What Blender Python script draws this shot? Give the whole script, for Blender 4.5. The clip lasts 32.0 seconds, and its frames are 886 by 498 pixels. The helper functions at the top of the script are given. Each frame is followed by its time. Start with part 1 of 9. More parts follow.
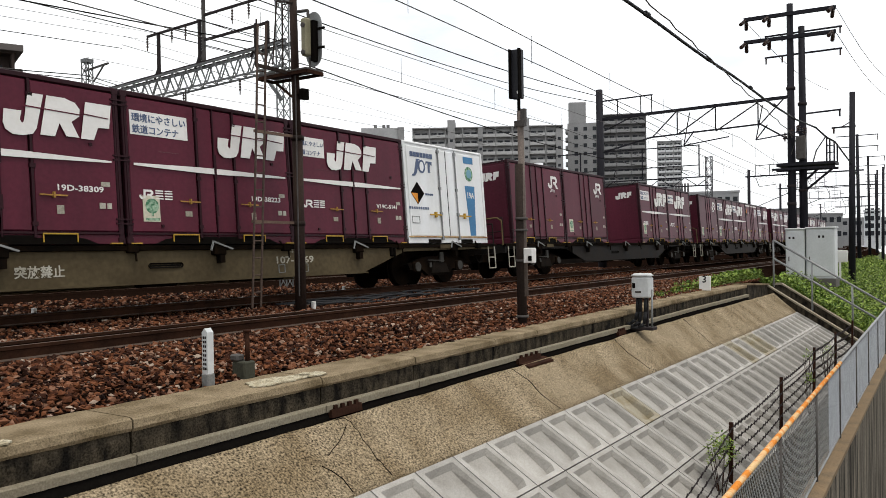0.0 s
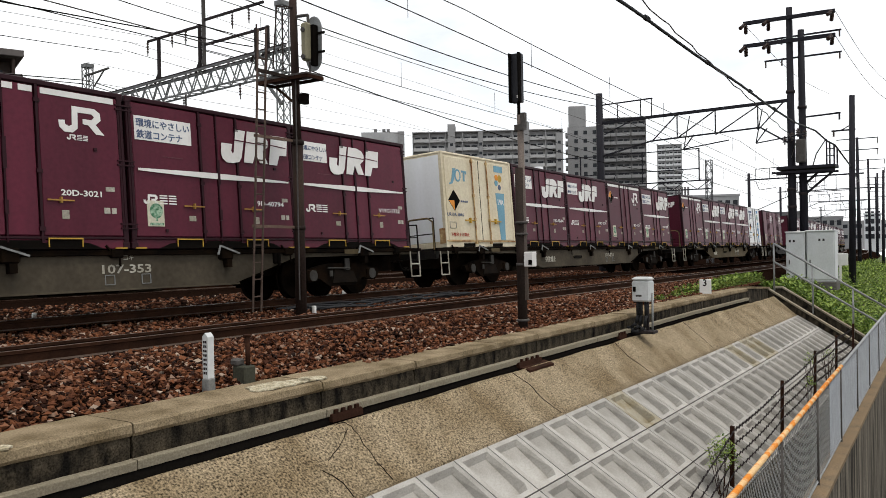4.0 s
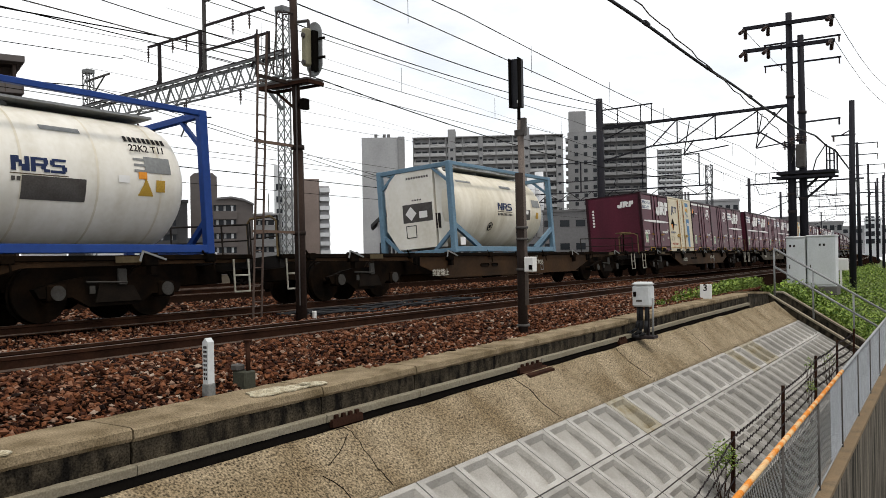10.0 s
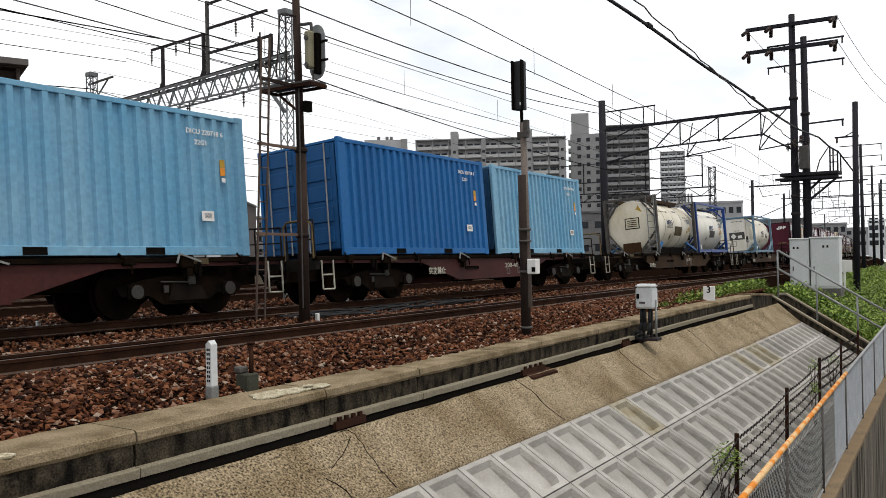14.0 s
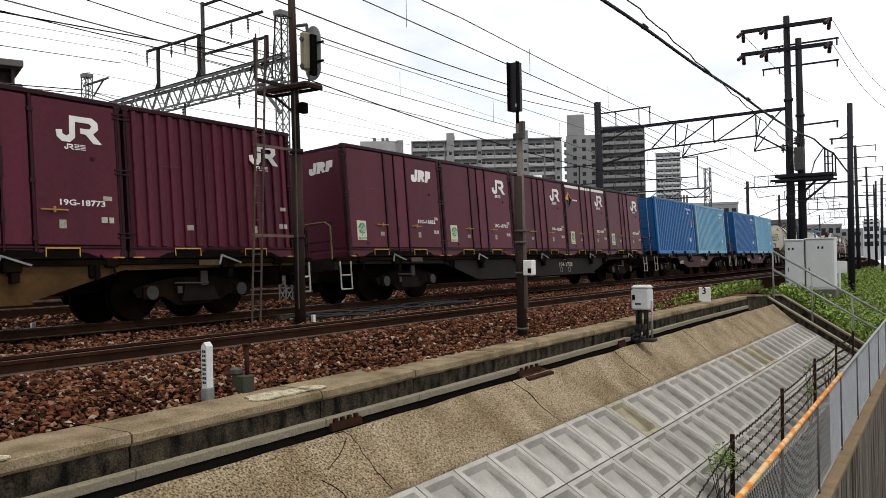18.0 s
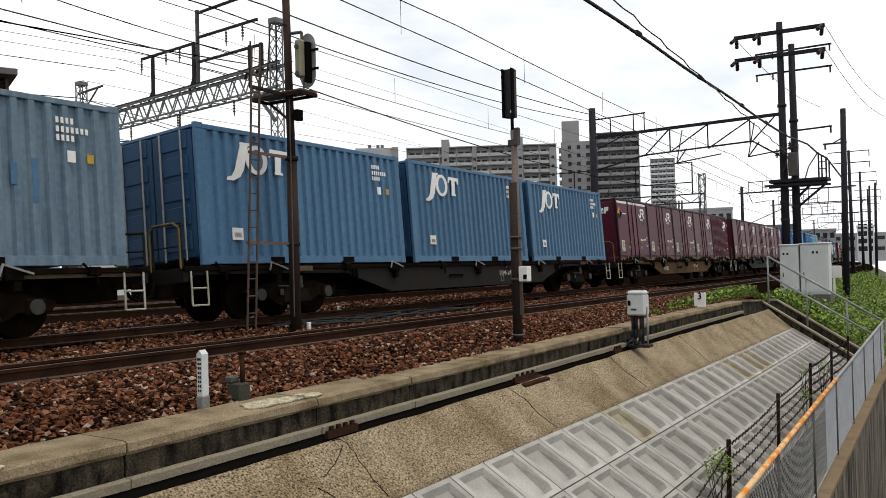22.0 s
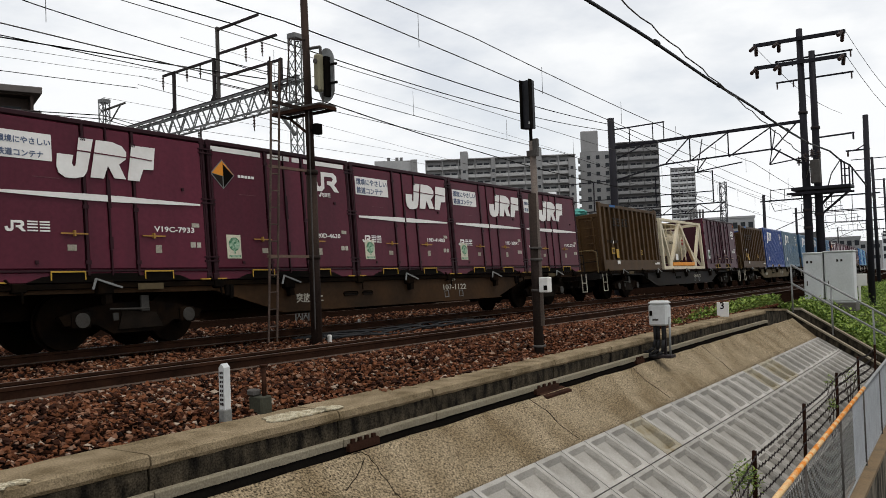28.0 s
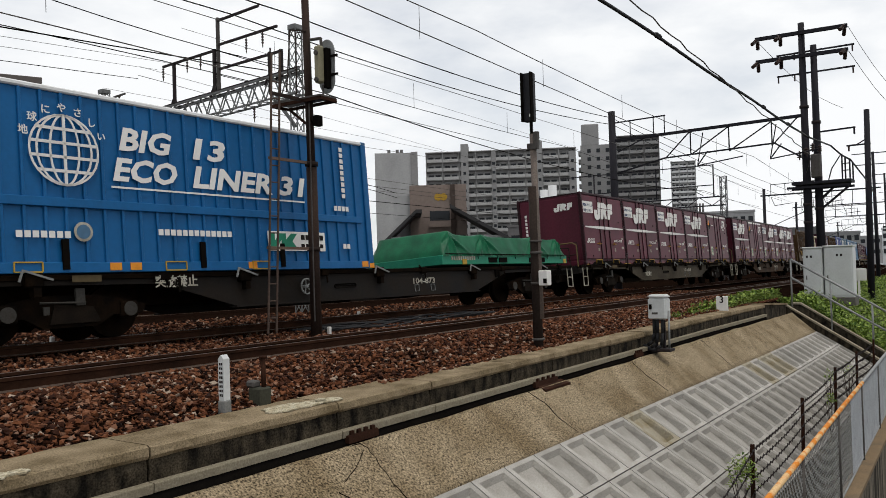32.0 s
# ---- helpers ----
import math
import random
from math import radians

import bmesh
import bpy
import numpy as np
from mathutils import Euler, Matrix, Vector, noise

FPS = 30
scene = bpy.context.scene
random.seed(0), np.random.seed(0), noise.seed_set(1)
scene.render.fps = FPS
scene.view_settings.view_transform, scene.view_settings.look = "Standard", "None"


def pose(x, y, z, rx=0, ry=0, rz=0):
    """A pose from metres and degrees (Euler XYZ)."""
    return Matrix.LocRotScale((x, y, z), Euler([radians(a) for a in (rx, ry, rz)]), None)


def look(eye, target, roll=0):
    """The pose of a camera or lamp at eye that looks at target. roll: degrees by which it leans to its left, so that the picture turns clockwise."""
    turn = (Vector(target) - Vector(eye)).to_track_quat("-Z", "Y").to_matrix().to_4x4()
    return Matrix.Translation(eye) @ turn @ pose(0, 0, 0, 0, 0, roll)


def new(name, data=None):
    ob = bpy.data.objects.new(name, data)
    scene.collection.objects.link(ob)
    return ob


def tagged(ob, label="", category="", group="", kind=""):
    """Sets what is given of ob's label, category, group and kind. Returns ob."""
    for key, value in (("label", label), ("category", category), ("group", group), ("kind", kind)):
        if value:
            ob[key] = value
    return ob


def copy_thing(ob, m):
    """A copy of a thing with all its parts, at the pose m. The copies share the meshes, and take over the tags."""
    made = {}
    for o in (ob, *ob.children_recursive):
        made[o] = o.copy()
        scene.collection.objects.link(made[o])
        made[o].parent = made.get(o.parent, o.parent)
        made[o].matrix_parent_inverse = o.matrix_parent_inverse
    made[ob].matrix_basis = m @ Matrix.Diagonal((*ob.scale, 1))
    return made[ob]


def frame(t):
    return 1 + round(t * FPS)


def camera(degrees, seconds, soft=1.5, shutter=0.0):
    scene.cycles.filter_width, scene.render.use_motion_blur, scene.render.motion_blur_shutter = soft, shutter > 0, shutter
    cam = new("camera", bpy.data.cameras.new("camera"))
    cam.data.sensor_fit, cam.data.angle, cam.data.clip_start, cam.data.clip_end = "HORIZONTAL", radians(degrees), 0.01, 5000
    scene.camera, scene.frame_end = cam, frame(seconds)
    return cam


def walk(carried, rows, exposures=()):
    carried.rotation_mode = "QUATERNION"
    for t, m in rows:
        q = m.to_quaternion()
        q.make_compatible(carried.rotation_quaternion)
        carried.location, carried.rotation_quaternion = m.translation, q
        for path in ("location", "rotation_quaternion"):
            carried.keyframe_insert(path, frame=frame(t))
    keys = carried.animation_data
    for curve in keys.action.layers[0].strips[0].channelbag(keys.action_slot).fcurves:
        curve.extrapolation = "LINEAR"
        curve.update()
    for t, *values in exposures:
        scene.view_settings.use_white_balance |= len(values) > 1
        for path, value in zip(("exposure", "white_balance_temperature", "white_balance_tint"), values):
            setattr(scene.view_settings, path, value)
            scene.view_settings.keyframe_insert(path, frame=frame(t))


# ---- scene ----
# The world: x runs along the railway, y across it away from the viewer, z up; z = 0 is rail level abreast of the viewer.
EYE = 0.996
cam = camera(57.75, 32.0, soft=0.85)
VIEW = [
    (0, 89.37, 0.88, -56.34),
    (0.5, 89.43, 0.93, -56.20),
    (1, 89.31, 0.85, -56.30),
    (1.5, 89.24, 0.81, -56.32),
    (2, 89.24, 0.73, -56.14),
    (2.5, 89.47, 0.80, -56.21),
    (3, 89.34, 0.90, -56.24),
    (3.5, 89.53, 0.98, -56.20),
    (5.5, 89.90, 0.88, -56.75),
    (6, 89.89, 0.94, -56.59),
    (6.5, 89.68, 1.03, -56.39),
    (7, 89.63, 0.94, -56.13),
    (7.5, 89.49, 0.82, -56.04),
    (8, 89.68, 0.71, -55.86),
    (8.5, 89.89, 0.47, -56.16),
    (9, 89.94, 0.68, -56.17),
    (9.5, 90.02, 0.78, -56.23),
    (10, 90.02, 1.03, -56.30),
    (10.5, 89.81, 1.23, -56.35),
    (11, 89.86, 1.19, -56.50),
    (11.5, 90.02, 1.07, -56.42),
    (12, 90.14, 1.12, -56.55),
    (12.5, 90.26, 1.15, -56.55),
    (13, 90.36, 1.12, -56.53),
    (13.5, 90.27, 1.10, -56.35),
    (14, 90.18, 1.10, -56.09),
    (14.5, 90.02, 1.36, -55.96),
    (16.5, 90.44, 1.23, -56.43),
    (17, 90.13, 1.30, -56.38),
    (17.5, 90.21, 1.27, -56.37),
    (18, 90.27, 1.14, -56.38),
    (18.5, 90.33, 1.09, -56.38),
    (19, 90.48, 1.37, -56.44),
    (19.5, 90.80, 1.31, -56.60),
    (20, 90.58, 1.10, -56.82),
    (20.5, 90.70, 0.95, -56.76),
    (21, 90.75, 1.11, -56.73),
    (21.5, 90.70, 1.26, -56.71),
    (22, 90.73, 1.40, -56.70),
    (22.5, 90.89, 1.24, -57.00),
    (23, 91.00, 1.29, -57.26),
    (23.5, 90.91, 1.35, -57.12),
    (24, 90.80, 1.36, -56.97),
    (24.5, 90.92, 1.37, -56.60),
    (25, 91.06, 1.31, -56.93),
    (25.5, 91.05, 1.25, -56.79),
    (27.5, 91.55, 1.79, -55.29),
    (28, 91.61, 1.95, -55.28),
    (28.5, 91.66, 1.75, -55.16),
    (29, 91.62, 1.74, -55.01),
    (29.5, 91.28, 1.95, -55.12),
    (30, 91.18, 1.79, -54.90),
    (30.5, 91.25, 1.39, -55.13),
    (31, 91.25, 1.45, -55.12),
    (31.5, 91.17, 1.54, -55.36),
    (32, 91.08, 1.65, -55.30),
]
walk(cam, [(t, pose(0, 0, EYE, rx, ry, rz)) for t, rx, ry, rz in VIEW], exposures=[(0, 0.32), (6, 0.28), (13, 0.24), (19, 0.22), (23, 0.16), (25.5, 0.08), (27.5, -0.05), (32, -0.07)])

# The line of the railway: a gentle curve, canted towards its inside, falling one in a hundred.
OFFSET, CURVE, CANT, GRADE = 12.456, 0.000633, 0.0733, -0.0097


def line(s):
    """Centre of the freight line at distance s: place and heading."""
    if s < -25:
        x, y, a = line(-25)
        return x + (s + 25) * math.cos(a), y + (s + 25) * math.sin(a), a
    a = CURVE * s
    return math.sin(a) / CURVE, OFFSET + (1 - math.cos(a)) / CURVE, a


def at(s, right, up=0.0):
    """A point at distance s, so many metres to the viewer's side of the freight line, up above the falling level."""
    x, y, a = line(s)
    return Vector((x + math.sin(a) * right, y - math.cos(a) * right, up + GRADE * s))


def on_line(s, right=0.0, up=0.0):
    """Pose of a thing that rides on the canted freight line: its x axis runs forward."""
    x, y, a = line(s)
    turn = Euler((-CANT, -math.atan(GRADE), a), "XYZ").to_matrix().to_4x4()
    return Matrix.Translation((x, y, GRADE * s)) @ turn @ Matrix.Translation((0, -right, up))


def upright(s, right, up=0.0, turn=0.0):
    """Pose of a thing that stands plumb beside the line."""
    return Matrix.Translation(at(s, right, up)) @ Matrix.Rotation(line(s)[2] + radians(turn), 4, "Z")


# ---- light ----
world = bpy.data.worlds.new("overcast_sky")
scene.world = world
world.use_nodes = True
wn, wl = world.node_tree.nodes, world.node_tree.links
wn.clear()
w_out, w_bg = wn.new("ShaderNodeOutputWorld"), wn.new("ShaderNodeBackground")
sky = wn.new("ShaderNodeTexSky")
sky.sky_type, sky.sun_disc, sky.sun_elevation, sky.sun_rotation = "NISHITA", False, radians(73), radians(192)
w_co, w_map, w_noise, w_ramp, w_mix = (wn.new("ShaderNodeTexCoord"), wn.new("ShaderNodeMapping"), wn.new("ShaderNodeTexNoise"),
                                       wn.new("ShaderNodeValToRGB"), wn.new("ShaderNodeMix"))
w_mix.data_type = "RGBA"
w_map.inputs["Scale"].default_value = (1.0, 1.0, 2.6)
w_noise.inputs["Scale"].default_value, w_noise.inputs["Detail"].default_value, w_noise.inputs["Roughness"].default_value = 3.2, 7, 0.55
w_ramp.color_ramp.elements[0].position, w_ramp.color_ramp.elements[1].position = 0.36, 0.56
w_ramp.color_ramp.elements[0].color, w_ramp.color_ramp.elements[1].color = (0.66, 0.66, 0.66, 1), (1, 1, 1, 1)
w_mix.inputs[7].default_value = (10.2, 10.35, 10.5, 1)
wl.new(w_co.outputs["Generated"], w_map.inputs["Vector"])
wl.new(w_map.outputs["Vector"], w_noise.inputs["Vector"])
wl.new(w_noise.outputs["Fac"], w_ramp.inputs["Fac"])
wl.new(w_ramp.outputs["Color"], w_mix.inputs[0])
wl.new(sky.outputs["Color"], w_mix.inputs[6])
wl.new(w_mix.outputs[2], w_bg.inputs["Color"])
w_bg.inputs["Strength"].default_value = 0.1
wl.new(w_bg.outputs["Background"], w_out.inputs["Surface"])

sun = new("sun", bpy.data.lights.new("sun", "SUN"))
sun.data.energy, sun.data.angle, sun.data.color = 1.35, radians(10), (1.0, 0.94, 0.85)
sun.matrix_world = look((10, -5, 30), (12, 4, 0))

# ---- materials ----
def mat(name, colour, rough=0.7, metal=0.0, second=None, scale=4.0, fine=40.0, bump=0.0, amount=0.5, contrast=0.25, streak=None, spread=0.0, coat=0.0, gloss=0.14, grit=0.0):
    """A painted or mineral surface: two scales of variation, optional downward streaks, and bump. second: the colour of stains."""
    m = bpy.data.materials.new(name)
    m.use_nodes = True
    n, l = m.node_tree.nodes, m.node_tree.links
    b = n["Principled BSDF"]
    b.inputs["Roughness"].default_value, b.inputs["Metallic"].default_value = rough, metal
    b.inputs["Specular IOR Level"].default_value = gloss
    if coat:
        b.inputs["Coat Weight"].default_value = coat
    co = n.new("ShaderNodeTexCoord")
    big, small = n.new("ShaderNodeTexNoise"), n.new("ShaderNodeTexNoise")
    big.inputs["Scale"].default_value, big.inputs["Detail"].default_value = scale, 5
    small.inputs["Scale"].default_value, small.inputs["Detail"].default_value = fine, 3
    src = co.outputs["Object"]
    if streak:
        mp = n.new("ShaderNodeMapping")
        mp.inputs["Scale"].default_value = streak
        l.new(src, mp.inputs["Vector"])
        l.new(mp.outputs["Vector"], big.inputs["Vector"])
    else:
        l.new(src, big.inputs["Vector"])
    l.new(src, small.inputs["Vector"])
    ramp = n.new("ShaderNodeValToRGB")
    ramp.color_ramp.elements[0].position, ramp.color_ramp.elements[1].position = 0.5 - contrast, 0.5 + contrast
    second = second or tuple(c * 0.72 for c in colour)
    ramp.color_ramp.elements[0].color, ramp.color_ramp.elements[1].color = (*second, 1), (*colour, 1)
    l.new(big.outputs["Fac"], ramp.inputs["Fac"])
    mix = n.new("ShaderNodeMix")
    mix.data_type, mix.blend_type = "RGBA", "OVERLAY"
    mix.inputs[0].default_value = amount
    l.new(ramp.outputs["Color"], mix.inputs[6])
    fine_out = small.outputs["Fac"]
    if grit:
        mr = n.new("ShaderNodeMapRange")
        mr.inputs["From Min"].default_value, mr.inputs["From Max"].default_value = 0.5 - 0.5 * (1 - grit), 0.5 + 0.5 * (1 - grit)
        l.new(fine_out, mr.inputs["Value"])
        fine_out = mr.outputs["Result"]
    l.new(fine_out, mix.inputs[7])
    last = mix.outputs[2]
    if spread:
        info, hsv, mul = n.new("ShaderNodeObjectInfo"), n.new("ShaderNodeHueSaturation"), n.new("ShaderNodeMapRange")
        mul.inputs["To Min"].default_value, mul.inputs["To Max"].default_value = 1 - spread, 1 + spread
        l.new(info.outputs["Random"], mul.inputs["Value"])
        l.new(mul.outputs["Result"], hsv.inputs["Value"])
        l.new(last, hsv.inputs["Color"])
        last = hsv.outputs["Color"]
    l.new(last, b.inputs["Base Color"])
    if bump:
        bp = n.new("ShaderNodeBump")
        bp.inputs["Strength"].default_value, bp.inputs["Distance"].default_value = bump, 0.01
        l.new(small.outputs["Fac"], bp.inputs["Height"])
        l.new(bp.outputs["Normal"], b.inputs["Normal"])
    return m


MAROON = mat("maroon_paint", (0.096, 0.0143, 0.0285), 0.42, second=(0.062, 0.011, 0.020), scale=0.7, fine=14, amount=0.25, streak=(2.2, 2.2, 0.35), spread=0.16)
MAROON_DARK = mat("maroon_trim", (0.024, 0.005, 0.0085), 0.5, scale=2, fine=20, amount=0.2)
WHITE = mat("white_marking", (0.74, 0.73, 0.70), 0.5, scale=1.5, fine=18, amount=0.15, second=(0.62, 0.6, 0.57))
CREAM = mat("cream_paint", (0.63, 0.57, 0.43), 0.5, second=(0.50, 0.42, 0.28), scale=1.1, fine=16, amount=0.25, streak=(2.5, 2.5, 0.4), contrast=0.3)
PANEL_WHITE = mat("white_paint", (0.74, 0.75, 0.76), 0.45, scale=0.9, fine=14, amount=0.15, second=(0.62, 0.62, 0.6), streak=(2.5, 2.5, 0.4))
TEAL = mat("blue_stripe", (0.06, 0.19, 0.36), 0.5, scale=2, amount=0.2)
# Black metal parts, and plates that stand for shade in recesses.
BLACK = mat("black_metal_and_shade", (0.004, 0.0035, 0.003), 0.9, scale=3, fine=25, amount=0.4, second=(0.006, 0.0045, 0.0035), gloss=0.03)
DARK_GREY = mat("dark_grey_paint", (0.013, 0.013, 0.0135), 0.65, scale=2, fine=25, amount=0.3, second=(0.018, 0.013, 0.009), gloss=0.06)
# Near-black running gear: the shade below the deck is taken into this colour.
GEAR_BLACK = mat("black_running_gear", (0.0035, 0.003, 0.0025), 0.95, scale=3, fine=25, amount=0.5, second=(0.010, 0.006, 0.0035), contrast=0.15, gloss=0.02)
DEEP_MAROON = mat("purple_brown_paint", (0.058, 0.0155, 0.025), 0.45, second=(0.045, 0.0125, 0.02), scale=0.7, fine=14, amount=0.25, streak=(2.2, 2.2, 0.35))
IRON = mat("dark_painted_iron", (0.035, 0.028, 0.028), 0.7, scale=4, fine=30, amount=0.4, gloss=0.06)
BROWN_FRAME = mat("brown_dusted_frame", (0.046, 0.023, 0.0095), 0.75, scale=0.8, fine=12, amount=0.4, second=(0.018, 0.011, 0.006), spread=0.12, gloss=0.08, contrast=0.18)
GREY_FRAME = mat("grey_dusted_frame", (0.075, 0.062, 0.044), 0.75, scale=0.8, fine=12, amount=0.4, second=(0.035, 0.028, 0.019), spread=0.12, gloss=0.08, contrast=0.18)
TAN_FRAME = mat("tan_dusted_frame", (0.095, 0.073, 0.04), 0.75, scale=0.8, fine=12, amount=0.4, second=(0.05, 0.037, 0.02), spread=0.1, gloss=0.08, contrast=0.2)
OCHRE_FRAME = mat("ochre_dusted_frame", (0.095, 0.05, 0.016), 0.75, scale=0.8, fine=12, amount=0.4, second=(0.035, 0.02, 0.009), spread=0.1, gloss=0.08, contrast=0.18)
RED_FRAME = mat("red_brown_frame", (0.06, 0.0165, 0.014), 0.65, scale=0.8, fine=12, amount=0.4, second=(0.03, 0.011, 0.009))
YELLOW = mat("yellow_paint", (0.46, 0.28, 0.04), 0.5, amount=0.3)
ORANGE = mat("orange_paint", (0.75, 0.28, 0.03), 0.5, amount=0.2)
BLUE = mat("blue_paint", (0.012, 0.112, 0.31), 0.42, scale=0.7, fine=12, amount=0.2, second=(0.010, 0.088, 0.25), streak=(2, 2, 0.4))
SKY_BLUE = mat("pale_blue_paint", (0.112, 0.288, 0.44), 0.5, scale=0.8, fine=12, amount=0.25, second=(0.192, 0.352, 0.464), streak=(1.2, 1.2, 0.5), contrast=0.2)
STEEL_BLUE = mat("steel_blue_paint", (0.050, 0.118, 0.205), 0.4, scale=0.8, fine=12, amount=0.25, second=(0.066, 0.14, 0.225), streak=(2, 2, 0.4), spread=0.08)
PALE_BLUE = mat("faded_blue_paint", (0.14, 0.195, 0.235), 0.55, scale=1.6, fine=12, amount=0.3, second=(0.085, 0.13, 0.175), streak=(5, 5, 0.5), contrast=0.2)
NAVY = mat("deep_blue_paint", (0.014, 0.049, 0.21), 0.4, scale=0.8, fine=12, amount=0.2, second=(0.0119, 0.0385, 0.168), streak=(2, 2, 0.4))
LINER_BLUE = mat("bright_blue_paint", (0.008, 0.108, 0.292), 0.4, scale=0.8, fine=12, amount=0.15, streak=(2, 2, 0.4))
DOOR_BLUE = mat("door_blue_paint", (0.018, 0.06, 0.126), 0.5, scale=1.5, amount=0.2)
# The mid-blue box paint again, darkened for its shaded door end.
SHADED_DOOR = mat("shaded_door_blue", (0.010, 0.075, 0.21), 0.5, scale=1.5, amount=0.2)
MARK_NAVY = mat("dark_navy_mark", (0.018, 0.03, 0.085), 0.5, amount=0.2)
BRONZE = mat("brown_box_paint", (0.070, 0.037, 0.013), 0.55, scale=0.8, fine=12, amount=0.3, second=(0.038, 0.021, 0.009), streak=(2, 2, 0.4))
TANK = mat("tank_white", (0.76, 0.71, 0.60), 0.35, scale=0.7, fine=10, amount=0.15, second=(0.46, 0.40, 0.28), contrast=0.26, streak=(3.0, 1.2, 0.6))
TANK_FRAME = mat("grey_blue_frame_paint", (0.128, 0.216, 0.288), 0.5, scale=2, fine=20, amount=0.3)
GREY_STEEL = mat("grey_frame_paint", (0.22, 0.225, 0.22), 0.55, scale=2, fine=20, amount=0.3)
TARP = mat("green_tarpaulin", (0.005, 0.115, 0.05), 0.42, scale=2.5, fine=30, amount=0.25, second=(0.003, 0.06, 0.027), contrast=0.2)
GREEN = mat("green_paint", (0.02, 0.22, 0.13), 0.5, amount=0.2)
RUST = mat("rusty_steel", (0.045, 0.020, 0.012), 0.8, scale=3, fine=40, amount=0.5, second=(0.02, 0.010, 0.007), bump=0.2, gloss=0.03)
SOIL_CELL = mat("stained_precast_concrete", (0.33, 0.31, 0.26), 0.92, scale=3, fine=40, amount=0.4, second=(0.21, 0.17, 0.10), contrast=0.2, gloss=0.05)
DULL_WHITE = mat("dulled_lettering", (0.42, 0.40, 0.34), 0.7, scale=3, amount=0.5, second=(0.26, 0.24, 0.19), contrast=0.15)
HANDLE = mat("worn_yellow_handle", (0.36, 0.20, 0.05), 0.6, scale=6, amount=0.4)
EMBOSSED_MAROON = mat("embossed_line_maroon", (0.12, 0.045, 0.055), 0.6)
LADDER = mat("rusty_dark_ladder", (0.10, 0.07, 0.055), 0.8, scale=5, amount=0.5, second=(0.045, 0.03, 0.024))
RAIL_RUST = mat("rust_brown_rail", (0.042, 0.019, 0.011), 0.85, scale=3, fine=40, amount=0.5, second=(0.017, 0.009, 0.006), gloss=0.03)
# Streaked cream, toned below the frame's cream for the shade inside it.
TANK_CREAM = mat("cream_tank", (0.56, 0.50, 0.37), 0.45, scale=1.1, fine=16, amount=0.25, second=(0.28, 0.22, 0.13), streak=(3, 1.2, 0.5), contrast=0.25)
CHARCOAL = mat("charcoal_render", (0.06, 0.059, 0.06), 0.85, scale=0.3, fine=3, amount=0.25)
RAIL_TOP = mat("rail_head", (0.13, 0.095, 0.075), 0.5, metal=0.4, scale=2, amount=0.3)
POLE = mat("pole_brown_grey", (0.036, 0.026, 0.021), 0.75, scale=2.5, fine=30, amount=0.45, second=(0.018, 0.0125, 0.0105), streak=(3, 3, 0.4), gloss=0.08)
DARK_POLE = mat("blue_black_pole", (0.022, 0.021, 0.027), 0.7, scale=2.5, fine=30, amount=0.4, second=(0.012, 0.0115, 0.014), streak=(3, 3, 0.4), gloss=0.1)
GALV = mat("galvanised_steel", (0.272, 0.28, 0.28), 0.55, metal=0.35, scale=5, fine=40, amount=0.4, second=(0.192, 0.192, 0.184))
DULL_STEEL = mat("weathered_steel", (0.088, 0.0825, 0.077), 0.65, metal=0.2, scale=4, fine=40, amount=0.4, second=(0.055, 0.0468, 0.0413))
CONCRETE = mat("weathered_concrete", (0.25, 0.195, 0.125), 0.95, scale=2.6, fine=70, amount=0.5, second=(0.11, 0.082, 0.046), bump=0.4, gloss=0.05, grit=0.5, contrast=0.2)
# Streaky stains, with the shade of upright faces darkening the colour as well.
STAINED_SHADED = mat("stained_shaded_concrete", (0.062, 0.050, 0.034), 0.95, scale=3.5, fine=55, amount=0.6, second=(0.008, 0.007, 0.006), streak=(2.0, 2.0, 0.9), contrast=0.14, bump=0.4, gloss=0.05, grit=0.6)
MORTAR = mat("sprayed_mortar", (0.262, 0.21, 0.14), 0.98, scale=1.5, fine=45, amount=0.85, second=(0.15, 0.112, 0.066), streak=(1.1, 0.8, 0.8), bump=1.0, gloss=0.03, grit=0.62, contrast=0.2)
PRECAST = mat("precast_concrete", (0.385, 0.368, 0.34), 0.92, scale=1.6, fine=55, amount=0.3, second=(0.225, 0.21, 0.185), bump=0.15, spread=0.14, gloss=0.08, grit=0.2, contrast=0.22)
# The shaded gaps between stones are painted into this near-black bed.
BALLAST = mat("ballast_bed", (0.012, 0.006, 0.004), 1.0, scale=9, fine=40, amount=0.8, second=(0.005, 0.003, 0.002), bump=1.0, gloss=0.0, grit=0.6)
SOIL = mat("ground_soil", (0.06, 0.05, 0.038), 1.0, scale=0.4, fine=10, amount=0.5, bump=0.3, gloss=0.0)
BUILD_GREY = mat("grey_render", (0.29, 0.287, 0.285), 0.85, scale=0.15, fine=2, amount=0.2)
BUILD_DARK = mat("dark_grey_render", (0.165, 0.16, 0.16), 0.85, scale=0.15, fine=2, amount=0.2)
BUILD_PALE = mat("pale_render", (0.4, 0.4, 0.4), 0.85, scale=0.15, fine=2, amount=0.15)
BUILD_PALE2 = mat("light_grey_parapet", (0.45, 0.445, 0.44), 0.85, scale=0.15, fine=2, amount=0.15)
BUILD_WHITE = mat("white_render", (0.66, 0.67, 0.68), 0.85, scale=0.15, fine=2, amount=0.1)
BUILD_TAUPE = mat("taupe_render", (0.13, 0.114, 0.107), 0.85, scale=0.2, fine=2, amount=0.15)
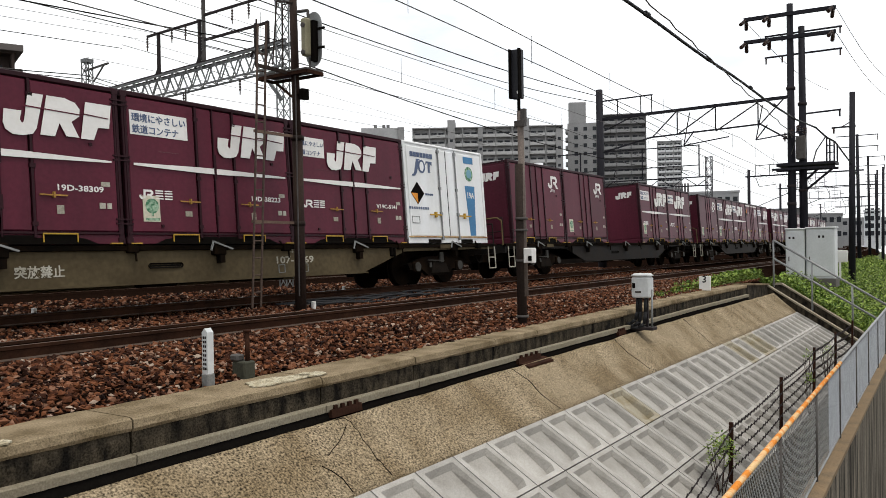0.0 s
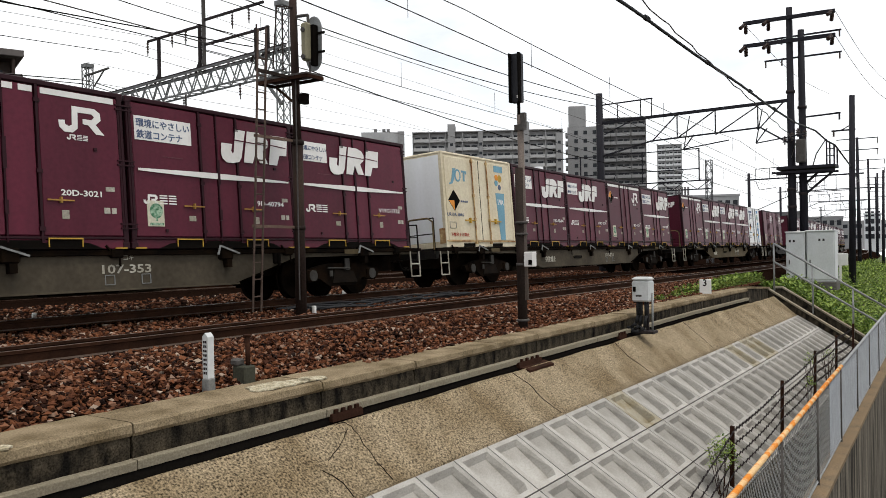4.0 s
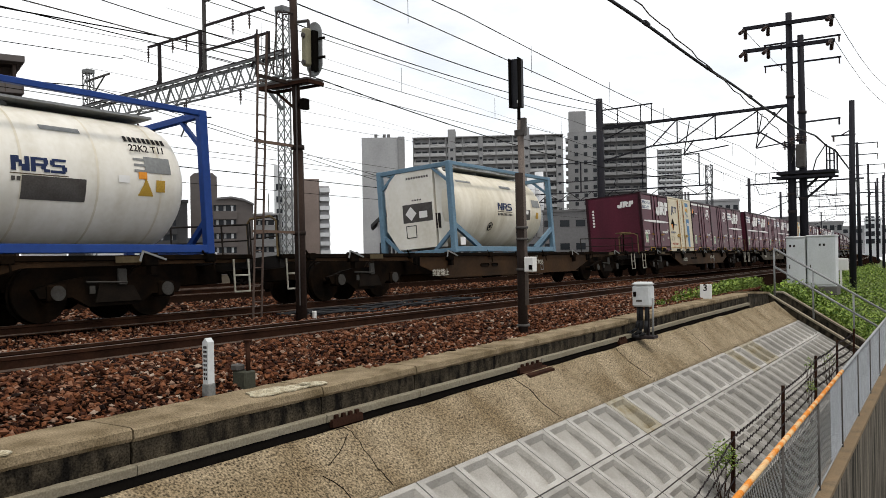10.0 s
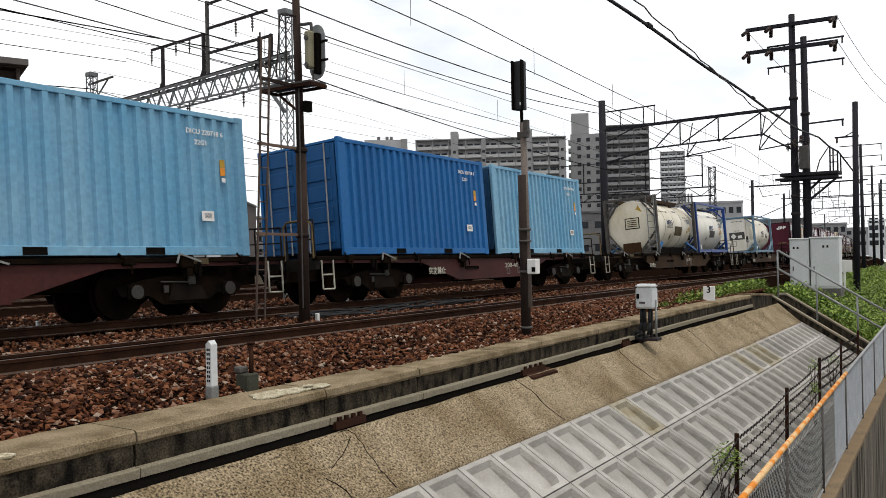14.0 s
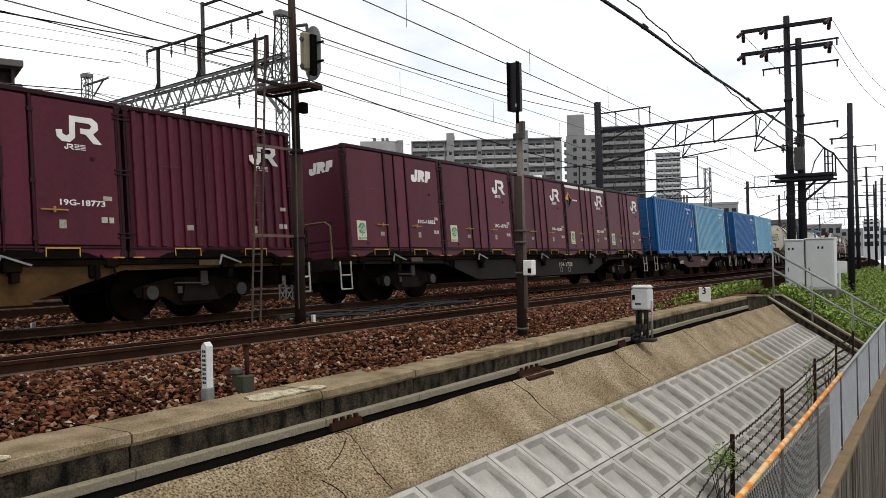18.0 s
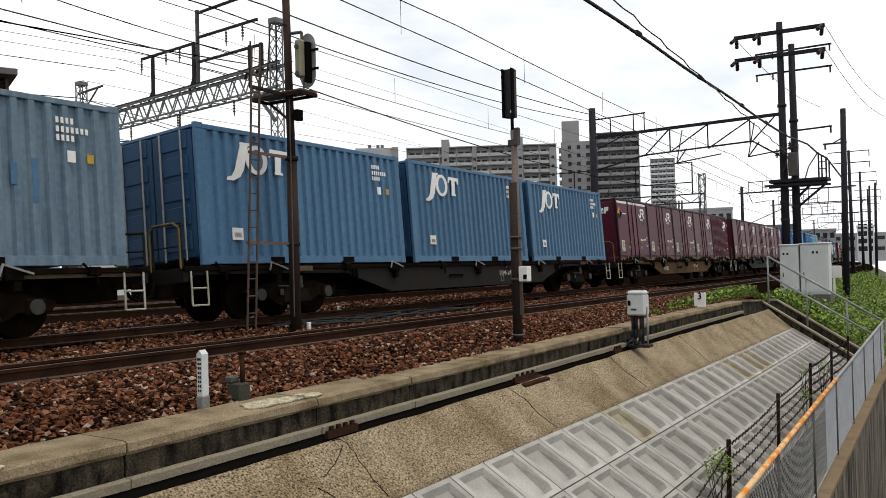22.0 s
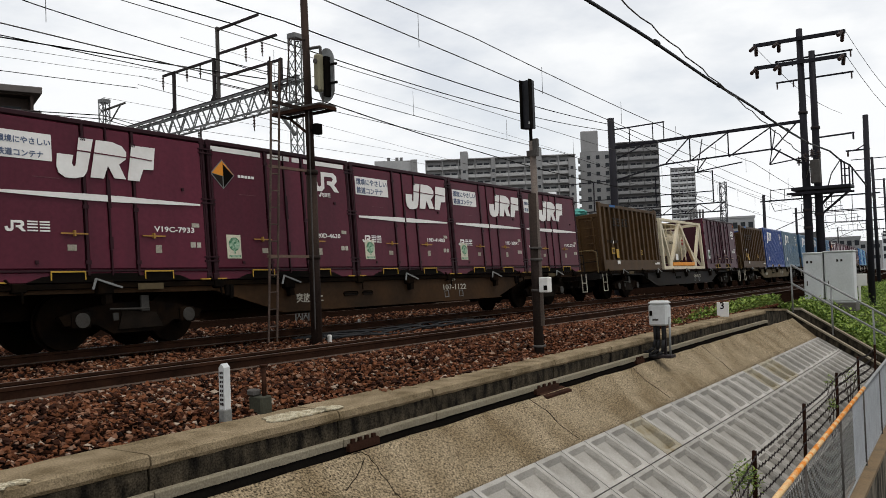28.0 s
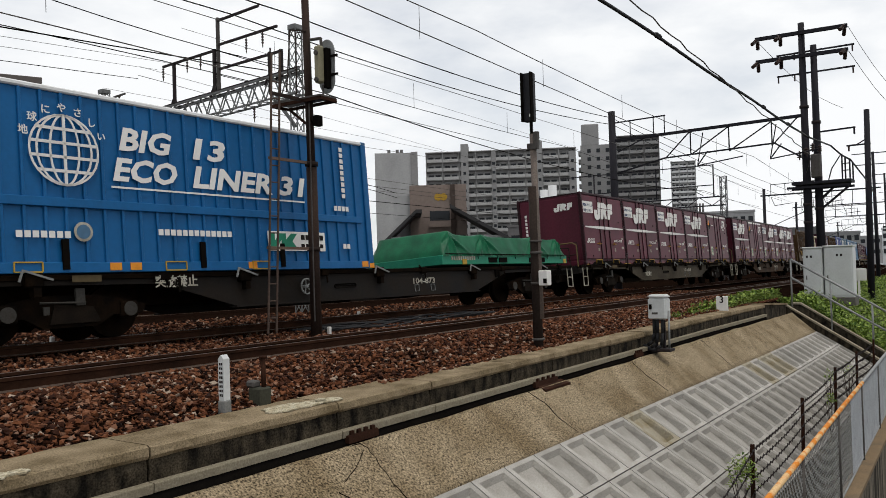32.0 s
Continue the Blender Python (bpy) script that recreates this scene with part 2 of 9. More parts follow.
BUILD_BROWN = mat("brown_tile_wall", (0.0765, 0.0563, 0.0473), 0.8, scale=0.2, fine=3, amount=0.2)
BUILD_PINK = mat("buff_render", (0.247, 0.195, 0.169), 0.85, scale=0.2, fine=3, amount=0.2)
PANE = mat("window_glass", (0.027, 0.03, 0.0348), 0.12, scale=0.5, amount=0.2)
ROOF = mat("grey_roof", (0.045, 0.044, 0.045), 0.7, scale=0.5, amount=0.2)
CABINET = mat("cabinet_grey_paint", (0.56, 0.57, 0.57), 0.5, scale=1.2, fine=20, amount=0.15, second=(0.46, 0.47, 0.46))
RUBBER = mat("black_rubber", (0.02, 0.02, 0.021), 0.6)
PORCELAIN = mat("brown_porcelain", (0.05, 0.03, 0.025), 0.3)


# ---- mesh helpers ----
def mesh_of(name, bm, *materials):
    me = bpy.data.meshes.new(name)
    bm.to_mesh(me)
    bm.free()
    for m in materials:
        me.materials.append(m)
    return me


def part(name, bm, material, parent, label=""):
    """Links a bmesh as one mesh object under a thing or a part."""
    ob = new(name, mesh_of(name, bm, material) if isinstance(bm, bmesh.types.BMesh) else bm)
    ob.parent = parent
    if label:
        ob["label"] = label
    return ob


def thing(name, label, category, group="", kind=""):
    return tagged(new(name), label, category, group, kind)


def box(bm, x0, x1, y0, y1, z0, z1, bevel=0.0):
    v = [bm.verts.new((x, y, z)) for x in (x0, x1) for y in (y0, y1) for z in (z0, z1)]
    fs = [bm.faces.new([v[i] for i in q]) for q in ((0, 1, 3, 2), (4, 6, 7, 5), (0, 4, 5, 1), (2, 3, 7, 6), (0, 2, 6, 4), (1, 5, 7, 3))]
    if bevel:
        bmesh.ops.bevel(bm, geom=list({e for f in fs for e in f.edges}), offset=bevel, segments=1, affect="EDGES")
    return bm


def slab(x0, x1, y0, y1, z0, z1, bevel=0.0):
    return box(bmesh.new(), x0, x1, y0, y1, z0, z1, bevel)


def bar(bm, a, b, w, h=None, up=(0, 0, 1)):
    """A rectangular bar from a to b."""
    a, b = Vector(a), Vector(b)
    d = (b - a).normalized()
    u = Vector(up)
    if abs(d.dot(u)) > 0.95:
        u = Vector((1, 0, 0))
    r = d.cross(u).normalized() * (w / 2)
    t = r.cross(d).normalized() * ((h or w) / 2)
    v = [bm.verts.new(p + i * r + j * t) for p in (a, b) for i, j in ((-1, -1), (1, -1), (1, 1), (-1, 1))]
    for q in ((3, 2, 1, 0), (4, 5, 6, 7), (0, 1, 5, 4), (1, 2, 6, 5), (2, 3, 7, 6), (3, 0, 4, 7)):
        bm.faces.new([v[i] for i in q])
    return bm


def rod(bm, a, b, r0, r1=None, n=8, caps=True):
    """A round rod from a to b, tapering from r0 to r1."""
    a, b = Vector(a), Vector(b)
    r1 = r0 if r1 is None else r1
    d = (b - a).normalized()
    u = Vector((0, 0, 1)) if abs(d.z) < 0.95 else Vector((1, 0, 0))
    x = d.cross(u).normalized()
    y = d.cross(x)
    ring = [[bm.verts.new(p + r * (math.cos(k) * x + math.sin(k) * y)) for k in (2 * math.pi * i / n for i in range(n))] for p, r in ((a, r0), (b, r1))]
    for i in range(n):
        f = bm.faces.new((ring[0][i], ring[0][(i + 1) % n], ring[1][(i + 1) % n], ring[1][i]))
        f.smooth = n > 6
    if caps:
        bm.faces.new(ring[0][::-1])
        bm.faces.new(ring[1])
    return bm


def chain(bm, pts, r, n=6):
    for a, b in zip(pts, pts[1:]):
        rod(bm, a, b, r, n=n)
    return bm


def prism(bm, outline, y0, y1, axis="y"):
    """An outline of (x, z) pairs pushed from y0 to y1; axis x takes (y, z) pairs; axis z takes (x, y) pairs."""
    put = {"y": lambda p, k: (p[0], k, p[1]), "x": lambda p, k: (k, p[0], p[1]), "z": lambda p, k: (p[0], p[1], k)}[axis]
    a, b = [bm.verts.new(put(p, y0)) for p in outline], [bm.verts.new(put(p, y1)) for p in outline]
    n = len(outline)
    for i in range(n):
        bm.faces.new((a[i], a[(i + 1) % n], b[(i + 1) % n], b[i]))
    bm.faces.new(a[::-1])
    bm.faces.new(b)
    bmesh.ops.recalc_face_normals(bm, faces=bm.faces)
    return bm


def sweep(bm, stations, section, closed=False, place=None):
    """Carries a section of (right, up) pairs along the line at the given distances."""
    rows = [[bm.verts.new((place or at)(s, r, u)) for r, u in section] for s in stations]
    n = len(section)
    for a, b in zip(rows, rows[1:]):
        for i in range(n if closed else n - 1):
            j = (i + 1) % n
            bm.faces.new((a[i], b[i], b[j], a[j]))
    if closed:
        bm.faces.new(rows[0])
        bm.faces.new(rows[-1][::-1])
    bmesh.ops.recalc_face_normals(bm, faces=bm.faces)
    return bm


def writing(text, size, depth=0.002, spacing=1.0, bold=0.018):
    """Letters in the built-in font as a mesh in the x-z plane, standing proud towards -y."""
    cu = bpy.data.curves.new("text", "FONT")
    cu.body, cu.size, cu.extrude, cu.space_character, cu.resolution_u, cu.offset = text, size, depth, spacing, 2, size * bold
    ob = bpy.data.objects.new("text", cu)
    me = bpy.data.meshes.new_from_object(ob)
    bpy.data.objects.remove(ob)
    bpy.data.curves.remove(cu)
    me.transform(Matrix.Rotation(radians(90), 4, "X"))
    return me


# ---- ground, tracks and embankment ----
LEDGE = mat("pale_ledge_concrete", (0.24, 0.215, 0.16), 0.95, scale=2.0, fine=50, amount=0.3, second=(0.20, 0.17, 0.12), bump=0.3, gloss=0.05, grit=0.5)
# Black for wall joints, mortar cracks and the shadow painted under the ledge.
GAP_BLACK = mat("gap_black", (0.008, 0.007, 0.006), 1.0, gloss=0.0)
LIME = mat("lime_stain", (0.42, 0.38, 0.28), 0.95, scale=14, fine=60, amount=0.6, second=(0.28, 0.24, 0.16), contrast=0.1, gloss=0.05, grit=0.5)

def stations(a, b, step):
    n = max(1, round((b - a) / step))
    return [a + (b - a) * i / n for i in range(n + 1)]


SPAN = stations(-60, 20, 4) + stations(24, 120, 6)[0:] + stations(130, 420, 20)

bm = bmesh.new()
far = stations(-200, 1500, 100)
sweep(bm, far, [(-1800, -1.1), (-300, -1.1), (-60, -0.8), (-26, -0.55), (-8, -0.5)])
ground = tagged(new("ground", mesh_of("ground", bm, SOIL)), "flat built-up ground beyond the railway", "ground", kind="structure")

# Ballast bed under both near lines and the two lines beyond, near-black as the shade between loose stones.
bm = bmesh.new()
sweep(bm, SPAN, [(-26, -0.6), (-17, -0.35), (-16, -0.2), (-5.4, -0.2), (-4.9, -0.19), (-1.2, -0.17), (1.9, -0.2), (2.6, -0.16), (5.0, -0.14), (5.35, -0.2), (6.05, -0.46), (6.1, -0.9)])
ballast_bed = tagged(new("ballast_bed", mesh_of("ballast_bed", bm, BALLAST)), "crushed stone bed under the tracks, near-black for shaded gaps", "ballast", kind="structure")


def rail_section(c, lift):
    """Flat-bottomed rail, centre c to the viewer's side, its head lifted."""
    return [(c + dx, lift + dz) for dx, dz in ((-0.062, -0.153), (0.062, -0.153), (0.062, -0.14), (0.009, -0.125), (0.009, -0.045), (0.0325, -0.035), (0.0325, -0.003), (0.026, 0),
                                                (-0.026, 0), (-0.0325, -0.003), (-0.0325, -0.035), (-0.009, -0.045), (-0.009, -0.125), (-0.062, -0.14))]


def add_track(centre):
    t = thing("railway_track", "pair of rusty steel rails on brown ballast", "railway track", "railway tracks", "structure")
    for side, lift in ((0.566, 0.04), (-0.566, -0.04)):
        bm = bmesh.new()
        sweep(bm, SPAN, rail_section(centre + side, lift), True)
        ob = part("rail", bm, RAIL_RUST, t)
        ob.data.materials.append(RAIL_TOP)
        for p in ob.data.polygons:
            if p.normal.z > 0.9 and p.center.z > -5 and p.area > 0:
                zs = [ob.data.vertices[i].co for i in p.vertices]
                if max(v.z for v in zs) > lift - 0.02 + GRADE * zs[0].x - 0.12 and abs((zs[0] - zs[3]).length - 0.052) < 0.004:
                    p.material_index = 1
    return t


for centre in (3.8, 0.0, -8.3, -12.3):
    add_track(centre)

# Kerb wall along the foot of the ballast: coping blocks over a stained face, with a pale ledge below.
KERB_END = 26.0


def rise(s):
    """How far the kerb and the edge of the bed climb against the falling rails."""
    return 0.07 + 0.0068 * max(-4.0, min(s, 20.0))


def kerb_at(s, r, u):
    return at(s, r, u + rise(s))


kerb = thing("kerb_wall", "weathered concrete kerb wall at the foot of the ballast", "kerb", kind="structure")
bm = sweep(bmesh.new(), stations(-14, KERB_END, 1.0), [(6.05, -1.3), (6.05, -0.53), (6.58, -0.53), (6.58, -1.3)], True, kerb_at)
part("wall_core", bm, GAP_BLACK, kerb, "black joints of the wall")


def rough_block(s, e, section, amount, seed):
    """A block along the line whose edges are worn uneven."""
    bm = bmesh.new()
    rows = []
    for x in stations(s, e, 0.09):
        rows.append([bm.verts.new(kerb_at(x, r + amount * noise.noise((x * 7, k * 3.7, seed)), u + 0.7 * amount * noise.noise((x * 6, k * 5.1, seed + 9)))) for k, (r, u) in enumerate(section)])
    n = len(section)
    for a, b in zip(rows, rows[1:]):
        for i in range(n):
            bm.faces.new((a[i], b[i], b[(i + 1) % n], a[(i + 1) % n]))
    bm.faces.new(rows[0])
    bm.faces.new(rows[-1][::-1])
    bmesh.ops.recalc_face_normals(bm, faces=bm.faces)
    return bm


s, k = -14.0, 0
while s < KERB_END - 0.3:
    e = min(s + (2.0, 1.35, 2.3, 1.7)[k % 4], KERB_END)
    dz = 0.012 * noise.noise((s * 3.1, 0, 0))
    back = 6.0 if s < 7.5 else 6.2
    dr = 0.014 * noise.noise((s * 2.3, 4, 0))
    # The upright face is stained, and coloured darker still for its shade.
    part("wall_face", rough_block(s + 0.012, e - 0.012, [(6.5, -0.53), (6.61, -0.53), (6.628, -0.68), (6.618, -0.82), (6.61, -1.2), (6.5, -1.2)], 0.009, k), STAINED_SHADED, kerb, "stained wall face, darkened further for its shaded side")
    bm = rough_block(s + 0.008, e - 0.008, [(back + dr, -0.62), (back + dr, -0.505 + dz), (back + 0.015 + dr, -0.49 + dz), (6.62 + dr, -0.49 + dz), (6.65 + dr, -0.505 + dz), (6.66 + dr, -0.57 + dz), (6.64 + dr, -0.6 + dz)], 0.011, k + 40)
    part("coping_block", bm, CONCRETE, kerb)
    bm = rough_block(s + 0.006, e - 0.006, [(6.6, -0.875), (6.6, -0.79), (6.70 + dr, -0.79), (6.706 + dr, -0.80), (6.70 + dr, -0.87)], 0.006, k + 80)
    part("ledge_strip", bm, LEDGE, kerb, "pale ledge under the wall")
    s = e
    k += 1
# The shadow below the ledge, laid in as a black strip.
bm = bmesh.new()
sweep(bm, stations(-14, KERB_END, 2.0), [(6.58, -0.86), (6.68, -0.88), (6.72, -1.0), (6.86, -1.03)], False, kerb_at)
part("shadow_gap", bm, GAP_BLACK, kerb, "black strip for the shadow under the ledge")
for s, w, q in ((6.4, 0.5, 0), (10.6, 0.75, 1), (14.7, 0.4, 0)):
    bm = bmesh.new()
    sweep(bm, [s, s + w], [(6.66, -0.93), (6.66, -0.845), (6.735, -0.85), (6.745, -0.93)], True, kerb_at)
    if q:
        sweep(bm, [s + 0.05, s + w + 0.15], [(6.70, -0.97), (6.70, -0.91), (6.88, -0.955), (6.88, -1.03)], True, kerb_at)
    for j in range(4):
        c = kerb_at(s + w * (0.15 + 0.23 * j), 6.70, -0.825)
        box(bm, c.x - 0.025, c.x + 0.025, c.y - 0.035, c.y + 0.035, c.z - 0.03, c.z + 0.02)
    part("rusty_bracket", bm, RUST, kerb, "rusty bracket with bolts")
for s, w, r0, r1 in ((2.72, 0.24, 6.44, 6.66), (5.5, 0.85, 6.25, 6.62), (6.2, 0.35, 6.35, 6.6), (2.95, 0.14, 6.5, 6.64)):
    bm = bmesh.new()
    n = 14
    vs = []
    for i in range(n):
        a = 2 * math.pi * i / n
        rr = 1 + 0.45 * noise.noise((math.cos(a) * 2, math.sin(a) * 2, s))
        vs.append(bm.verts.new(kerb_at(s + w * 0.5 + rr * w * 0.5 * math.cos(a), (r0 + r1) / 2 + rr * (r1 - r0) * 0.5 * math.sin(a), -0.474)))
    f = bm.faces.new(vs)
    ex = bmesh.ops.extrude_face_region(bm, geom=[f])
    for v in ex["geom"]:
        if isinstance(v, bmesh.types.BMVert):
            v.co.z -= 0.012
    bmesh.ops.recalc_face_normals(bm, faces=bm.faces)
    part("lime_stain", bm, LIME, kerb, "pale lime stain on the coping")

# Slope: sprayed mortar, then rows of precast cells.
SLOPE = radians(31)


def slope_point(s, q, lift=0.0):
    """A point q metres down the slope face."""
    p = at(s, 6.76 + q * math.cos(SLOPE) + lift * math.sin(SLOPE), -0.88 - q * math.sin(SLOPE) + lift * math.cos(SLOPE))
    return p


def climb(s, q):
    """The mortar's upper edge follows the kerb, its lower edge the cells."""
    return (rise(s) - 0.02) * max(0.0, 1 - q / 0.9) ** 1.3


def roughness_at(s, q):
    return 0.016 * noise.noise((s * 1.3, q * 1.5, 0)) + 0.007 * noise.noise((s * 5, q * 5, 3))


bm = bmesh.new()
rows_ = []
for s in stations(-14, 29.6, 0.2):
    top = 0.045 + 0.02 * noise.noise((s * 0.9, 0, 8))
    rows_.append([bm.verts.new(slope_point(s, q, roughness_at(s, q) + d) + Vector((0, 0, climb(s, q)))) for q, d in ((top, -0.12), (top, 0), (0.1, 0), (0.2, 0), (0.3, 0), (0.4, 0), (0.5, 0), (0.6, 0), (0.7, 0), (0.8, 0), (0.905, 0), (0.93, -0.06))])
for a, b in zip(rows_, rows_[1:]):
    for i in range(len(a) - 1):
        bm.faces.new((a[i], a[i + 1], b[i + 1], b[i])).smooth = True
bmesh.ops.recalc_face_normals(bm, faces=bm.faces)
mortar_slope = tagged(new("mortar_slope", mesh_of("mortar_slope", bm, MORTAR)), "sloping bank faced with rough brown sprayed mortar", "slope", kind="structure")
for path in ([(6.37, -0.05), (6.55, 0.13), (6.5, 0.35), (6.46, 0.6), (6.42, 0.9)], [(5.75, 0.5), (5.83, 0.7), (5.8, 0.9)], [(10.2, 0.0), (10.35, 0.3), (10.3, 0.6), (10.42, 0.9)],
             [(14.3, 0.0), (14.2, 0.4), (14.35, 0.9)], [(18.6, 0.05), (18.7, 0.5), (18.6, 0.9)], [(5.9, 0.42), (6.2, 0.30), (6.5, 0.13)]):
    bm = bmesh.new()
    pts = []
    for a, b in zip(path, path[1:]):
        for k in range(8):
            s, q = a[0] + (b[0] - a[0]) * k / 8, max(0.06, a[1] + (b[1] - a[1]) * k / 8)
            s += 0.035 * noise.noise((s * 9, q * 9, 1))
            pts.append(slope_point(s, q, roughness_at(s, q)) + Vector((0, 0, climb(s, q))))
    for a, b in zip(pts, pts[1:]):
        bar(bm, a, b, 0.007, 0.014, up=(0, -math.sin(SLOPE), math.cos(SLOPE)))
    part("crack", bm, GAP_BLACK, mortar_slope, "dark crack in the mortar")

CELL, ROW0, ROWS, DEPTH = 0.735, 0.92, 3, 0.81
bm = bmesh.new()
rows_ = [[bm.verts.new(slope_point(s, q, -0.15)) for q in (0.9, 3.5)] for s in stations(-14, 29.6, 2)]
for a, b in zip(rows_, rows_[1:]):
    bm.faces.new((a[0], a[1], b[1], b[0]))
bmesh.ops.recalc_face_normals(bm, faces=bm.faces)
slope_bed = tagged(new("slope_bed", mesh_of("slope_bed", bm, PRECAST)), "slope faced with precast concrete cells", "slope", kind="structure")


def cell_mesh(material):
    """One precast cell: a raised frame round a recess whose floor is flatter than the slope. x along, y down the slope, z out."""
    bm = bmesh.new()
    w, d, m, m2 = CELL / 2 - 0.009, DEPTH / 2 - 0.009, 0.275, 0.335
    o = [(-w, -d), (w, -d), (w, d), (-w, d)]
    i1 = [(-m, -m2 + 0.09), (-m + 0.07, -m2), (m - 0.07, -m2), (m, -m2 + 0.09), (m, m2), (-m, m2)]
    i2 = [(-m + 0.02, -m2 + 0.10), (-m + 0.08, -m2 + 0.02), (m - 0.08, -m2 + 0.02), (m - 0.02, -m2 + 0.10), (m - 0.035, m2 - 0.05), (-m + 0.035, m2 - 0.05)]
    top = [bm.verts.new((x, y, 0)) for x, y in o]
    low = [bm.verts.new((x, y, -0.13)) for x, y in o]
    a = [bm.verts.new((x, y, 0)) for x, y in i1]
    b = [bm.verts.new((x, y, -0.135 + 0.07 * (y + m2) / (2 * m2))) for x, y in i2]
    for k in range(4):
        bm.faces.new((low[k], low[(k + 1) % 4], top[(k + 1) % 4], top[k]))
    for k in range(6):
        bm.faces.new((a[k], a[(k + 1) % 6], b[(k + 1) % 6], b[k]))
    bm.faces.new(b)
    for q in ((top[0], top[1], a[3], a[2], a[1], a[0]), (top[1], top[2], a[4], a[3]), (top[2], top[3], a[5], a[4]), (top[3], top[0], a[0], a[5])):
        bm.faces.new(q)
    bmesh.ops.recalc_face_normals(bm, faces=bm.faces)
    for f in bm.faces:
        f.normal_update()
    return mesh_of("cell", bm, material)


MUDDY = ((14, 0), (24, 0), (26, 0), (27, 0))
CELL_MESH, MUDDY_MESH = cell_mesh(PRECAST), cell_mesh(SOIL_CELL)
for j in range(ROWS):
    for i in range(39):
        s = 1.6 + i * CELL + CELL / 2
        if s > 29.35:
            continue
        ob = new("precast_cell", MUDDY_MESH if (i, j) in MUDDY else CELL_MESH)
        p = slope_point(s, ROW0 + DEPTH * (j + 0.5))
        xa = (at(s + 0.1, 8, 0) - at(s - 0.1, 8, 0)).normalized()
        za = Vector((0, -math.sin(SLOPE), math.cos(SLOPE)))
        ya = za.cross(xa)
        za = xa.cross(ya)
        ob.matrix_basis = Matrix((( xa.x, ya.x, za.x, p.x), (xa.y, ya.y, za.y, p.y), (xa.z, ya.z, za.z, p.z), (0, 0, 0, 1)))
        ob.parent = slope_bed

# Ditch, boundary wall and the road below it.
bm = bmesh.new()
sweep(bm, stations(-14, 60, 2), [(9.62, -2.55), (9.75, -2.62), (9.8, -3.0), (10.45, -3.0), (10.5, -2.42), (10.56, -2.41)])
ditch = tagged(new("ditch", mesh_of("ditch", bm, STAINED_SHADED)), "narrow concrete drain at the foot of the slope", "ditch", kind="structure")


def wall_y(x):
    return 1.30 + 0.022 * x


bm = bmesh.new()
prism(bm, [(-14, wall_y(-14)), (60, wall_y(60)), (60, wall_y(60) + 0.2), (-14, wall_y(-14) + 0.2)], -5.1, -2.06, "z")
boundary_wall = tagged(new("boundary_wall", mesh_of("boundary_wall", bm, mat("streaked_wall_concrete", (0.19, 0.165, 0.13), 0.95, scale=2.4, fine=40, amount=0.5, second=(0.018, 0.016, 0.013), streak=(3.2, 3.2, 0.22), contrast=0.16, bump=0.4, gloss=0.05, grit=0.4))), "dark water-streaked concrete wall under the fence", "wall", kind="structure")
bm = bmesh.new()
edge = [(x, wall_y(x) + 0.2) for x in (-14, 0, 16, 30, 45, 60)] + [(60, 3.09), (45, 2.6), (30, 2.25), (16, 2.05), (0, 1.97), (-14, 2.03)]
prism(bm, edge, -2.5, -2.43, "z")
part("drain_edge", bm, STAINED_SHADED, ditch, "dark concrete edge between drain and wall")
bm = bmesh.new()
prism(bm, [(-14, wall_y(-14) - 0.03), (60, wall_y(60) - 0.03), (60, wall_y(60) + 0.2), (-14, wall_y(-14) + 0.2)], -2.056, -2.0, "z")
part("wall_cap", bm, mat("mossy_cap", (0.22, 0.15, 0.085), 0.95, scale=3, fine=40, amount=0.5, second=(0.13, 0.10, 0.065), bump=0.3), boundary_wall, "brown mossy wall top")
bm = bmesh.new()
box(bm, -200, 600, -120, 3.2, -5.3, -5.0)
road = tagged(new("road", mesh_of("road", bm, mat("asphalt", (0.07, 0.07, 0.07), 0.9, scale=1, fine=60, amount=0.5, bump=0.3))), "grey asphalt road below the boundary wall", "road", kind="structure")
# ---- the freight train ----
NEAR = -1.225


def plate(parent, name, outline, material, y=NEAR, depth=0.006, label=""):
    """A thin painted plate on the near side, an outline of (x, z) pairs."""
    bm = bmesh.new()
    prism(bm, outline, y - depth, y)
    return part(name, bm, material, parent, label)


def bars_plate(parent, name, outlines, material, y=NEAR, depth=0.006):
    """A line of lettering bars as one thin part."""
    bm = bmesh.new()
    for o in outlines:
        prism(bm, o, y - depth, y)
    return part(name, bm, material, parent)


def rect(x0, x1, z0, z1, slant=0.0):
    return [(x0, z0), (x1, z0), (x1 + slant, z1), (x0 + slant, z1)]


MARK_J = [(0.37, 2.21), (0.60, 2.21), (0.48, 1.70), (0.42, 1.61), (0.28, 1.575), (0.13, 1.575), (0.03, 1.64), (0.0, 1.74), (0.02, 1.93), (0.27, 1.93), (0.24, 1.80), (0.27, 1.75), (0.30, 1.78)]
MARK_R = [(0.65, 2.21), (0.92, 2.21), (1.09, 2.16), (1.16, 2.07), (1.15, 1.96), (1.02, 1.86), (1.13, 1.63), (0.93, 1.63), (0.83, 1.82), (0.75, 1.61), (0.53, 1.61)]
MARK_F = [(1.26, 2.2), (1.69, 2.2), (1.64, 1.83), (1.45, 1.82), (1.37, 1.62), (1.16, 1.62)]
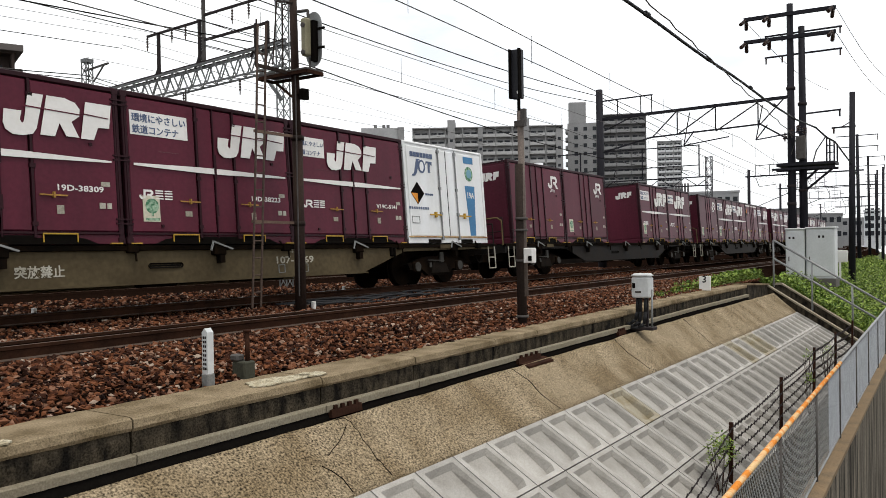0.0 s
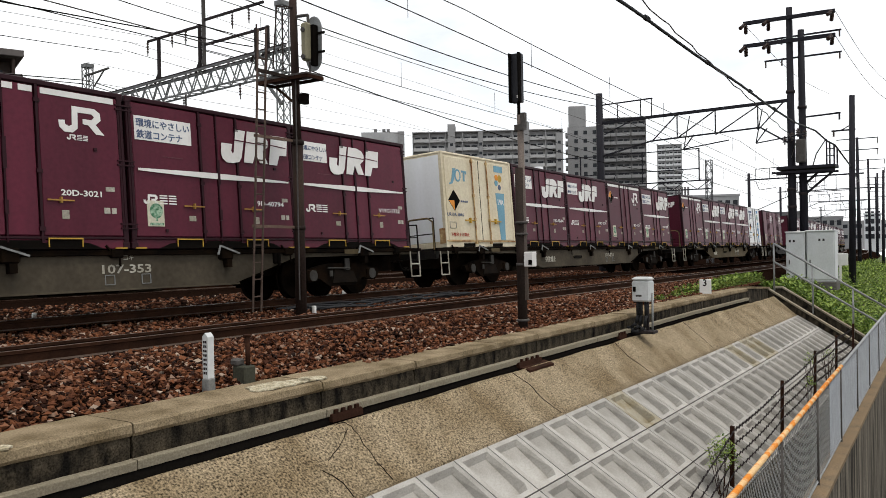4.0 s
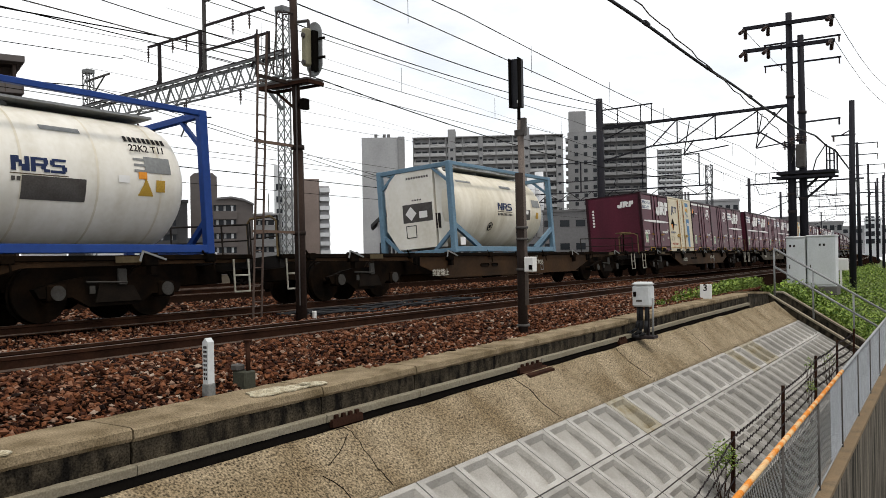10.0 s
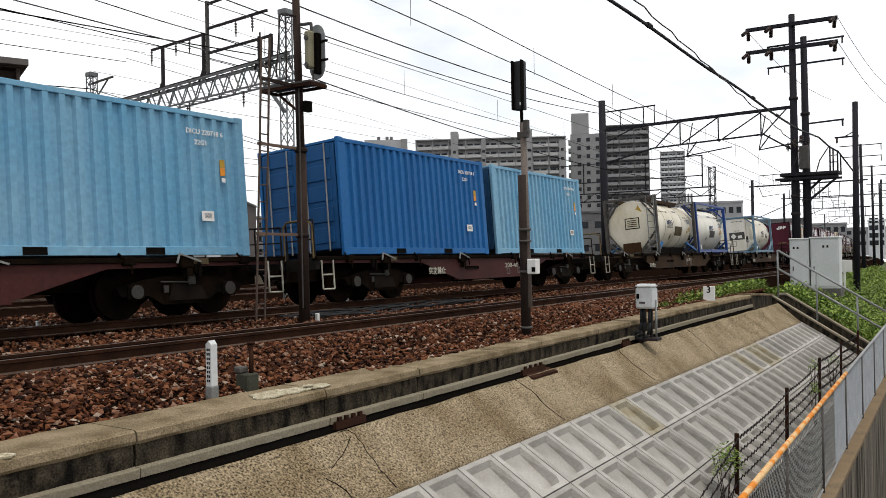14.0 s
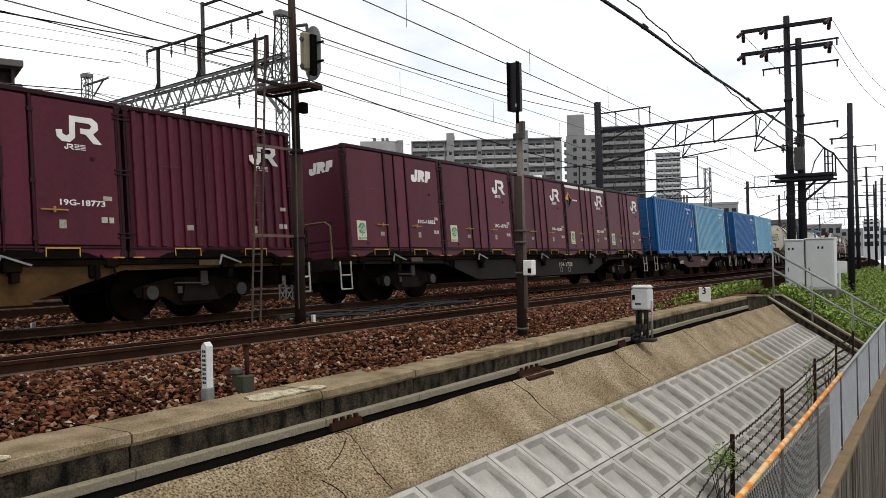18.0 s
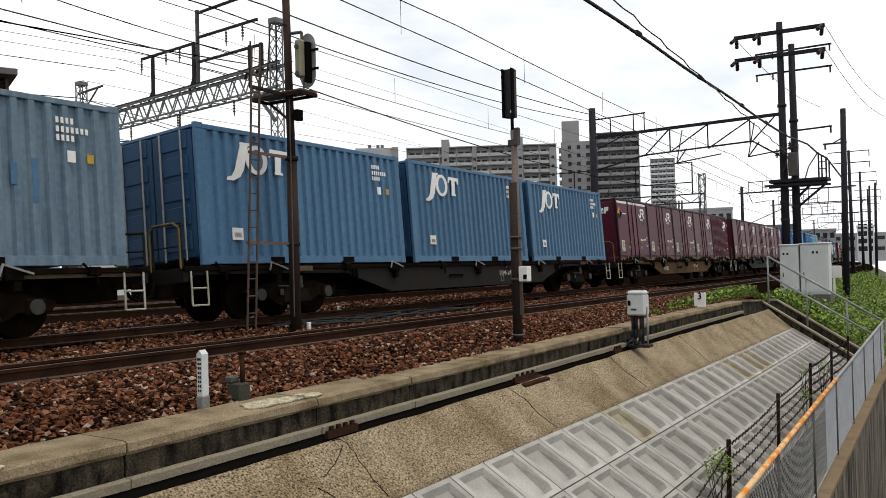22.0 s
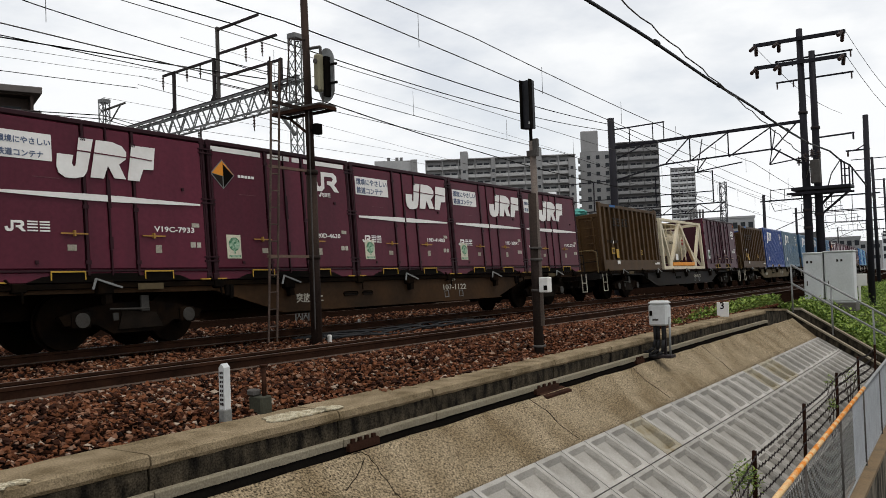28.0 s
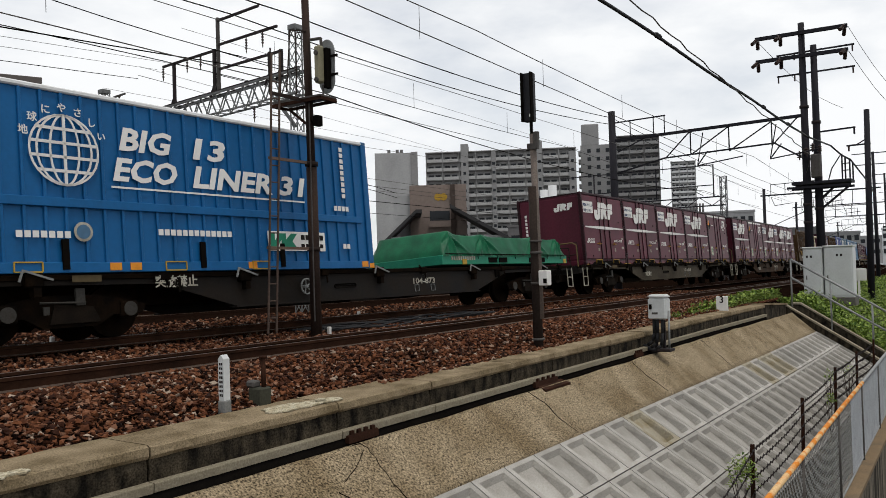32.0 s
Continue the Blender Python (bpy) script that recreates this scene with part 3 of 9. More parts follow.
MARK_PAIR = [(0.78, 1.95), (0.79, 1.85), (0.87, 1.78), (1.0, 1.78), (1.08, 1.85), (1.09, 2.10), (1.32, 2.10), (1.36, 2.06), (1.32, 2.01), (1.17, 2.01), (1.17, 1.93), (1.26, 1.92),
             (1.38, 1.79), (1.52, 1.79), (1.38, 1.94), (1.47, 2.02), (1.46, 2.13), (1.37, 2.19), (1.0, 2.19), (0.99, 1.90), (0.94, 1.87), (0.88, 1.90), (0.88, 1.96)]


def company_line(t, x, z, h):
    """The small line of the railway's name: two joined letters as one shape and two dense blocks of strokes."""
    k = h / 0.41
    plate(t, "lettering", [(x + (a - 0.78) * k, z + (b - 1.78) * k) for a, b in MARK_PAIR], WHITE, NEAR - 0.003)
    strokes = []
    for c in (x + 0.80 * k, x + 1.26 * k):
        w = 0.38 * k
        strokes += [rect(c, c + w, z + f * h, z + (f + 0.13) * h) for f in (0.05, 0.34, 0.62, 0.87)]
    bars_plate(t, "lettering", strokes, WHITE, NEAR - 0.003)


def jr_box(style):
    """A 12-foot rail container. style: wide (sign, stripe, large mark to the front), vent (mark in the middle), mark (one compact mark), small (a small mark),
    hydro (white bars and diamond), ribbed."""
    labels = {"wide": "maroon steel rail container with white stripe, sign and large mark", "vent": "maroon steel rail container, large white mark amid its doors",
              "mark": "maroon steel rail container with one compact white mark",
              "small": "maroon steel rail container with one small white mark", "hydro": "maroon rail container with white top bars and orange-black diamond", "ribbed": "maroon rail container with ribbed sides"}
    t = thing("rail_container", labels[style], "container", "containers on the train")
    L = 3.715 / 2
    part("body", slab(-L + 0.03, L - 0.03, NEAR + 0.045, 1.195, 0.14, 2.46), MAROON, t)
    part("roof", slab(-L + 0.01, L - 0.01, NEAR + 0.02, 1.205, 2.445, 2.49), MAROON_DARK, t)
    for y in (NEAR + 0.03, 1.195):
        part("top_rail", slab(-L, L, y - 0.035, y + 0.035, 2.43, 2.51, 0.012), MAROON_DARK, t)
    part("base_frame", slab(-L, L, NEAR + 0.012, 1.213, 0.0, 0.15, 0.01), MAROON, t)
    part("base_ledge", slab(-L + 0.02, L - 0.02, NEAR - 0.012, NEAR + 0.02, 0.155, 0.185), MAROON_DARK, t)
    for x in (-L + 0.045, L - 0.045):
        for y in (NEAR + 0.045, 1.18):
            part("corner_post", slab(x - 0.045, x + 0.045, y - 0.05, y + 0.05, 0.0, 2.5, 0.01), MAROON_DARK, t)
        bm = slab(x - 0.012, x + 0.012, NEAR - 0.014, NEAR + 0.02, 0.3, 2.34)
        for z in (0.36, 1.38, 2.28):
            for dz in (-0.035, 0.035):
                box(bm, x - 0.09, x + 0.06, NEAR - 0.022, NEAR + 0.02, z + dz - 0.012, z + dz + 0.012)
        part("hinge_rod", bm, MAROON_DARK, t)
        part("corner_strip", slab(x - (0.20 if x > 0 else 0.0), x + (0.0 if x > 0 else 0.20), NEAR - 0.018, NEAR + 0.02, 0.0, 0.022), YELLOW, t, "yellow strip at the foot")
        for z in (0.055, 2.45):
            part("corner_casting", slab(x - 0.06, x + 0.06, NEAR - 0.008, NEAR + 0.1, z - 0.055, z + 0.055, 0.012), MAROON_DARK, t)
    bars = {"wide": (-0.42, -0.05, 0.42), "vent": (-0.42, -0.03, 0.43), "mark": (-0.45, -0.06, 0.39), "small": (-0.45, -0.06, 0.39), "hydro": (-0.52, -0.05, 0.45), "ribbed": ()}[style]
    if style == "ribbed":
        for k in range(15):
            x = -L + 0.2 + k * (2 * L - 0.4) / 14
            part("rib", slab(x - 0.045, x + 0.045, NEAR - 0.005, NEAR + 0.045, 0.19, 2.43, 0.012), MAROON, t)
    else:
        b0, b1, b2 = bars
        for x in bars:
            w = 0.011 if x == b1 else 0.02
            part("door_bar", slab(x - w, x + w, NEAR - 0.022, NEAR + 0.03, 0.10, 2.43), MAROON_DARK, t)
        for x in (b0, b2):
            for z in (0.3, 1.15, 2.2):
                part("hinge", slab(x - 0.045, x + 0.045, NEAR - 0.03, NEAR + 0.02, z - 0.03, z + 0.03), MAROON_DARK, t)
        part("seam_lock", slab(b1 - 0.025, b1 + 0.03, NEAR - 0.032, NEAR + 0.02, 1.15, 1.6), MAROON_DARK, t)
        part("seam_lock", slab(b1 - 0.025, b1 + 0.03, NEAR - 0.032, NEAR + 0.02, 0.5, 0.7), MAROON_DARK, t)
        for x0, x1 in ((-L + 0.09, b0 - 0.03), (b0 + 0.03, b1 - 0.015), (b1 + 0.015, b2 - 0.03), (b2 + 0.03, L - 0.09)):
            part("door_leaf", slab(x0, x1, NEAR + 0.0, NEAR + 0.05, 0.2, 2.41, 0.014), MAROON, t)
        for x in (b0 - 0.2, b2 + 0.3):
            bm = slab(x - 0.21, x + 0.21, NEAR - 0.035, NEAR - 0.012, 0.72, 0.742)
            box(bm, x - 0.014, x + 0.014, NEAR - 0.045, NEAR, 0.69, 0.78)
            part("handle", bm, HANDLE, t, "yellow lock handle")
        for x, z in ((1.35, 1.55), (-1.2, 0.3)):
            part("ring_cleat", slab(x - 0.025, x + 0.025, NEAR - 0.02, NEAR + 0.01, z - 0.025, z + 0.025), MAROON_DARK, t)
    for x in (-0.74, 0.8):
        bm = bmesh.new()
        bar(bm, (x - 0.27, NEAR - 0.012, 0.158), (x + 0.27, NEAR - 0.012, 0.158), 0.016, 0.022)
        for sx in (-1, 1):
            bar(bm, (x + sx * 0.262, NEAR - 0.012, 0.03), (x + sx * 0.262, NEAR - 0.012, 0.15), 0.012, 0.016)
        part("fork_pocket", bm, YELLOW, t, "yellow-edged fork pocket")
        out = [(x - 0.62, 0.0), (x + 0.62, 0.0), (x + 0.40, 0.085), (x + 0.27, 0.10), (x + 0.25, 0.146), (x - 0.25, 0.146), (x - 0.27, 0.10), (x - 0.40, 0.085)]
        # The pocket's inner shade is a black plate on the base frame.
        part("pocket_recess", prism(bmesh.new(), out, NEAR - 0.004, NEAR + 0.02), BLACK, t)
    # Shade between the two pockets, put in as a black box.
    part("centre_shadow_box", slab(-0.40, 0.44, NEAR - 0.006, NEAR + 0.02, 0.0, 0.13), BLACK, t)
    if style in ("wide", "vent"):
        plate(t, "stripe", [(-1.70, 1.285), (-0.4, 1.25), (0.2, 1.25), (1.68, 1.285), (1.68, 1.315), (0.2, 1.35), (-0.4, 1.35), (-1.70, 1.325)], WHITE, NEAR - 0.023)
        sx0, sx1 = (-1.72, -0.60) if style == "wide" else (-1.72, -0.90)
        plate(t, "sign", rect(sx0, sx1, 1.80, 2.2), WHITE, NEAR - 0.002)
        k = (sx1 - sx0) / 1.12
        for r, words in ((2.03, "環境にやさしい"), (1.84, "鉄道コンテナ")):
            me = writing(words, 0.152 * k)
            me.materials.append(SIGN_BLUE)
            part("lettering", me, SIGN_BLUE, t).matrix_basis = pose(sx0 + 0.03, NEAR - 0.011, r)
        off = 0.03 if style == "wide" else -0.85
        for o in (MARK_J, MARK_R, MARK_F):
            plate(t, "mark", [(x + off, z) for x, z in o], WHITE, NEAR - 0.024)
        for x0, x1 in ((0.30, 1.20), (1.16, 1.62)):
            plate(t, "mark_gap", [(x0 + off, 2.0), (x1 + off, 1.975), (x1 + off, 1.99), (x0 + off, 2.02)], MAROON, NEAR - 0.031)
        company_line(t, -1.62, 0.74, 0.16)
    elif style == "small":
        for o in (MARK_J, MARK_R, MARK_F):
            plate(t, "mark", [(0.62 + 0.5 * x, 1.84 + 0.5 * (z - 1.6)) for x, z in o], WHITE, NEAR - 0.002)
    else:
        plate(t, "mark", MARK_PAIR, WHITE, NEAR - 0.002)
        company_line(t, 0.90, 1.665, 0.085)
    if style == "hydro":
        for a, b in ((-1.78, -0.62), (-0.45, 0.12), (0.2, 0.40), (0.52, 1.7)):
            plate(t, "top_bar", rect(a, b, 2.31, 2.40), WHITE, NEAR - 0.002)
        plate(t, "diamond_edge", [(-1.82, 1.9), (-1.55, 1.63), (-1.28, 1.9), (-1.55, 2.17)], GREY_STEEL, NEAR - 0.003)
        plate(t, "diamond", [(-1.79, 1.905), (-1.55, 1.87), (-1.31, 1.905), (-1.55, 2.145)], ORANGE, NEAR - 0.010, 0.003)
        plate(t, "diamond", [(-1.79, 1.895), (-1.56, 1.66), (-1.56, 1.86)], DARK_GREY, NEAR - 0.010, 0.003)
        plate(t, "diamond", [(-1.54, 1.66), (-1.31, 1.895), (-1.54, 2.09)], BLACK, NEAR - 0.014, 0.003)
        bars_plate(t, "lettering", [rect(-1.2 + k * 0.08, -1.14 + k * 0.08, 1.87, 1.92) for k in range(5)], WHITE, NEAR - 0.003)
    if style not in ("ribbed", "vent"):
        plate(t, "mark_plate", rect(-1.56, -1.24, 0.37, 0.80), CREAM_PLATE, NEAR - 0.003)
        bm = bmesh.new()
        rod(bm, (-1.39, NEAR - 0.014, 0.63), (-1.39, NEAR - 0.008, 0.63), 0.125, n=18)
        part("tree_mark", bm, GREEN_MARK, t)
        plate(t, "tree_trunk", rect(-1.41, -1.37, 0.46, 0.56), GREEN_MARK, NEAR - 0.009, 0.003)
        plate(t, "plate_line", rect(-1.52, -1.26, 0.39, 0.43), GREEN_MARK, NEAR - 0.009, 0.003)
    for x, z, w, h in ((-0.66, 0.52, 0.07, 0.045), (0.82, 0.52, 0.055, 0.065), (1.57, 0.94, 0.075, 0.035), (1.5, 0.60, 0.05, 0.045), (1.62, 0.60, 0.04, 0.045)):
        plate(t, "data_plate", rect(x - w, x + w, z - h, z + h), DULL_WHITE, NEAR - 0.003)
    # Embossed line in the door leaf, its lit edge painted as paler maroon.
    plate(t, "scuff", rect(-1.2, -0.8, 1.55, 1.562), EMBOSSED_MAROON, NEAR - 0.002, 0.003)
    # rear end wall: frame, small mark and upright numerals
    part("end_panel", slab(-L + 0.01, -L + 0.035, -1.1, 1.1, 0.2, 2.38, 0.012), MAROON, t)
    bm = bmesh.new()
    for o in (MARK_J, MARK_R, MARK_F):
        prism(bm, [(-0.2 - 0.42 * x, 1.92 + 0.42 * (z - 1.6)) for x, z in o], -L - 0.002, -L + 0.012, "x")
    part("end_mark", bm, WHITE, t)
    bm = bmesh.new()
    for k in range(6):
        prism(bm, [(0.95, 1.2 + k * 0.13), (0.87, 1.2 + k * 0.13), (0.87, 1.29 + k * 0.13), (0.95, 1.29 + k * 0.13)], -L - 0.002, -L + 0.012, "x")
    part("end_lettering", bm, WHITE, t)
    return t


SIGN_BLUE = mat("sign_blue", (0.09, 0.12, 0.2), 0.5)
GREEN_MARK = mat("green_mark", (0.05, 0.16, 0.085), 0.6, scale=16, amount=0.6, second=(0.3, 0.42, 0.3), contrast=0.08)
BOGIE_DUST = mat("sooty_dust", (0.014, 0.010, 0.007), 0.85, scale=4, amount=0.5, second=(0.006, 0.005, 0.004), gloss=0.04)
AXLE_GREY = mat("greasy_grey_metal", (0.042, 0.04, 0.036), 0.6, scale=6, amount=0.5, second=(0.03, 0.026, 0.022), gloss=0.1)
HANDRAIL = mat("ochre_rail_paint", (0.17, 0.12, 0.05), 0.7, scale=5, amount=0.4, second=(0.08, 0.055, 0.03))
CREAM_PLATE = mat("cream_plate", (0.6, 0.57, 0.44), 0.6, scale=3, amount=0.3)


def jot_box(pale, navy=False):
    t = thing("reefer_container", "cream insulated rail container with teal stripe" if not pale else "white insulated rail container with blue stripe", "container", "containers on the train")
    paint = PANEL_WHITE if pale else CREAM
    L = 3.715 / 2
    part("body", slab(-L + 0.02, L - 0.02, NEAR + 0.02, 1.205, 0.1, 2.47, 0.01), paint, t)
    part("roof", slab(-L, L, NEAR, 1.225, 2.45, 2.52, 0.02), paint, t)
    part("base_frame", slab(-L, L, NEAR + 0.01, 1.215, 0.0, 0.14, 0.01), paint, t)
    for x in (-L + 0.05, L - 0.05):
        for y in (NEAR + 0.05, 1.175):
            part("corner_post", slab(x - 0.05, x + 0.05, y - 0.05, y + 0.05, 0.0, 2.5, 0.01), paint, t)
    for x0, x1 in ((-1.74, -0.44), (-0.38, -0.03), (-0.01, 0.35), (0.41, 1.74)):
        part("door_leaf", slab(x0, x1, NEAR - 0.004, NEAR + 0.03, 0.18, 2.4, 0.015), paint, t)
    part("door_gap", slab(-0.028, -0.012, NEAR - 0.002, NEAR + 0.03, 0.2, 2.4), BLACK, t)
    part("base_ledge", slab(-L + 0.02, L - 0.02, NEAR - 0.02, NEAR + 0.02, 0.145, 0.175), RUSTED_CREAM, t, "rust-stained ledge")
    for x in (-0.41, 0.38):
        bm = bmesh.new()
        rod(bm, (x, NEAR - 0.03, 0.1), (x, NEAR - 0.03, 2.44), 0.02, n=6)
        for z in (0.12, 0.75, 1.4, 2.35):
            box(bm, x - 0.04, x + 0.04, NEAR - 0.05, NEAR, z - 0.04, z + 0.04)
        part("lock_rod", bm, RUSTED_CREAM if not pale else GALV, t)
    for x0, x1 in ((-0.94, -0.40), (0.40, 1.0)):
        bm = slab(x0, x1, NEAR - 0.05, NEAR - 0.03, 0.70, 0.735)
        box(bm, (x0 + x1) / 2 - 0.03, (x0 + x1) / 2 + 0.03, NEAR - 0.06, NEAR, 0.65, 0.79)
        part("handle", bm, YELLOW, t)
    for x in (-0.74, 0.78):
        part("pocket_recess", slab(x - 0.28, x + 0.28, NEAR - 0.001, NEAR + 0.02, 0.004, 0.1), BLACK, t)
    stripe = TEAL if pale or navy else PALE_TEAL
    plate(t, "stripe", [(0.98, 0.2), (1.25, 0.2), (1.33, 1.55), (0.84, 1.55)], stripe, NEAR - 0.005)
    plate(t, "stripe", [(0.84, 2.16), (1.33, 2.16), (1.33, 2.34), (0.84, 2.34)], stripe, NEAR - 0.005)
    me = writing("19A", 0.22)
    me.materials.append(WHITE)
    part("lettering", me, WHITE, t).matrix_basis = pose(0.9, NEAR - 0.013, 1.22)
    if pale:
        for r_, m_ in ((0.2, GREEN_MARK), (0.12, PALE_TEAL)):
            bm = bmesh.new()
            rod(bm, (1.08, NEAR - 0.012 - (0.2 - r_) * 0.05, 1.88), (1.08, NEAR - 0.004, 1.88), r_, n=18)
            part("emblem", bm, m_, t)
    else:
        for x, z, r_, m_ in ((0.95, 2.0, 0.09, ORANGE), (1.14, 1.98, 0.11, YELLOW), (0.93, 1.84, 0.09, PALE_TEAL), (1.1, 1.72, 0.08, SIGN_BLUE)):
            bm = bmesh.new()
            rod(bm, (x, NEAR - 0.012, z), (x, NEAR - 0.004, z), r_, n=14)
            part("emblem", bm, m_, t)
    ink = SIGN_BLUE if pale else MARK_NAVY if navy else PALE_TEAL
    kx, kz = 0.56, 0.58
    map_ = lambda o: [(-1.56 + (a + 2.36) * kx, 1.66 + (b - 1.58) * kz) for a, b in o]
    ring_ = lambda f, g: [(-1.60 + 0.28 * f * math.cos(a), 2.02 + 0.29 * g * math.sin(a)) for a in (2 * math.pi * i / 20 for i in range(20))]
    letter_j = [(-2.0, 2.33), (-1.72, 2.33), (-1.73, 2.29), (-1.81, 2.27), (-1.94, 1.80), (-2.04, 1.66), (-2.2, 1.58), (-2.36, 1.58), (-2.35, 1.64), (-2.24, 1.67), (-2.16, 1.78), (-2.0, 2.26)]
    letter_t = [(-1.12, 1.78), (-0.92, 1.78), (-0.98, 1.84), (-0.94, 2.19), (-0.81, 2.10), (-0.77, 2.27), (-1.24, 2.28), (-1.28, 2.12), (-1.19, 2.20), (-1.10, 2.20), (-1.12, 1.84)]
    for o in (letter_j, ring_(1.0, 1.0), letter_t):
        plate(t, "mark", map_(o), ink, NEAR - 0.007)
    plate(t, "mark_gap", map_(ring_(0.55, 0.72)), paint, NEAR - 0.012, 0.003)
    plate(t, "diamond", [(-1.66, 1.24), (-1.38, 0.96), (-1.10, 1.24), (-1.38, 1.52)], BLACK, NEAR - 0.007)
    plate(t, "diamond_corner", [(-1.65, 1.235), (-1.385, 0.97), (-1.385, 1.235)], ORANGE, NEAR - 0.013, 0.003)
    for words, x, z, h, m_ in (("UR19A-1844", -1.76, 0.82, 0.125, SIGN_BLUE), ("下部吊上げ禁止", -1.66, 0.29, 0.11, RED_PRINT)) if not pale else ():
        me = writing(words, h)
        me.transform(Matrix.Diagonal((1.2, 1, 1, 1)))
        me.materials.append(m_)
        part("lettering", me, m_, t).matrix_basis = pose(x, NEAR - 0.009, z)
    if pale:
        for k in range(9):
            plate(t, "lettering", rect(-1.76 + k * 0.095, -1.70 + k * 0.095, 0.84, 0.90), SIGN_BLUE, NEAR - 0.007)
    else:
        part("end_wall", slab(-L + 0.005, -L + 0.022, -1.15, 1.15, 0.16, 2.42), PANEL_WHITE, t, "white end wall")
        part("corner_rust", slab(-L - 0.003, -L + 0.003, -1.2, -1.02, 0.1, 0.5), RUSTED_CREAM, t)
    for k in range(4):
        plate(t, "lettering", rect(-1.05 + k * 0.09, -0.98 + k * 0.09, 1.2, 1.25), SIGN_BLUE, NEAR - 0.007)
    bm = bmesh.new()
    for a, b in (((-1.66, 0.5), (-1.36, 0.5)), ((-1.66, 0.66), (-1.36, 0.66)), ((-1.66, 0.5), (-1.66, 0.66)), ((-1.36, 0.5), (-1.36, 0.66))):
        bar(bm, (a[0], NEAR - 0.008, a[1]), (b[0], NEAR - 0.008, b[1]), 0.012)
    part("data_frame", bm, GREY_STEEL, t)
    if pale:
        for k in range(7):
            plate(t, "lettering", rect(-1.6 + k * 0.14, -1.48 + k * 0.14, 2.14, 2.26), SIGN_BLUE, NEAR - 0.007)
    return t


RED_PRINT = mat("red_print", (0.36, 0.06, 0.04), 0.6)
RUSTED_CREAM = mat("rusty_cream_paint", (0.55, 0.40, 0.2), 0.7, second=(0.22, 0.09, 0.03), scale=5, fine=30, amount=0.4, contrast=0.15)
PALE_TEAL = mat("faded_teal_stripe", (0.16, 0.33, 0.42), 0.5, scale=2, amount=0.2)


def iso_box(paint, label, mark, length=6.058, height=2.591, door=DOOR_BLUE):
    """A corrugated shipping box with corner castings, door end to the rear."""
    t = thing("shipping_container", label, "container", "containers on the train")
    L, W = length / 2, 1.219
    bm = bmesh.new()
    n = 22
    zs = (0.16, height - 0.1)
    pts = []
    x = -L + 0.18
    step = (2 * L - 0.36) / n
    for k in range(n):
        a = x + k * step
        pts += [(a, 0.0), (a + step * 0.36, 0.0), (a + step * 0.5, 0.062), (a + step * 0.86, 0.062)]
    pts.append((L - 0.18, 0.0))
    for sgn in (-1, 1):
        lo = [bm.verts.new((p[0], sgn * (W - 0.012 - p[1]), zs[0])) for p in pts]
        hi = [bm.verts.new((p[0], sgn * (W - 0.012 - p[1]), zs[1])) for p in pts]
        for i in range(len(pts) - 1):
            bm.faces.new((lo[i], lo[i + 1], hi[i + 1], hi[i]))
    box(bm, -L + 0.1, L - 0.1, -W + 0.07, W - 0.07, 0.15, height - 0.06)
    bmesh.ops.recalc_face_normals(bm, faces=bm.faces)
    part("corrugated_side", bm, paint, t)
    part("roof", slab(-L + 0.02, L - 0.02, -W + 0.02, W - 0.02, height - 0.08, height - 0.03), paint, t)
    for y in (-W + 0.04, W - 0.04):
        part("top_rail", slab(-L + 0.1, L - 0.1, y - 0.035, y + 0.035, height - 0.11, height - 0.02, 0.008), paint, t)
        part("bottom_rail", slab(-L + 0.1, L - 0.1, y - 0.035, y + 0.035, 0.02, 0.17, 0.008), paint, t)
        for x in (-L + 0.09, L - 0.09):
            part("corner_post", slab(x - 0.09, x + 0.09, y - 0.04, y + 0.04, 0.1, height - 0.1, 0.01), paint, t)
            for z in (0.06, height - 0.06):
                part("corner_casting", slab(x - 0.092, x + 0.092, y - 0.045, y + 0.045, z - 0.06, z + 0.06, 0.012), paint, t)
    # Door colour is dark blue paint or the side's blue with end shade added.
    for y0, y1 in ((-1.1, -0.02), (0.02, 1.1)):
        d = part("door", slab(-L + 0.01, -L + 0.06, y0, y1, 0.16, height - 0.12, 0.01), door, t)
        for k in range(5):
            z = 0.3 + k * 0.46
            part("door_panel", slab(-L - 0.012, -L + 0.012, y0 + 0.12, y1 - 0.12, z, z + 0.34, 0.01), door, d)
        for y in (y0 + 0.25, y1 - 0.25):
            bm = bmesh.new()
            rod(bm, (-L - 0.03, y, 0.12), (-L - 0.03, y, height - 0.1), 0.018, n=6)
            part("lock_rod", bm, GALV, d)
    for x in ((-1.2, 0.93) if mark else (-1.0, 1.0)):
        part("fork_pocket", slab(x - 0.18, x + 0.18, -W - 0.003, -W + 0.05, 0.03, 0.15), BLACK, t)
        if paint is NAVY:
            for sx in (-1, 1):
                part("pocket_plate", slab(x + sx * 0.23 - 0.05, x + sx * 0.23 + 0.05, -W - 0.006, -W + 0.05, 0.03, 0.19), YELLOW, t)
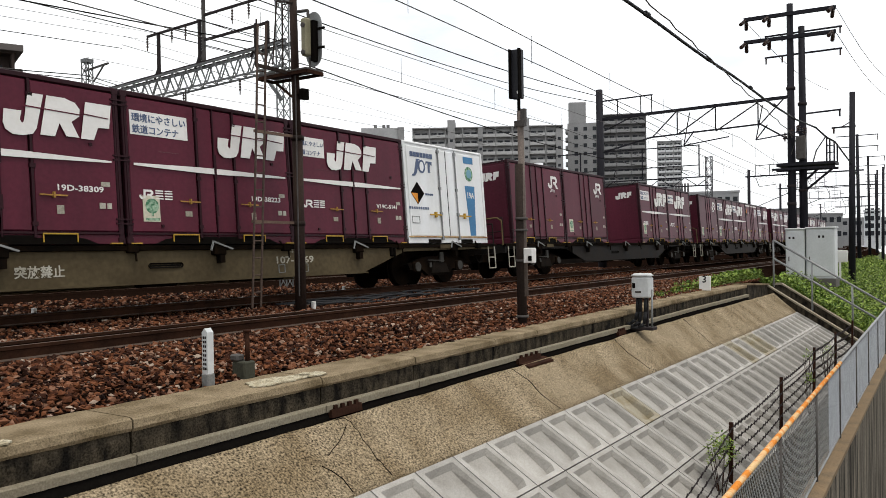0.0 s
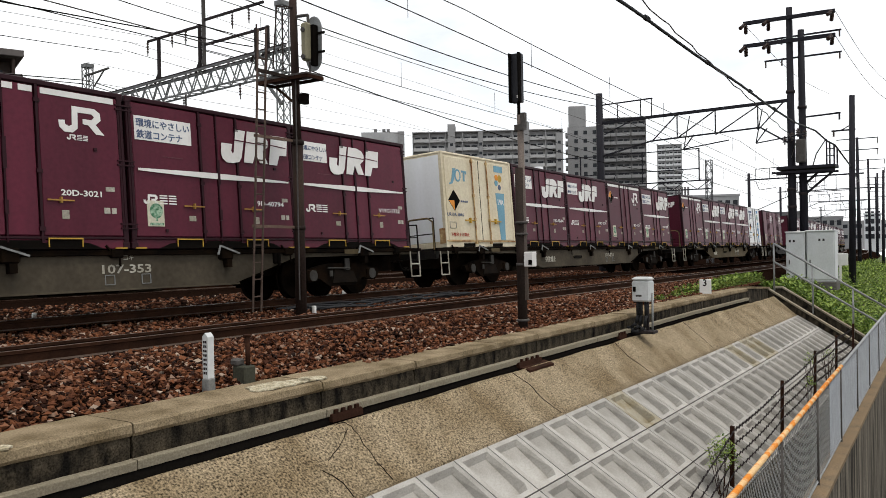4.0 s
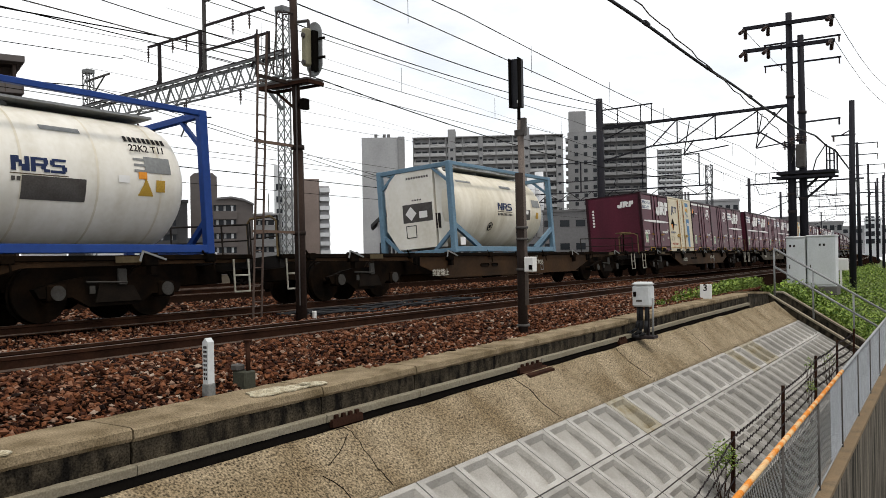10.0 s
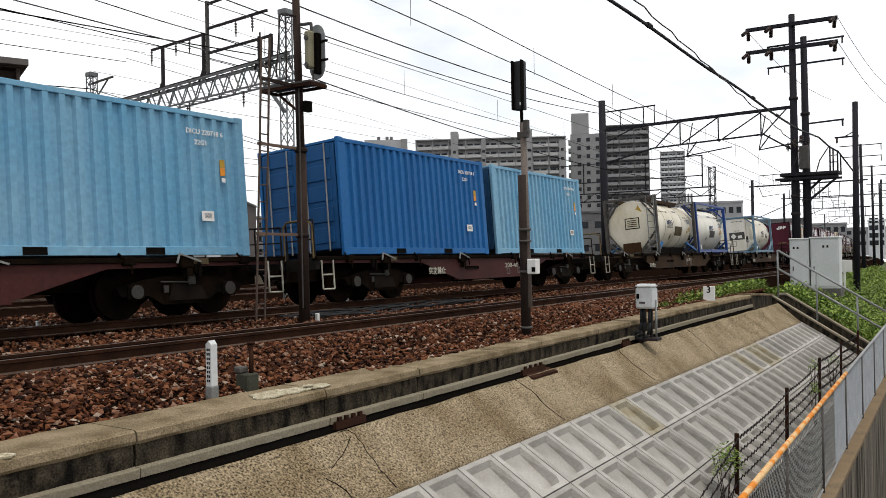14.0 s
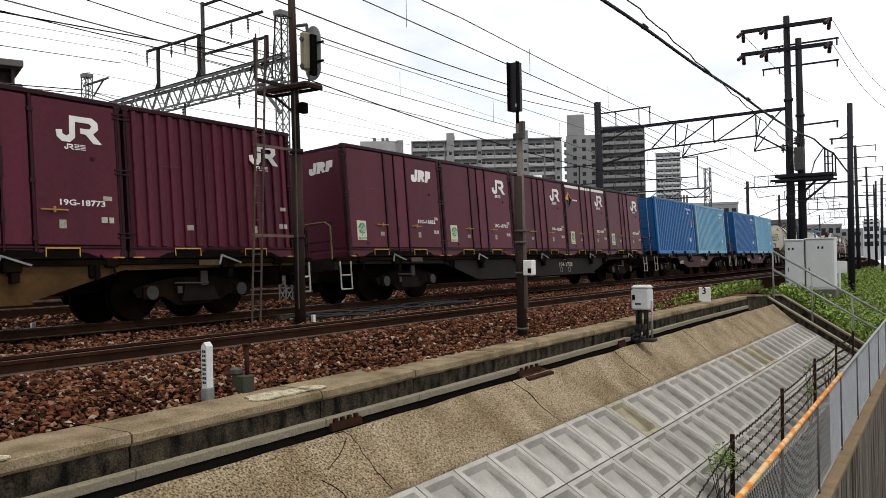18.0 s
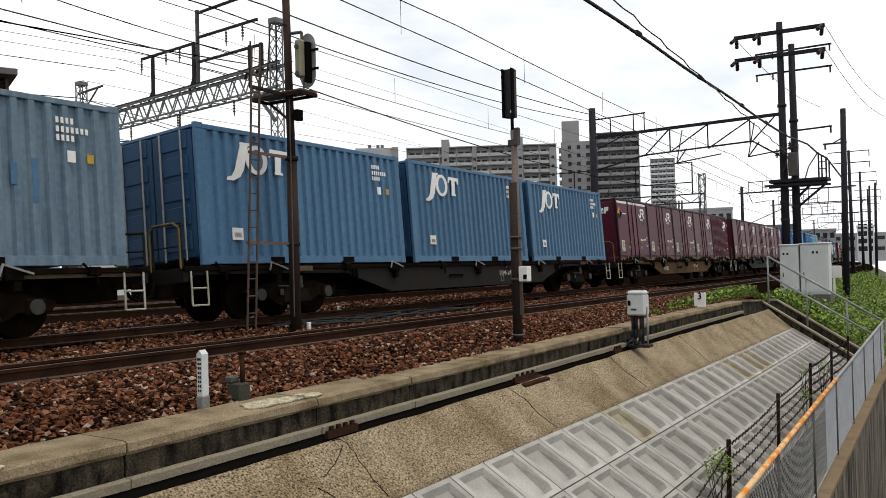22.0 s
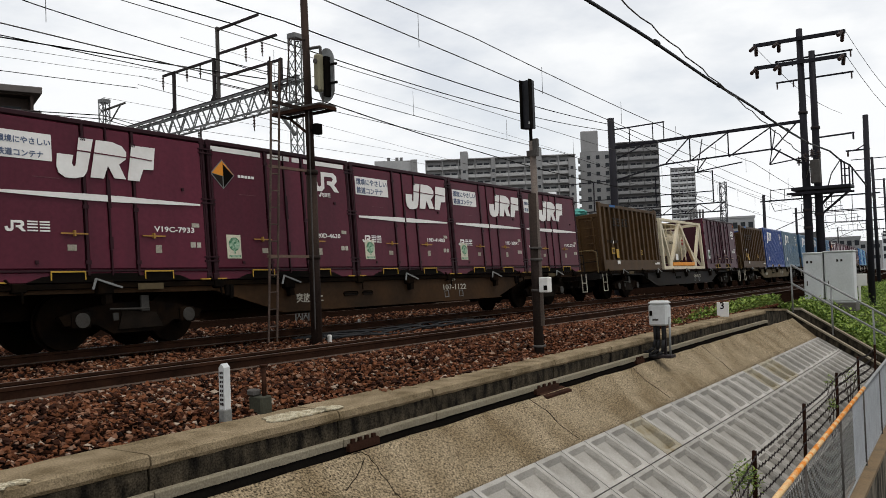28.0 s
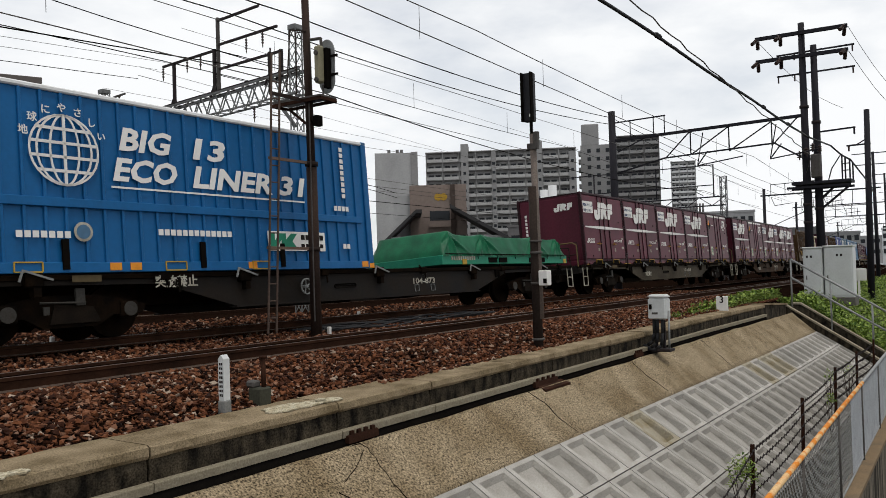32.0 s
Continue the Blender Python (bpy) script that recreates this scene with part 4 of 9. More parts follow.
    if paint is PALE_BLUE:
        for x0, x1, z0, z1 in ((-1.53, -1.43, 0.88, 1.59), (-1.26, -1.18, 1.19, 1.64), (-0.98, -0.9, 1.21, 1.63), (-0.73, -0.63, 1.04, 1.62), (-0.43, -0.34, 1.14, 1.61), (0.43, 0.56, 1.05, 1.6), (0.71, 0.79, 1.1, 1.56),
                               (1.02, 1.09, 1.28, 1.54), (1.25, 1.34, 1.2, 1.52), (1.56, 1.65, 0.96, 1.61), (-2.3, -2.2, 0.9, 1.3)):
            part("paint_patch", slab(x0, x1, -W + 0.003, -W + 0.03, z0, z1), STEEL_BLUE, t, "darker blue touched-up paint")
    if mark:
        ring_ = lambda f, g: [(-1.60 + 0.28 * f * math.cos(a), 2.02 + 0.29 * g * math.sin(a)) for a in (2 * math.pi * i / 24 for i in range(24))]
        letter_j = [(-2.0, 2.33), (-1.72, 2.33), (-1.73, 2.29), (-1.81, 2.27), (-1.94, 1.80), (-2.04, 1.66), (-2.2, 1.58), (-2.36, 1.58), (-2.35, 1.64), (-2.24, 1.67), (-2.16, 1.78), (-2.0, 2.26), (-2.01, 2.29)]
        letter_t = [(-1.12, 1.78), (-0.92, 1.78), (-0.93, 1.82), (-0.98, 1.84), (-0.94, 2.19), (-0.86, 2.18), (-0.81, 2.10), (-0.78, 2.11), (-0.77, 2.27), (-1.24, 2.28), (-1.28, 2.12), (-1.25, 2.11), (-1.19, 2.20), (-1.10, 2.20), (-1.12, 1.84), (-1.14, 1.82)]
        for o in (letter_j, ring_(1.0, 1.0), letter_t):
            plate(t, "mark", o, WHITE, -W + 0.004, 0.016)
        plate(t, "mark", ring_(0.55, 0.72), paint, -W + 0.0, 0.016)
    lines = ((-1.08, 2.24, 4), (-1.08, 2.10, 7), (-1.08, 1.97, 4)) if mark else ()
    for x, z, count in lines:
        for k in range(count):
            plate(t, "lettering", rect(L + x + k * 0.078, L + x + k * 0.078 + 0.045, z - 0.045, z + 0.045), WHITE, -W - 0.002, 0.008)
    if not mark:
        for text, x, z in (("DICU 220718 6", -1.30, 2.17), ("22G1", -1.13, 1.98)):
            me = writing(text, 0.125)
            me.materials.append(WHITE)
            part("container_number", me, WHITE, t).matrix_basis = pose(L + x, -W - 0.006, z)
    for x, z, m in ((-0.6, 1.68, YELLOW), (-0.6, 1.53, ORANGE)) if not mark else ((-0.6, 1.68, YELLOW),):
        plate(t, "class_plate", rect(L + x, L + x + 0.11, z - 0.07, z + 0.07), m, -W - 0.002, 0.008)
    plate(t, "small_plate", rect(L - 0.92, L - 0.79, 1.6, 1.78) if mark else rect(L - 0.57, L - 0.49, 1.34, 1.42), WHITE, -W - 0.002, 0.008)
    px0, pz0 = (-2.32, 0.46) if mark else (1.97, 0.62)
    plate(t, "data_plate", rect(px0, px0 + 0.26, pz0, pz0 + 0.18 + 0.05 * bool(mark)), WHITE, -W - 0.004, 0.012)
    plate(t, "plate_print", rect(px0 + 0.05, px0 + 0.21, pz0 + 0.05, pz0 + 0.14), GREY_STEEL, -W - 0.012, 0.004)
    return t


def open_box(kind):
    """Brown ribbed open-topped bulk box, half full."""
    t = thing("bulk_container", "brown ribbed open-topped bulk container", "container", "containers on the train")
    L, W, H = 3.03, 1.219, 2.45
    part("floor", slab(-L, L, -W + 0.02, W - 0.02, 0.02, 0.2), BRONZE, t)
    for y0, y1 in ((-W + 0.09, -W + 0.13), (W - 0.13, W - 0.09)):
        part("side_wall", slab(-L + 0.1, L - 0.1, y0, y1, 0.18, H - 0.05), BRONZE, t)
    for x0, x1 in ((-L + 0.03, -L + 0.09), (L - 0.09, L - 0.03)):
        part("end_wall", slab(x0, x1, -W + 0.05, W - 0.05, 0.18, 1.98), BRONZE, t)
        part("end_rail", slab(x0 - 0.03, x1 + 0.03, -W + 0.1, W - 0.1, 1.95, 2.08, 0.01), BRONZE, t)
    for k in range(4):
        y = -0.9 + k * 0.55
        part("end_rib", slab(-L - 0.03, -L + 0.04, y - 0.04, y + 0.04, 0.2, 1.97, 0.008), BRONZE, t)
    for k in range(6):
        part("rung", rod(bmesh.new(), (-L - 0.06, -1.02, 0.45 + k * 0.28), (-L - 0.06, -0.62, 0.45 + k * 0.28), 0.016, n=6), BRONZE, t)
    bm = bmesh.new()
    for i in range(13):
        for j in range(6):
            x, y = -L + 0.12 + i * (2 * L - 0.24) / 12, -W + 0.1 + j * (2 * W - 0.2) / 5
            bm.verts.new((x, y, 2.08 + 0.10 * noise.noise((x * 1.3, y * 1.3, 4)) - 0.12 * abs(y)))
    bm.verts.ensure_lookup_table()
    for i in range(12):
        for j in range(5):
            bm.faces.new([bm.verts[q] for q in (i * 6 + j, i * 6 + 6 + j, i * 6 + 7 + j, i * 6 + 1 + j)])
    part("cover_sheet", bm, GREY_STEEL, t, "grey sheet over the load")
    bm = bmesh.new()
    bmesh.ops.create_icosphere(bm, subdivisions=3, radius=1.0)
    for v in bm.verts:
        v.co *= 1 + 0.35 * noise.noise(v.co * 2.2)
        v.co = Vector((v.co.x * 0.28 - L + 0.32, v.co.y * 0.34 - 0.25, v.co.z * 0.17 + 2.2))
    part("sheet_bundle", bm, mat("turquoise_sheet", (0.08, 0.30, 0.26), 0.6, scale=5, amount=0.3), t, "bundled turquoise sheet")
    plate(t, "blue_patch", rect(-2.05, -1.5, 2.36, 2.44), BLUE, -W - 0.008, 0.004)
    for x0, x1, z0, z1, m in ((-1.82, -1.58, 0.46, 0.80, YELLOW), (-2.24, -1.96, 0.62, 0.84, YELLOW), (-2.20, -2.0, 0.66, 0.80, BRONZE), (-1.80, -1.54, 0.25, 0.37, WHITE), (0.72, 0.9, 0.6, 0.78, YELLOW), (0.75, 0.87, 0.63, 0.75, BRONZE), (-2.06, -1.98, 1.0, 1.1, WHITE)):
        plate(t, "label", rect(x0, x1, z0, z1), m, -W - 0.014 - 0.004 * (m is BRONZE), 0.006)
    for x in (-1.9, -1.5, -1.06, -0.7):
        bars_plate(t, "lettering", [rect(x + a, x + b, 1.66 + c, 1.66 + d) for a, b, c, d in ((0.0, 0.26, 0.24, 0.30), (0.03, 0.23, 0.12, 0.17), (0.0, 0.26, 0.0, 0.05), (0.1, 0.16, 0.055, 0.115), (0.1, 0.16, 0.175, 0.235))], DARK_GREY, -W - 0.014, 0.004)
    bars_plate(t, "lettering", [rect(-2.6 + k * 0.12, -2.53 + k * 0.12, 1.02, 1.12) for k in range(9)], DARK_GREY, -W - 0.014, 0.004)
    for k in range(5):
        plate(t, "lettering", rect(1.75 + k * 0.16, 1.85 + k * 0.16, 0.27, 0.34), TAN_FRAME, -W - 0.004, 0.006)
    for y in (-W + 0.05, W - 0.05):
        part("top_rail", slab(-L, L, y - 0.05, y + 0.05, H - 0.12, H, 0.01), BRONZE, t)
        part("bottom_rail", slab(-L, L, y - 0.05, y + 0.05, 0.0, 0.4, 0.01), BRONZE, t)
        for x in (-L + 0.1, L - 0.1):
            part("corner_post", slab(x - 0.1, x + 0.1, y - 0.05, y + 0.05, 0.0, H + 0.05, 0.012), BRONZE, t)
    n = 13
    for k in range(1, n):
        x = -L + k * 2 * L / n
        part("rib", slab(x - 0.055, x + 0.055, -W - 0.012, -W + 0.1, 0.38, H - 0.1, 0.01), BRONZE, t)
    plate(t, "data_plate", rect(L - 0.75, L - 0.2, 0.22, 0.3), WHITE, -W - 0.0)
    return t


RUSTY_BAND = mat("rusty_band", (0.13, 0.095, 0.06), 0.7, scale=5, amount=0.4, second=(0.06, 0.042, 0.026))
CLEAN_TANK = mat("clean_tank_white", (0.76, 0.73, 0.66), 0.35, scale=0.9, fine=10, amount=0.2, second=(0.60, 0.56, 0.47), contrast=0.25, streak=(3.0, 1.2, 0.6))


def tank_box(frame_paint, label, tilt_dirt=False, H=2.58):
    """A tank in a 20-foot frame."""
    t = thing("tank_container", label, "tank container", "containers on the train")
    L, W = 3.029, 1.219
    bm = bmesh.new()
    n = 40
    prof = [(-2.99, 0.02), (-2.98, 0.7), (-2.94, 1.0), (-2.88, 1.1), (-2.8, 1.13)] if tilt_dirt else [(-2.93, 0.02), (-2.91, 0.6), (-2.84, 0.92), (-2.72, 1.06), (-2.55, 1.13)]
    prof += [(2.3, 1.13), (2.5, 1.06), (2.66, 0.9), (2.76, 0.55), (2.78, 0.02)]
    rings = [[bm.verts.new((x, r * math.cos(a), 1.29 + r * math.sin(a))) for a in (2 * math.pi * i / n for i in range(n))] for x, r in prof]
    for a, b in zip(rings, rings[1:]):
        for i in range(n):
            bm.faces.new((a[i], a[(i + 1) % n], b[(i + 1) % n], b[i])).smooth = True
    bm.faces.new(rings[0])
    bm.faces.new(rings[-1])
    bmesh.ops.recalc_face_normals(bm, faces=bm.faces)
    part("tank_shell", bm, CLEAN_TANK if frame_paint is NAVY else TANK, t)
    for x in (-2.74, -1.63, -0.34, 0.93, 2.22) if tilt_dirt else (-1.5, -0.3, 0.9, 2.05):
        bm = bmesh.new()
        n2 = 36
        ra = [[bm.verts.new((x + dx, 1.136 * math.cos(a), 1.29 + 1.136 * math.sin(a))) for a in (2 * math.pi * i / n2 for i in range(n2))] for dx in (-0.02, 0.02)]
        for i in range(n2):
            bm.faces.new((ra[0][i], ra[0][(i + 1) % n2], ra[1][(i + 1) % n2], ra[1][i])).smooth = True
        part("band", bm, RUSTY_BAND if tilt_dirt else TANK, t)
    for x in (-L + 0.08, L - 0.08):
        for y in (-W + 0.07, W - 0.07):
            part("corner_post", slab(x - 0.08, x + 0.08, y - 0.07, y + 0.07, 0.0, H, 0.012), frame_paint, t)
        for z in (0.07, H - 0.07):
            part("cross_rail", slab(x - 0.06, x + 0.06, -W + 0.1, W - 0.1, z - 0.06, z + 0.06, 0.01), frame_paint, t)
        bm = bmesh.new()
        for sg in (-1, 1):
            bar(bm, (x, sg * (W - 0.1), 0.6), (x, sg * 0.55, 0.1), 0.09)
            bar(bm, (x, sg * (W - 0.1), 1.9), (x, sg * 0.6, H - 0.1), 0.07)
        part("corner_brace", bm, frame_paint, t)
    if tilt_dirt:
        for y in (-1, 1):
            for sg in (-1, 1):
                part("top_brace", bar(bmesh.new(), (sg * L * 0.98, y * (W - 0.06), H - 0.06), (sg * (L - 1.3), y * 0.62, 2.36), 0.09, 0.09), GREY_STEEL, t)
                part("side_brace", bar(bmesh.new(), (sg * L * 0.98, y * (W - 0.06), 0.1), (sg * (L - 1.2), y * 0.98, 0.5), 0.1, 0.08), LINER_BLUE, t, "worn blue slanted brace")
            part("top_beam", slab(-2.9, 2.3, y * 0.6 - 0.06, y * 0.6 + 0.06, 2.34, 2.5, 0.01), BROWN_FRAME, t, "dark walkway beam")
            for x in (-1.6, 0.9):
                part("gusset", slab(x - 0.16, x + 0.16, y * 0.62 - 0.03, y * 0.62 + 0.03, 2.1, 2.36), BROWN_FRAME, t)
            part("saddle", slab(-2.2, 2.2, y * 0.7 - 0.08, y * 0.7 + 0.08, 0.02, 0.3, 0.01), BLACK, t)
    else:
        for y in (-W + 0.06, W - 0.06):
            part("top_rail", slab(-L + 0.1, L - 0.1, y - 0.045, y + 0.045, H - 0.1, H, 0.01), frame_paint, t)
            part("bottom_rail", slab(-L + 0.1, L - 0.1, y - 0.05, y + 0.05, 0.02, 0.16, 0.01), frame_paint, t)
            for sg in (() if frame_paint is NAVY else (-1, 1)):
                bm = bmesh.new()
                bar(bm, (sg * (L - 0.12), y, 0.75), (sg * (L - 1.35), y, 0.14), 0.09, 0.12)
                part("side_brace", bm, frame_paint, t)
    part("walkway", slab(-1.6, 2.4, -0.5, 0.3, 2.46, 2.5), GALV, t)
    bm = bmesh.new()
    rod(bm, (-0.2, 0, 2.3), (-0.2, 0, 2.48), 0.3, n=16)
    part("manhole", bm, GREY_STEEL, t)
    # the rear end: a folded sheet cover, or the bare dished end with plates
    if frame_paint is TANK_FRAME:
        ex = -L + 0.05
        ring = [(ex, -0.62, 0.2), (ex, 0.62, 0.2), (ex, 0.98, 0.75), (ex, 0.98, 1.85), (ex, 0.62, 2.42), (ex, -0.62, 2.42)]
        bm = bmesh.new()
        a = [bm.verts.new(p) for p in ring]
        b = [bm.verts.new((p[0] + 0.5, p[1] * 1.02, p[2])) for p in ring]
        bm.faces.new(a)
        for i in range(6):
            bm.faces.new((a[i], a[(i + 1) % 6], b[(i + 1) % 6], b[i]))
        bmesh.ops.recalc_face_normals(bm, faces=bm.faces)
        part("end_cover", bm, CLEAN_TANK, t)
        bm = bmesh.new()
        a = [bm.verts.new(p) for p in ((ex + 0.02, -0.68, 0.22), (ex + 0.02, -0.68, 2.40), (ex + 0.30, -1.0, 1.95), (ex + 0.30, -1.0, 0.7))]
        b = [bm.verts.new((v.co.x + 0.2, v.co.y, v.co.z)) for v in a]
        bm.faces.new(a)
        for i in range(4):
            bm.faces.new((a[i], a[(i + 1) % 4], b[(i + 1) % 4], b[i]))
        bmesh.ops.recalc_face_normals(bm, faces=bm.faces)
        part("cover_wing", bm, CLEAN_TANK, t)
        part("end_panel", slab(ex - 0.006, ex, -0.55, 0.42, 0.92, 1.42), DULL_STEEL, t, "grey panel")
        bm = prism(bmesh.new(), [(0.33, 1.16), (0.15, 1.36), (-0.03, 1.16), (0.15, 0.97)], ex - 0.012, ex - 0.006, "x")
        part("diamond_label", bm, WHITE, t)
        part("white_label", slab(ex - 0.012, ex - 0.006, -0.38, -0.12, 1.02, 1.2), WHITE, t)
        for z in (0.50, 0.82):
            part("label_edge", slab(ex - 0.008, ex, 0.0, 0.34, z, z + 0.02), DARK_GREY, t)
        for y in (0.0, 0.32):
            part("label_edge", slab(ex - 0.008, ex, y, y + 0.02, 0.52, 0.82), DARK_GREY, t)
        for k in range(9):
            part("lettering", slab(ex - 0.004, ex, 0.25 - k * 0.085 - 0.05, 0.25 - k * 0.085, 2.1, 2.16), DARK_GREY, t)
        for k in range(4):
            part("lettering", slab(ex - 0.004, ex, 0.1 - k * 0.085 - 0.05, 0.1 - k * 0.085, 1.5, 1.54), DARK_GREY, t)
    else:
        ex = -2.99 if tilt_dirt else -2.93
        part("end_plate", slab(ex - 0.02, ex + 0.06, -0.36, 0.22, 1.2, 1.62, 0.01), CREAM_PLATE, t, "cream plate with dark print")
        part("plate_rim", slab(ex - 0.012, ex + 0.05, -0.40, 0.26, 1.16, 1.66, 0.01), DARK_GREY, t)
        for k in range(4):
            part("print_line", slab(ex - 0.025, ex - 0.018, -0.28, 0.14, 1.26 + k * 0.085, 1.30 + k * 0.085), OCHRE_FRAME, t)
        part("warning_sign", prism(bmesh.new(), [(-0.55, 1.9), (-0.2, 1.9), (-0.375, 2.2)], ex + 0.02, ex + 0.12, "x"), YELLOW, t, "yellow warning triangle")
        part("valve_box", slab(ex - 0.03, ex + 0.3, -0.38, 0.42, 0.1, 0.55, 0.02), BROWN_FRAME if tilt_dirt else GREY_STEEL, t)
        for sg in (-1, 1):
            bm = bmesh.new()
            bar(bm, (-L + 0.08, sg * (W - 0.1), 1.05), (-L + 0.08, sg * 0.35, 0.1), 0.06)
            bar(bm, (-L + 0.08, sg * (W - 0.1), 1.6), (-L + 0.08, sg * 0.45, H - 0.1), 0.06)
            part("end_brace", bm, frame_paint, t)
        if tilt_dirt:
            for y in (-1.13, -0.80):
                part("ladder_stile", rod(bmesh.new(), (-L - 0.02, y, 0.1), (-L - 0.02, y, H), 0.02, n=6), GREY_STEEL, t)
            for k in range(8):
                part("rung", rod(bmesh.new(), (-L - 0.02, -1.13, 0.3 + k * 0.28), (-L - 0.02, -0.80, 0.3 + k * 0.28), 0.014, n=6), GREY_STEEL, t)
    # curved marks on the near side of the shell
    def patch(name, x0, x1, a0, a1, m):
        bm = bmesh.new()
        k = 6
        lo = [[bm.verts.new((x, -1.14 * math.cos(a), 1.29 + 1.14 * math.sin(a))) for a in (radians(a0 + (a1 - a0) * i / k) for i in range(k + 1))] for x in (x0, x1)]
        for i in range(k):
            bm.faces.new((lo[0][i], lo[1][i], lo[1][i + 1], lo[0][i + 1]))
        return part(name, bm, m, t)
    mx, a0 = (-1.38, 1) if tilt_dirt else (-0.45, -3)
    for k, rects in enumerate((((0, 0.07, 0, 11), (0.07, 0.12, 6, 11), (0.11, 0.16, 3, 8), (0.15, 0.2, 0, 5), (0.2, 0.27, 0, 11)),
                               ((0, 0.07, 0, 11), (0.07, 0.25, 9, 11), (0.19, 0.26, 6, 9.5), (0.07, 0.24, 4.5, 6.4), (0.15, 0.22, 2, 4.5), (0.19, 0.28, 0, 2.4)),
                               ((0.03, 0.25, 9, 11), (0, 0.07, 6, 9.5), (0.03, 0.23, 4.8, 6.6), (0.18, 0.26, 1.6, 5), (0, 0.23, 0, 2)))):
        for x0, x1, b0, b1 in rects:
            patch("mark", mx + 0.29 * k + x0, mx + 0.29 * k + x1, a0 + b0, a0 + b1, MARK_NAVY)
    patch("lettering", mx - 0.02, mx + 0.86, a0 - 2.4, a0 - 1.6, RUSTY_BAND)
    for k in range(11):
        patch("lettering", mx + 0.08 * k, mx + 0.055 + 0.08 * k, a0 - 7.5, a0 - 4.2, DULL_STEEL)
    if frame_paint is NAVY:
        me = writing("22K2 T11", 0.17)
        me.materials.append(DARK_GREY)
        part("lettering", me, DARK_GREY, t).matrix_basis = pose(1.5, -1.09, 1.72, -16)
        for k in range(9):
            patch("lettering", 1.5 + k * 0.09, 1.56 + k * 0.09, 32, 38, DARK_GREY)
        for a in (14, 9, 4):
            patch("lettering", 1.55, 2.25, a, a + 2, GREY_STEEL)
        patch("label", 1.62, 1.78, -2, 6, ORANGE)
        for k in range(10):
            patch("warning_label", 1.62 + 0.014 * k, 1.9 - 0.014 * k, -16 + 1.4 * k, -14.6 + 1.4 * k, YELLOW)
    g0, g1, ga, gb = (-0.24, 0.85, -24, -2) if tilt_dirt else (-0.3, 0.7, -24, -6) if frame_paint is NAVY else (0.96, 1.57, -15, 1)
    patch("grey_panel", g0, g1, ga, gb, TAN_FRAME if tilt_dirt else DULL_STEEL)
    if tilt_dirt:
        me = writing("ビニルグリコールジアセテート専用", 0.105, bold=0.012)
        me.materials.append(OCHRE_FRAME)
        part("lettering", me, OCHRE_FRAME, t).matrix_basis = pose(-2.42, -0.975, 1.88, -32)
        for k in range(9):
            patch("lettering", 1.32 + 0.07 * k, 1.36 + 0.07 * k, 20, 23, DULL_STEEL)
            patch("lettering", 1.38 + 0.07 * k, 1.42 + 0.07 * k, 13, 15, DULL_STEEL)
        for k in range(8):
            patch("warning_label", 1.62 + 0.014 * k, 1.86 - 0.014 * k, -16 + 1.4 * k, -14.6 + 1.4 * k, YELLOW)
    patch("white_label", 1.25, 1.45, -6, 0, WHITE)
    patch("warning_label", 1.95, 2.12, -12, -2, YELLOW)
    ring_bm = bmesh.new()
    ring_at = lambda r, k: (-0.78 + r * math.cos(k * 0.2618), -1.145 * math.cos(radians(-28) + r * math.sin(k * 0.2618) / 1.13), 1.29 + 1.145 * math.sin(radians(-28) + r * math.sin(k * 0.2618) / 1.13))
    outer, inner = [[ring_bm.verts.new(ring_at(r, k)) for k in range(24)] for r in (0.13, 0.10)]
    for k in range(24):
        ring_bm.faces.new((outer[k], outer[(k + 1) % 24], inner[(k + 1) % 24], inner[k]))
    part("round_label", ring_bm, DARK_GREY, t, "black ring label")
    patch("round_label", -0.83, -0.73, -30.5, -25.5, DARK_GREY)
    if not tilt_dirt:
        plate(t, "data_plate", rect(-2.75, -2.5, 0.2, 0.4), WHITE, -W - 0.0)
    patch("lettering", 1.75, 2.25, 6, 18, GREY_STEEL)
    if not tilt_dirt:
        patch("lettering", -2.3, -1.5, 36, 40, GREY_STEEL)
    patch("lettering", 0.1, 0.75, 34, 39, GREY_STEEL)
    bm = bmesh.new()
    prism(bm, [(-0.75, 0.7), (0.15, 0.7), (0.15, 1.1), (-0.75, 1.1)], -2.95, -2.9, "x")
    part("end_panel", bm, DARK_GREY, t)
    return t


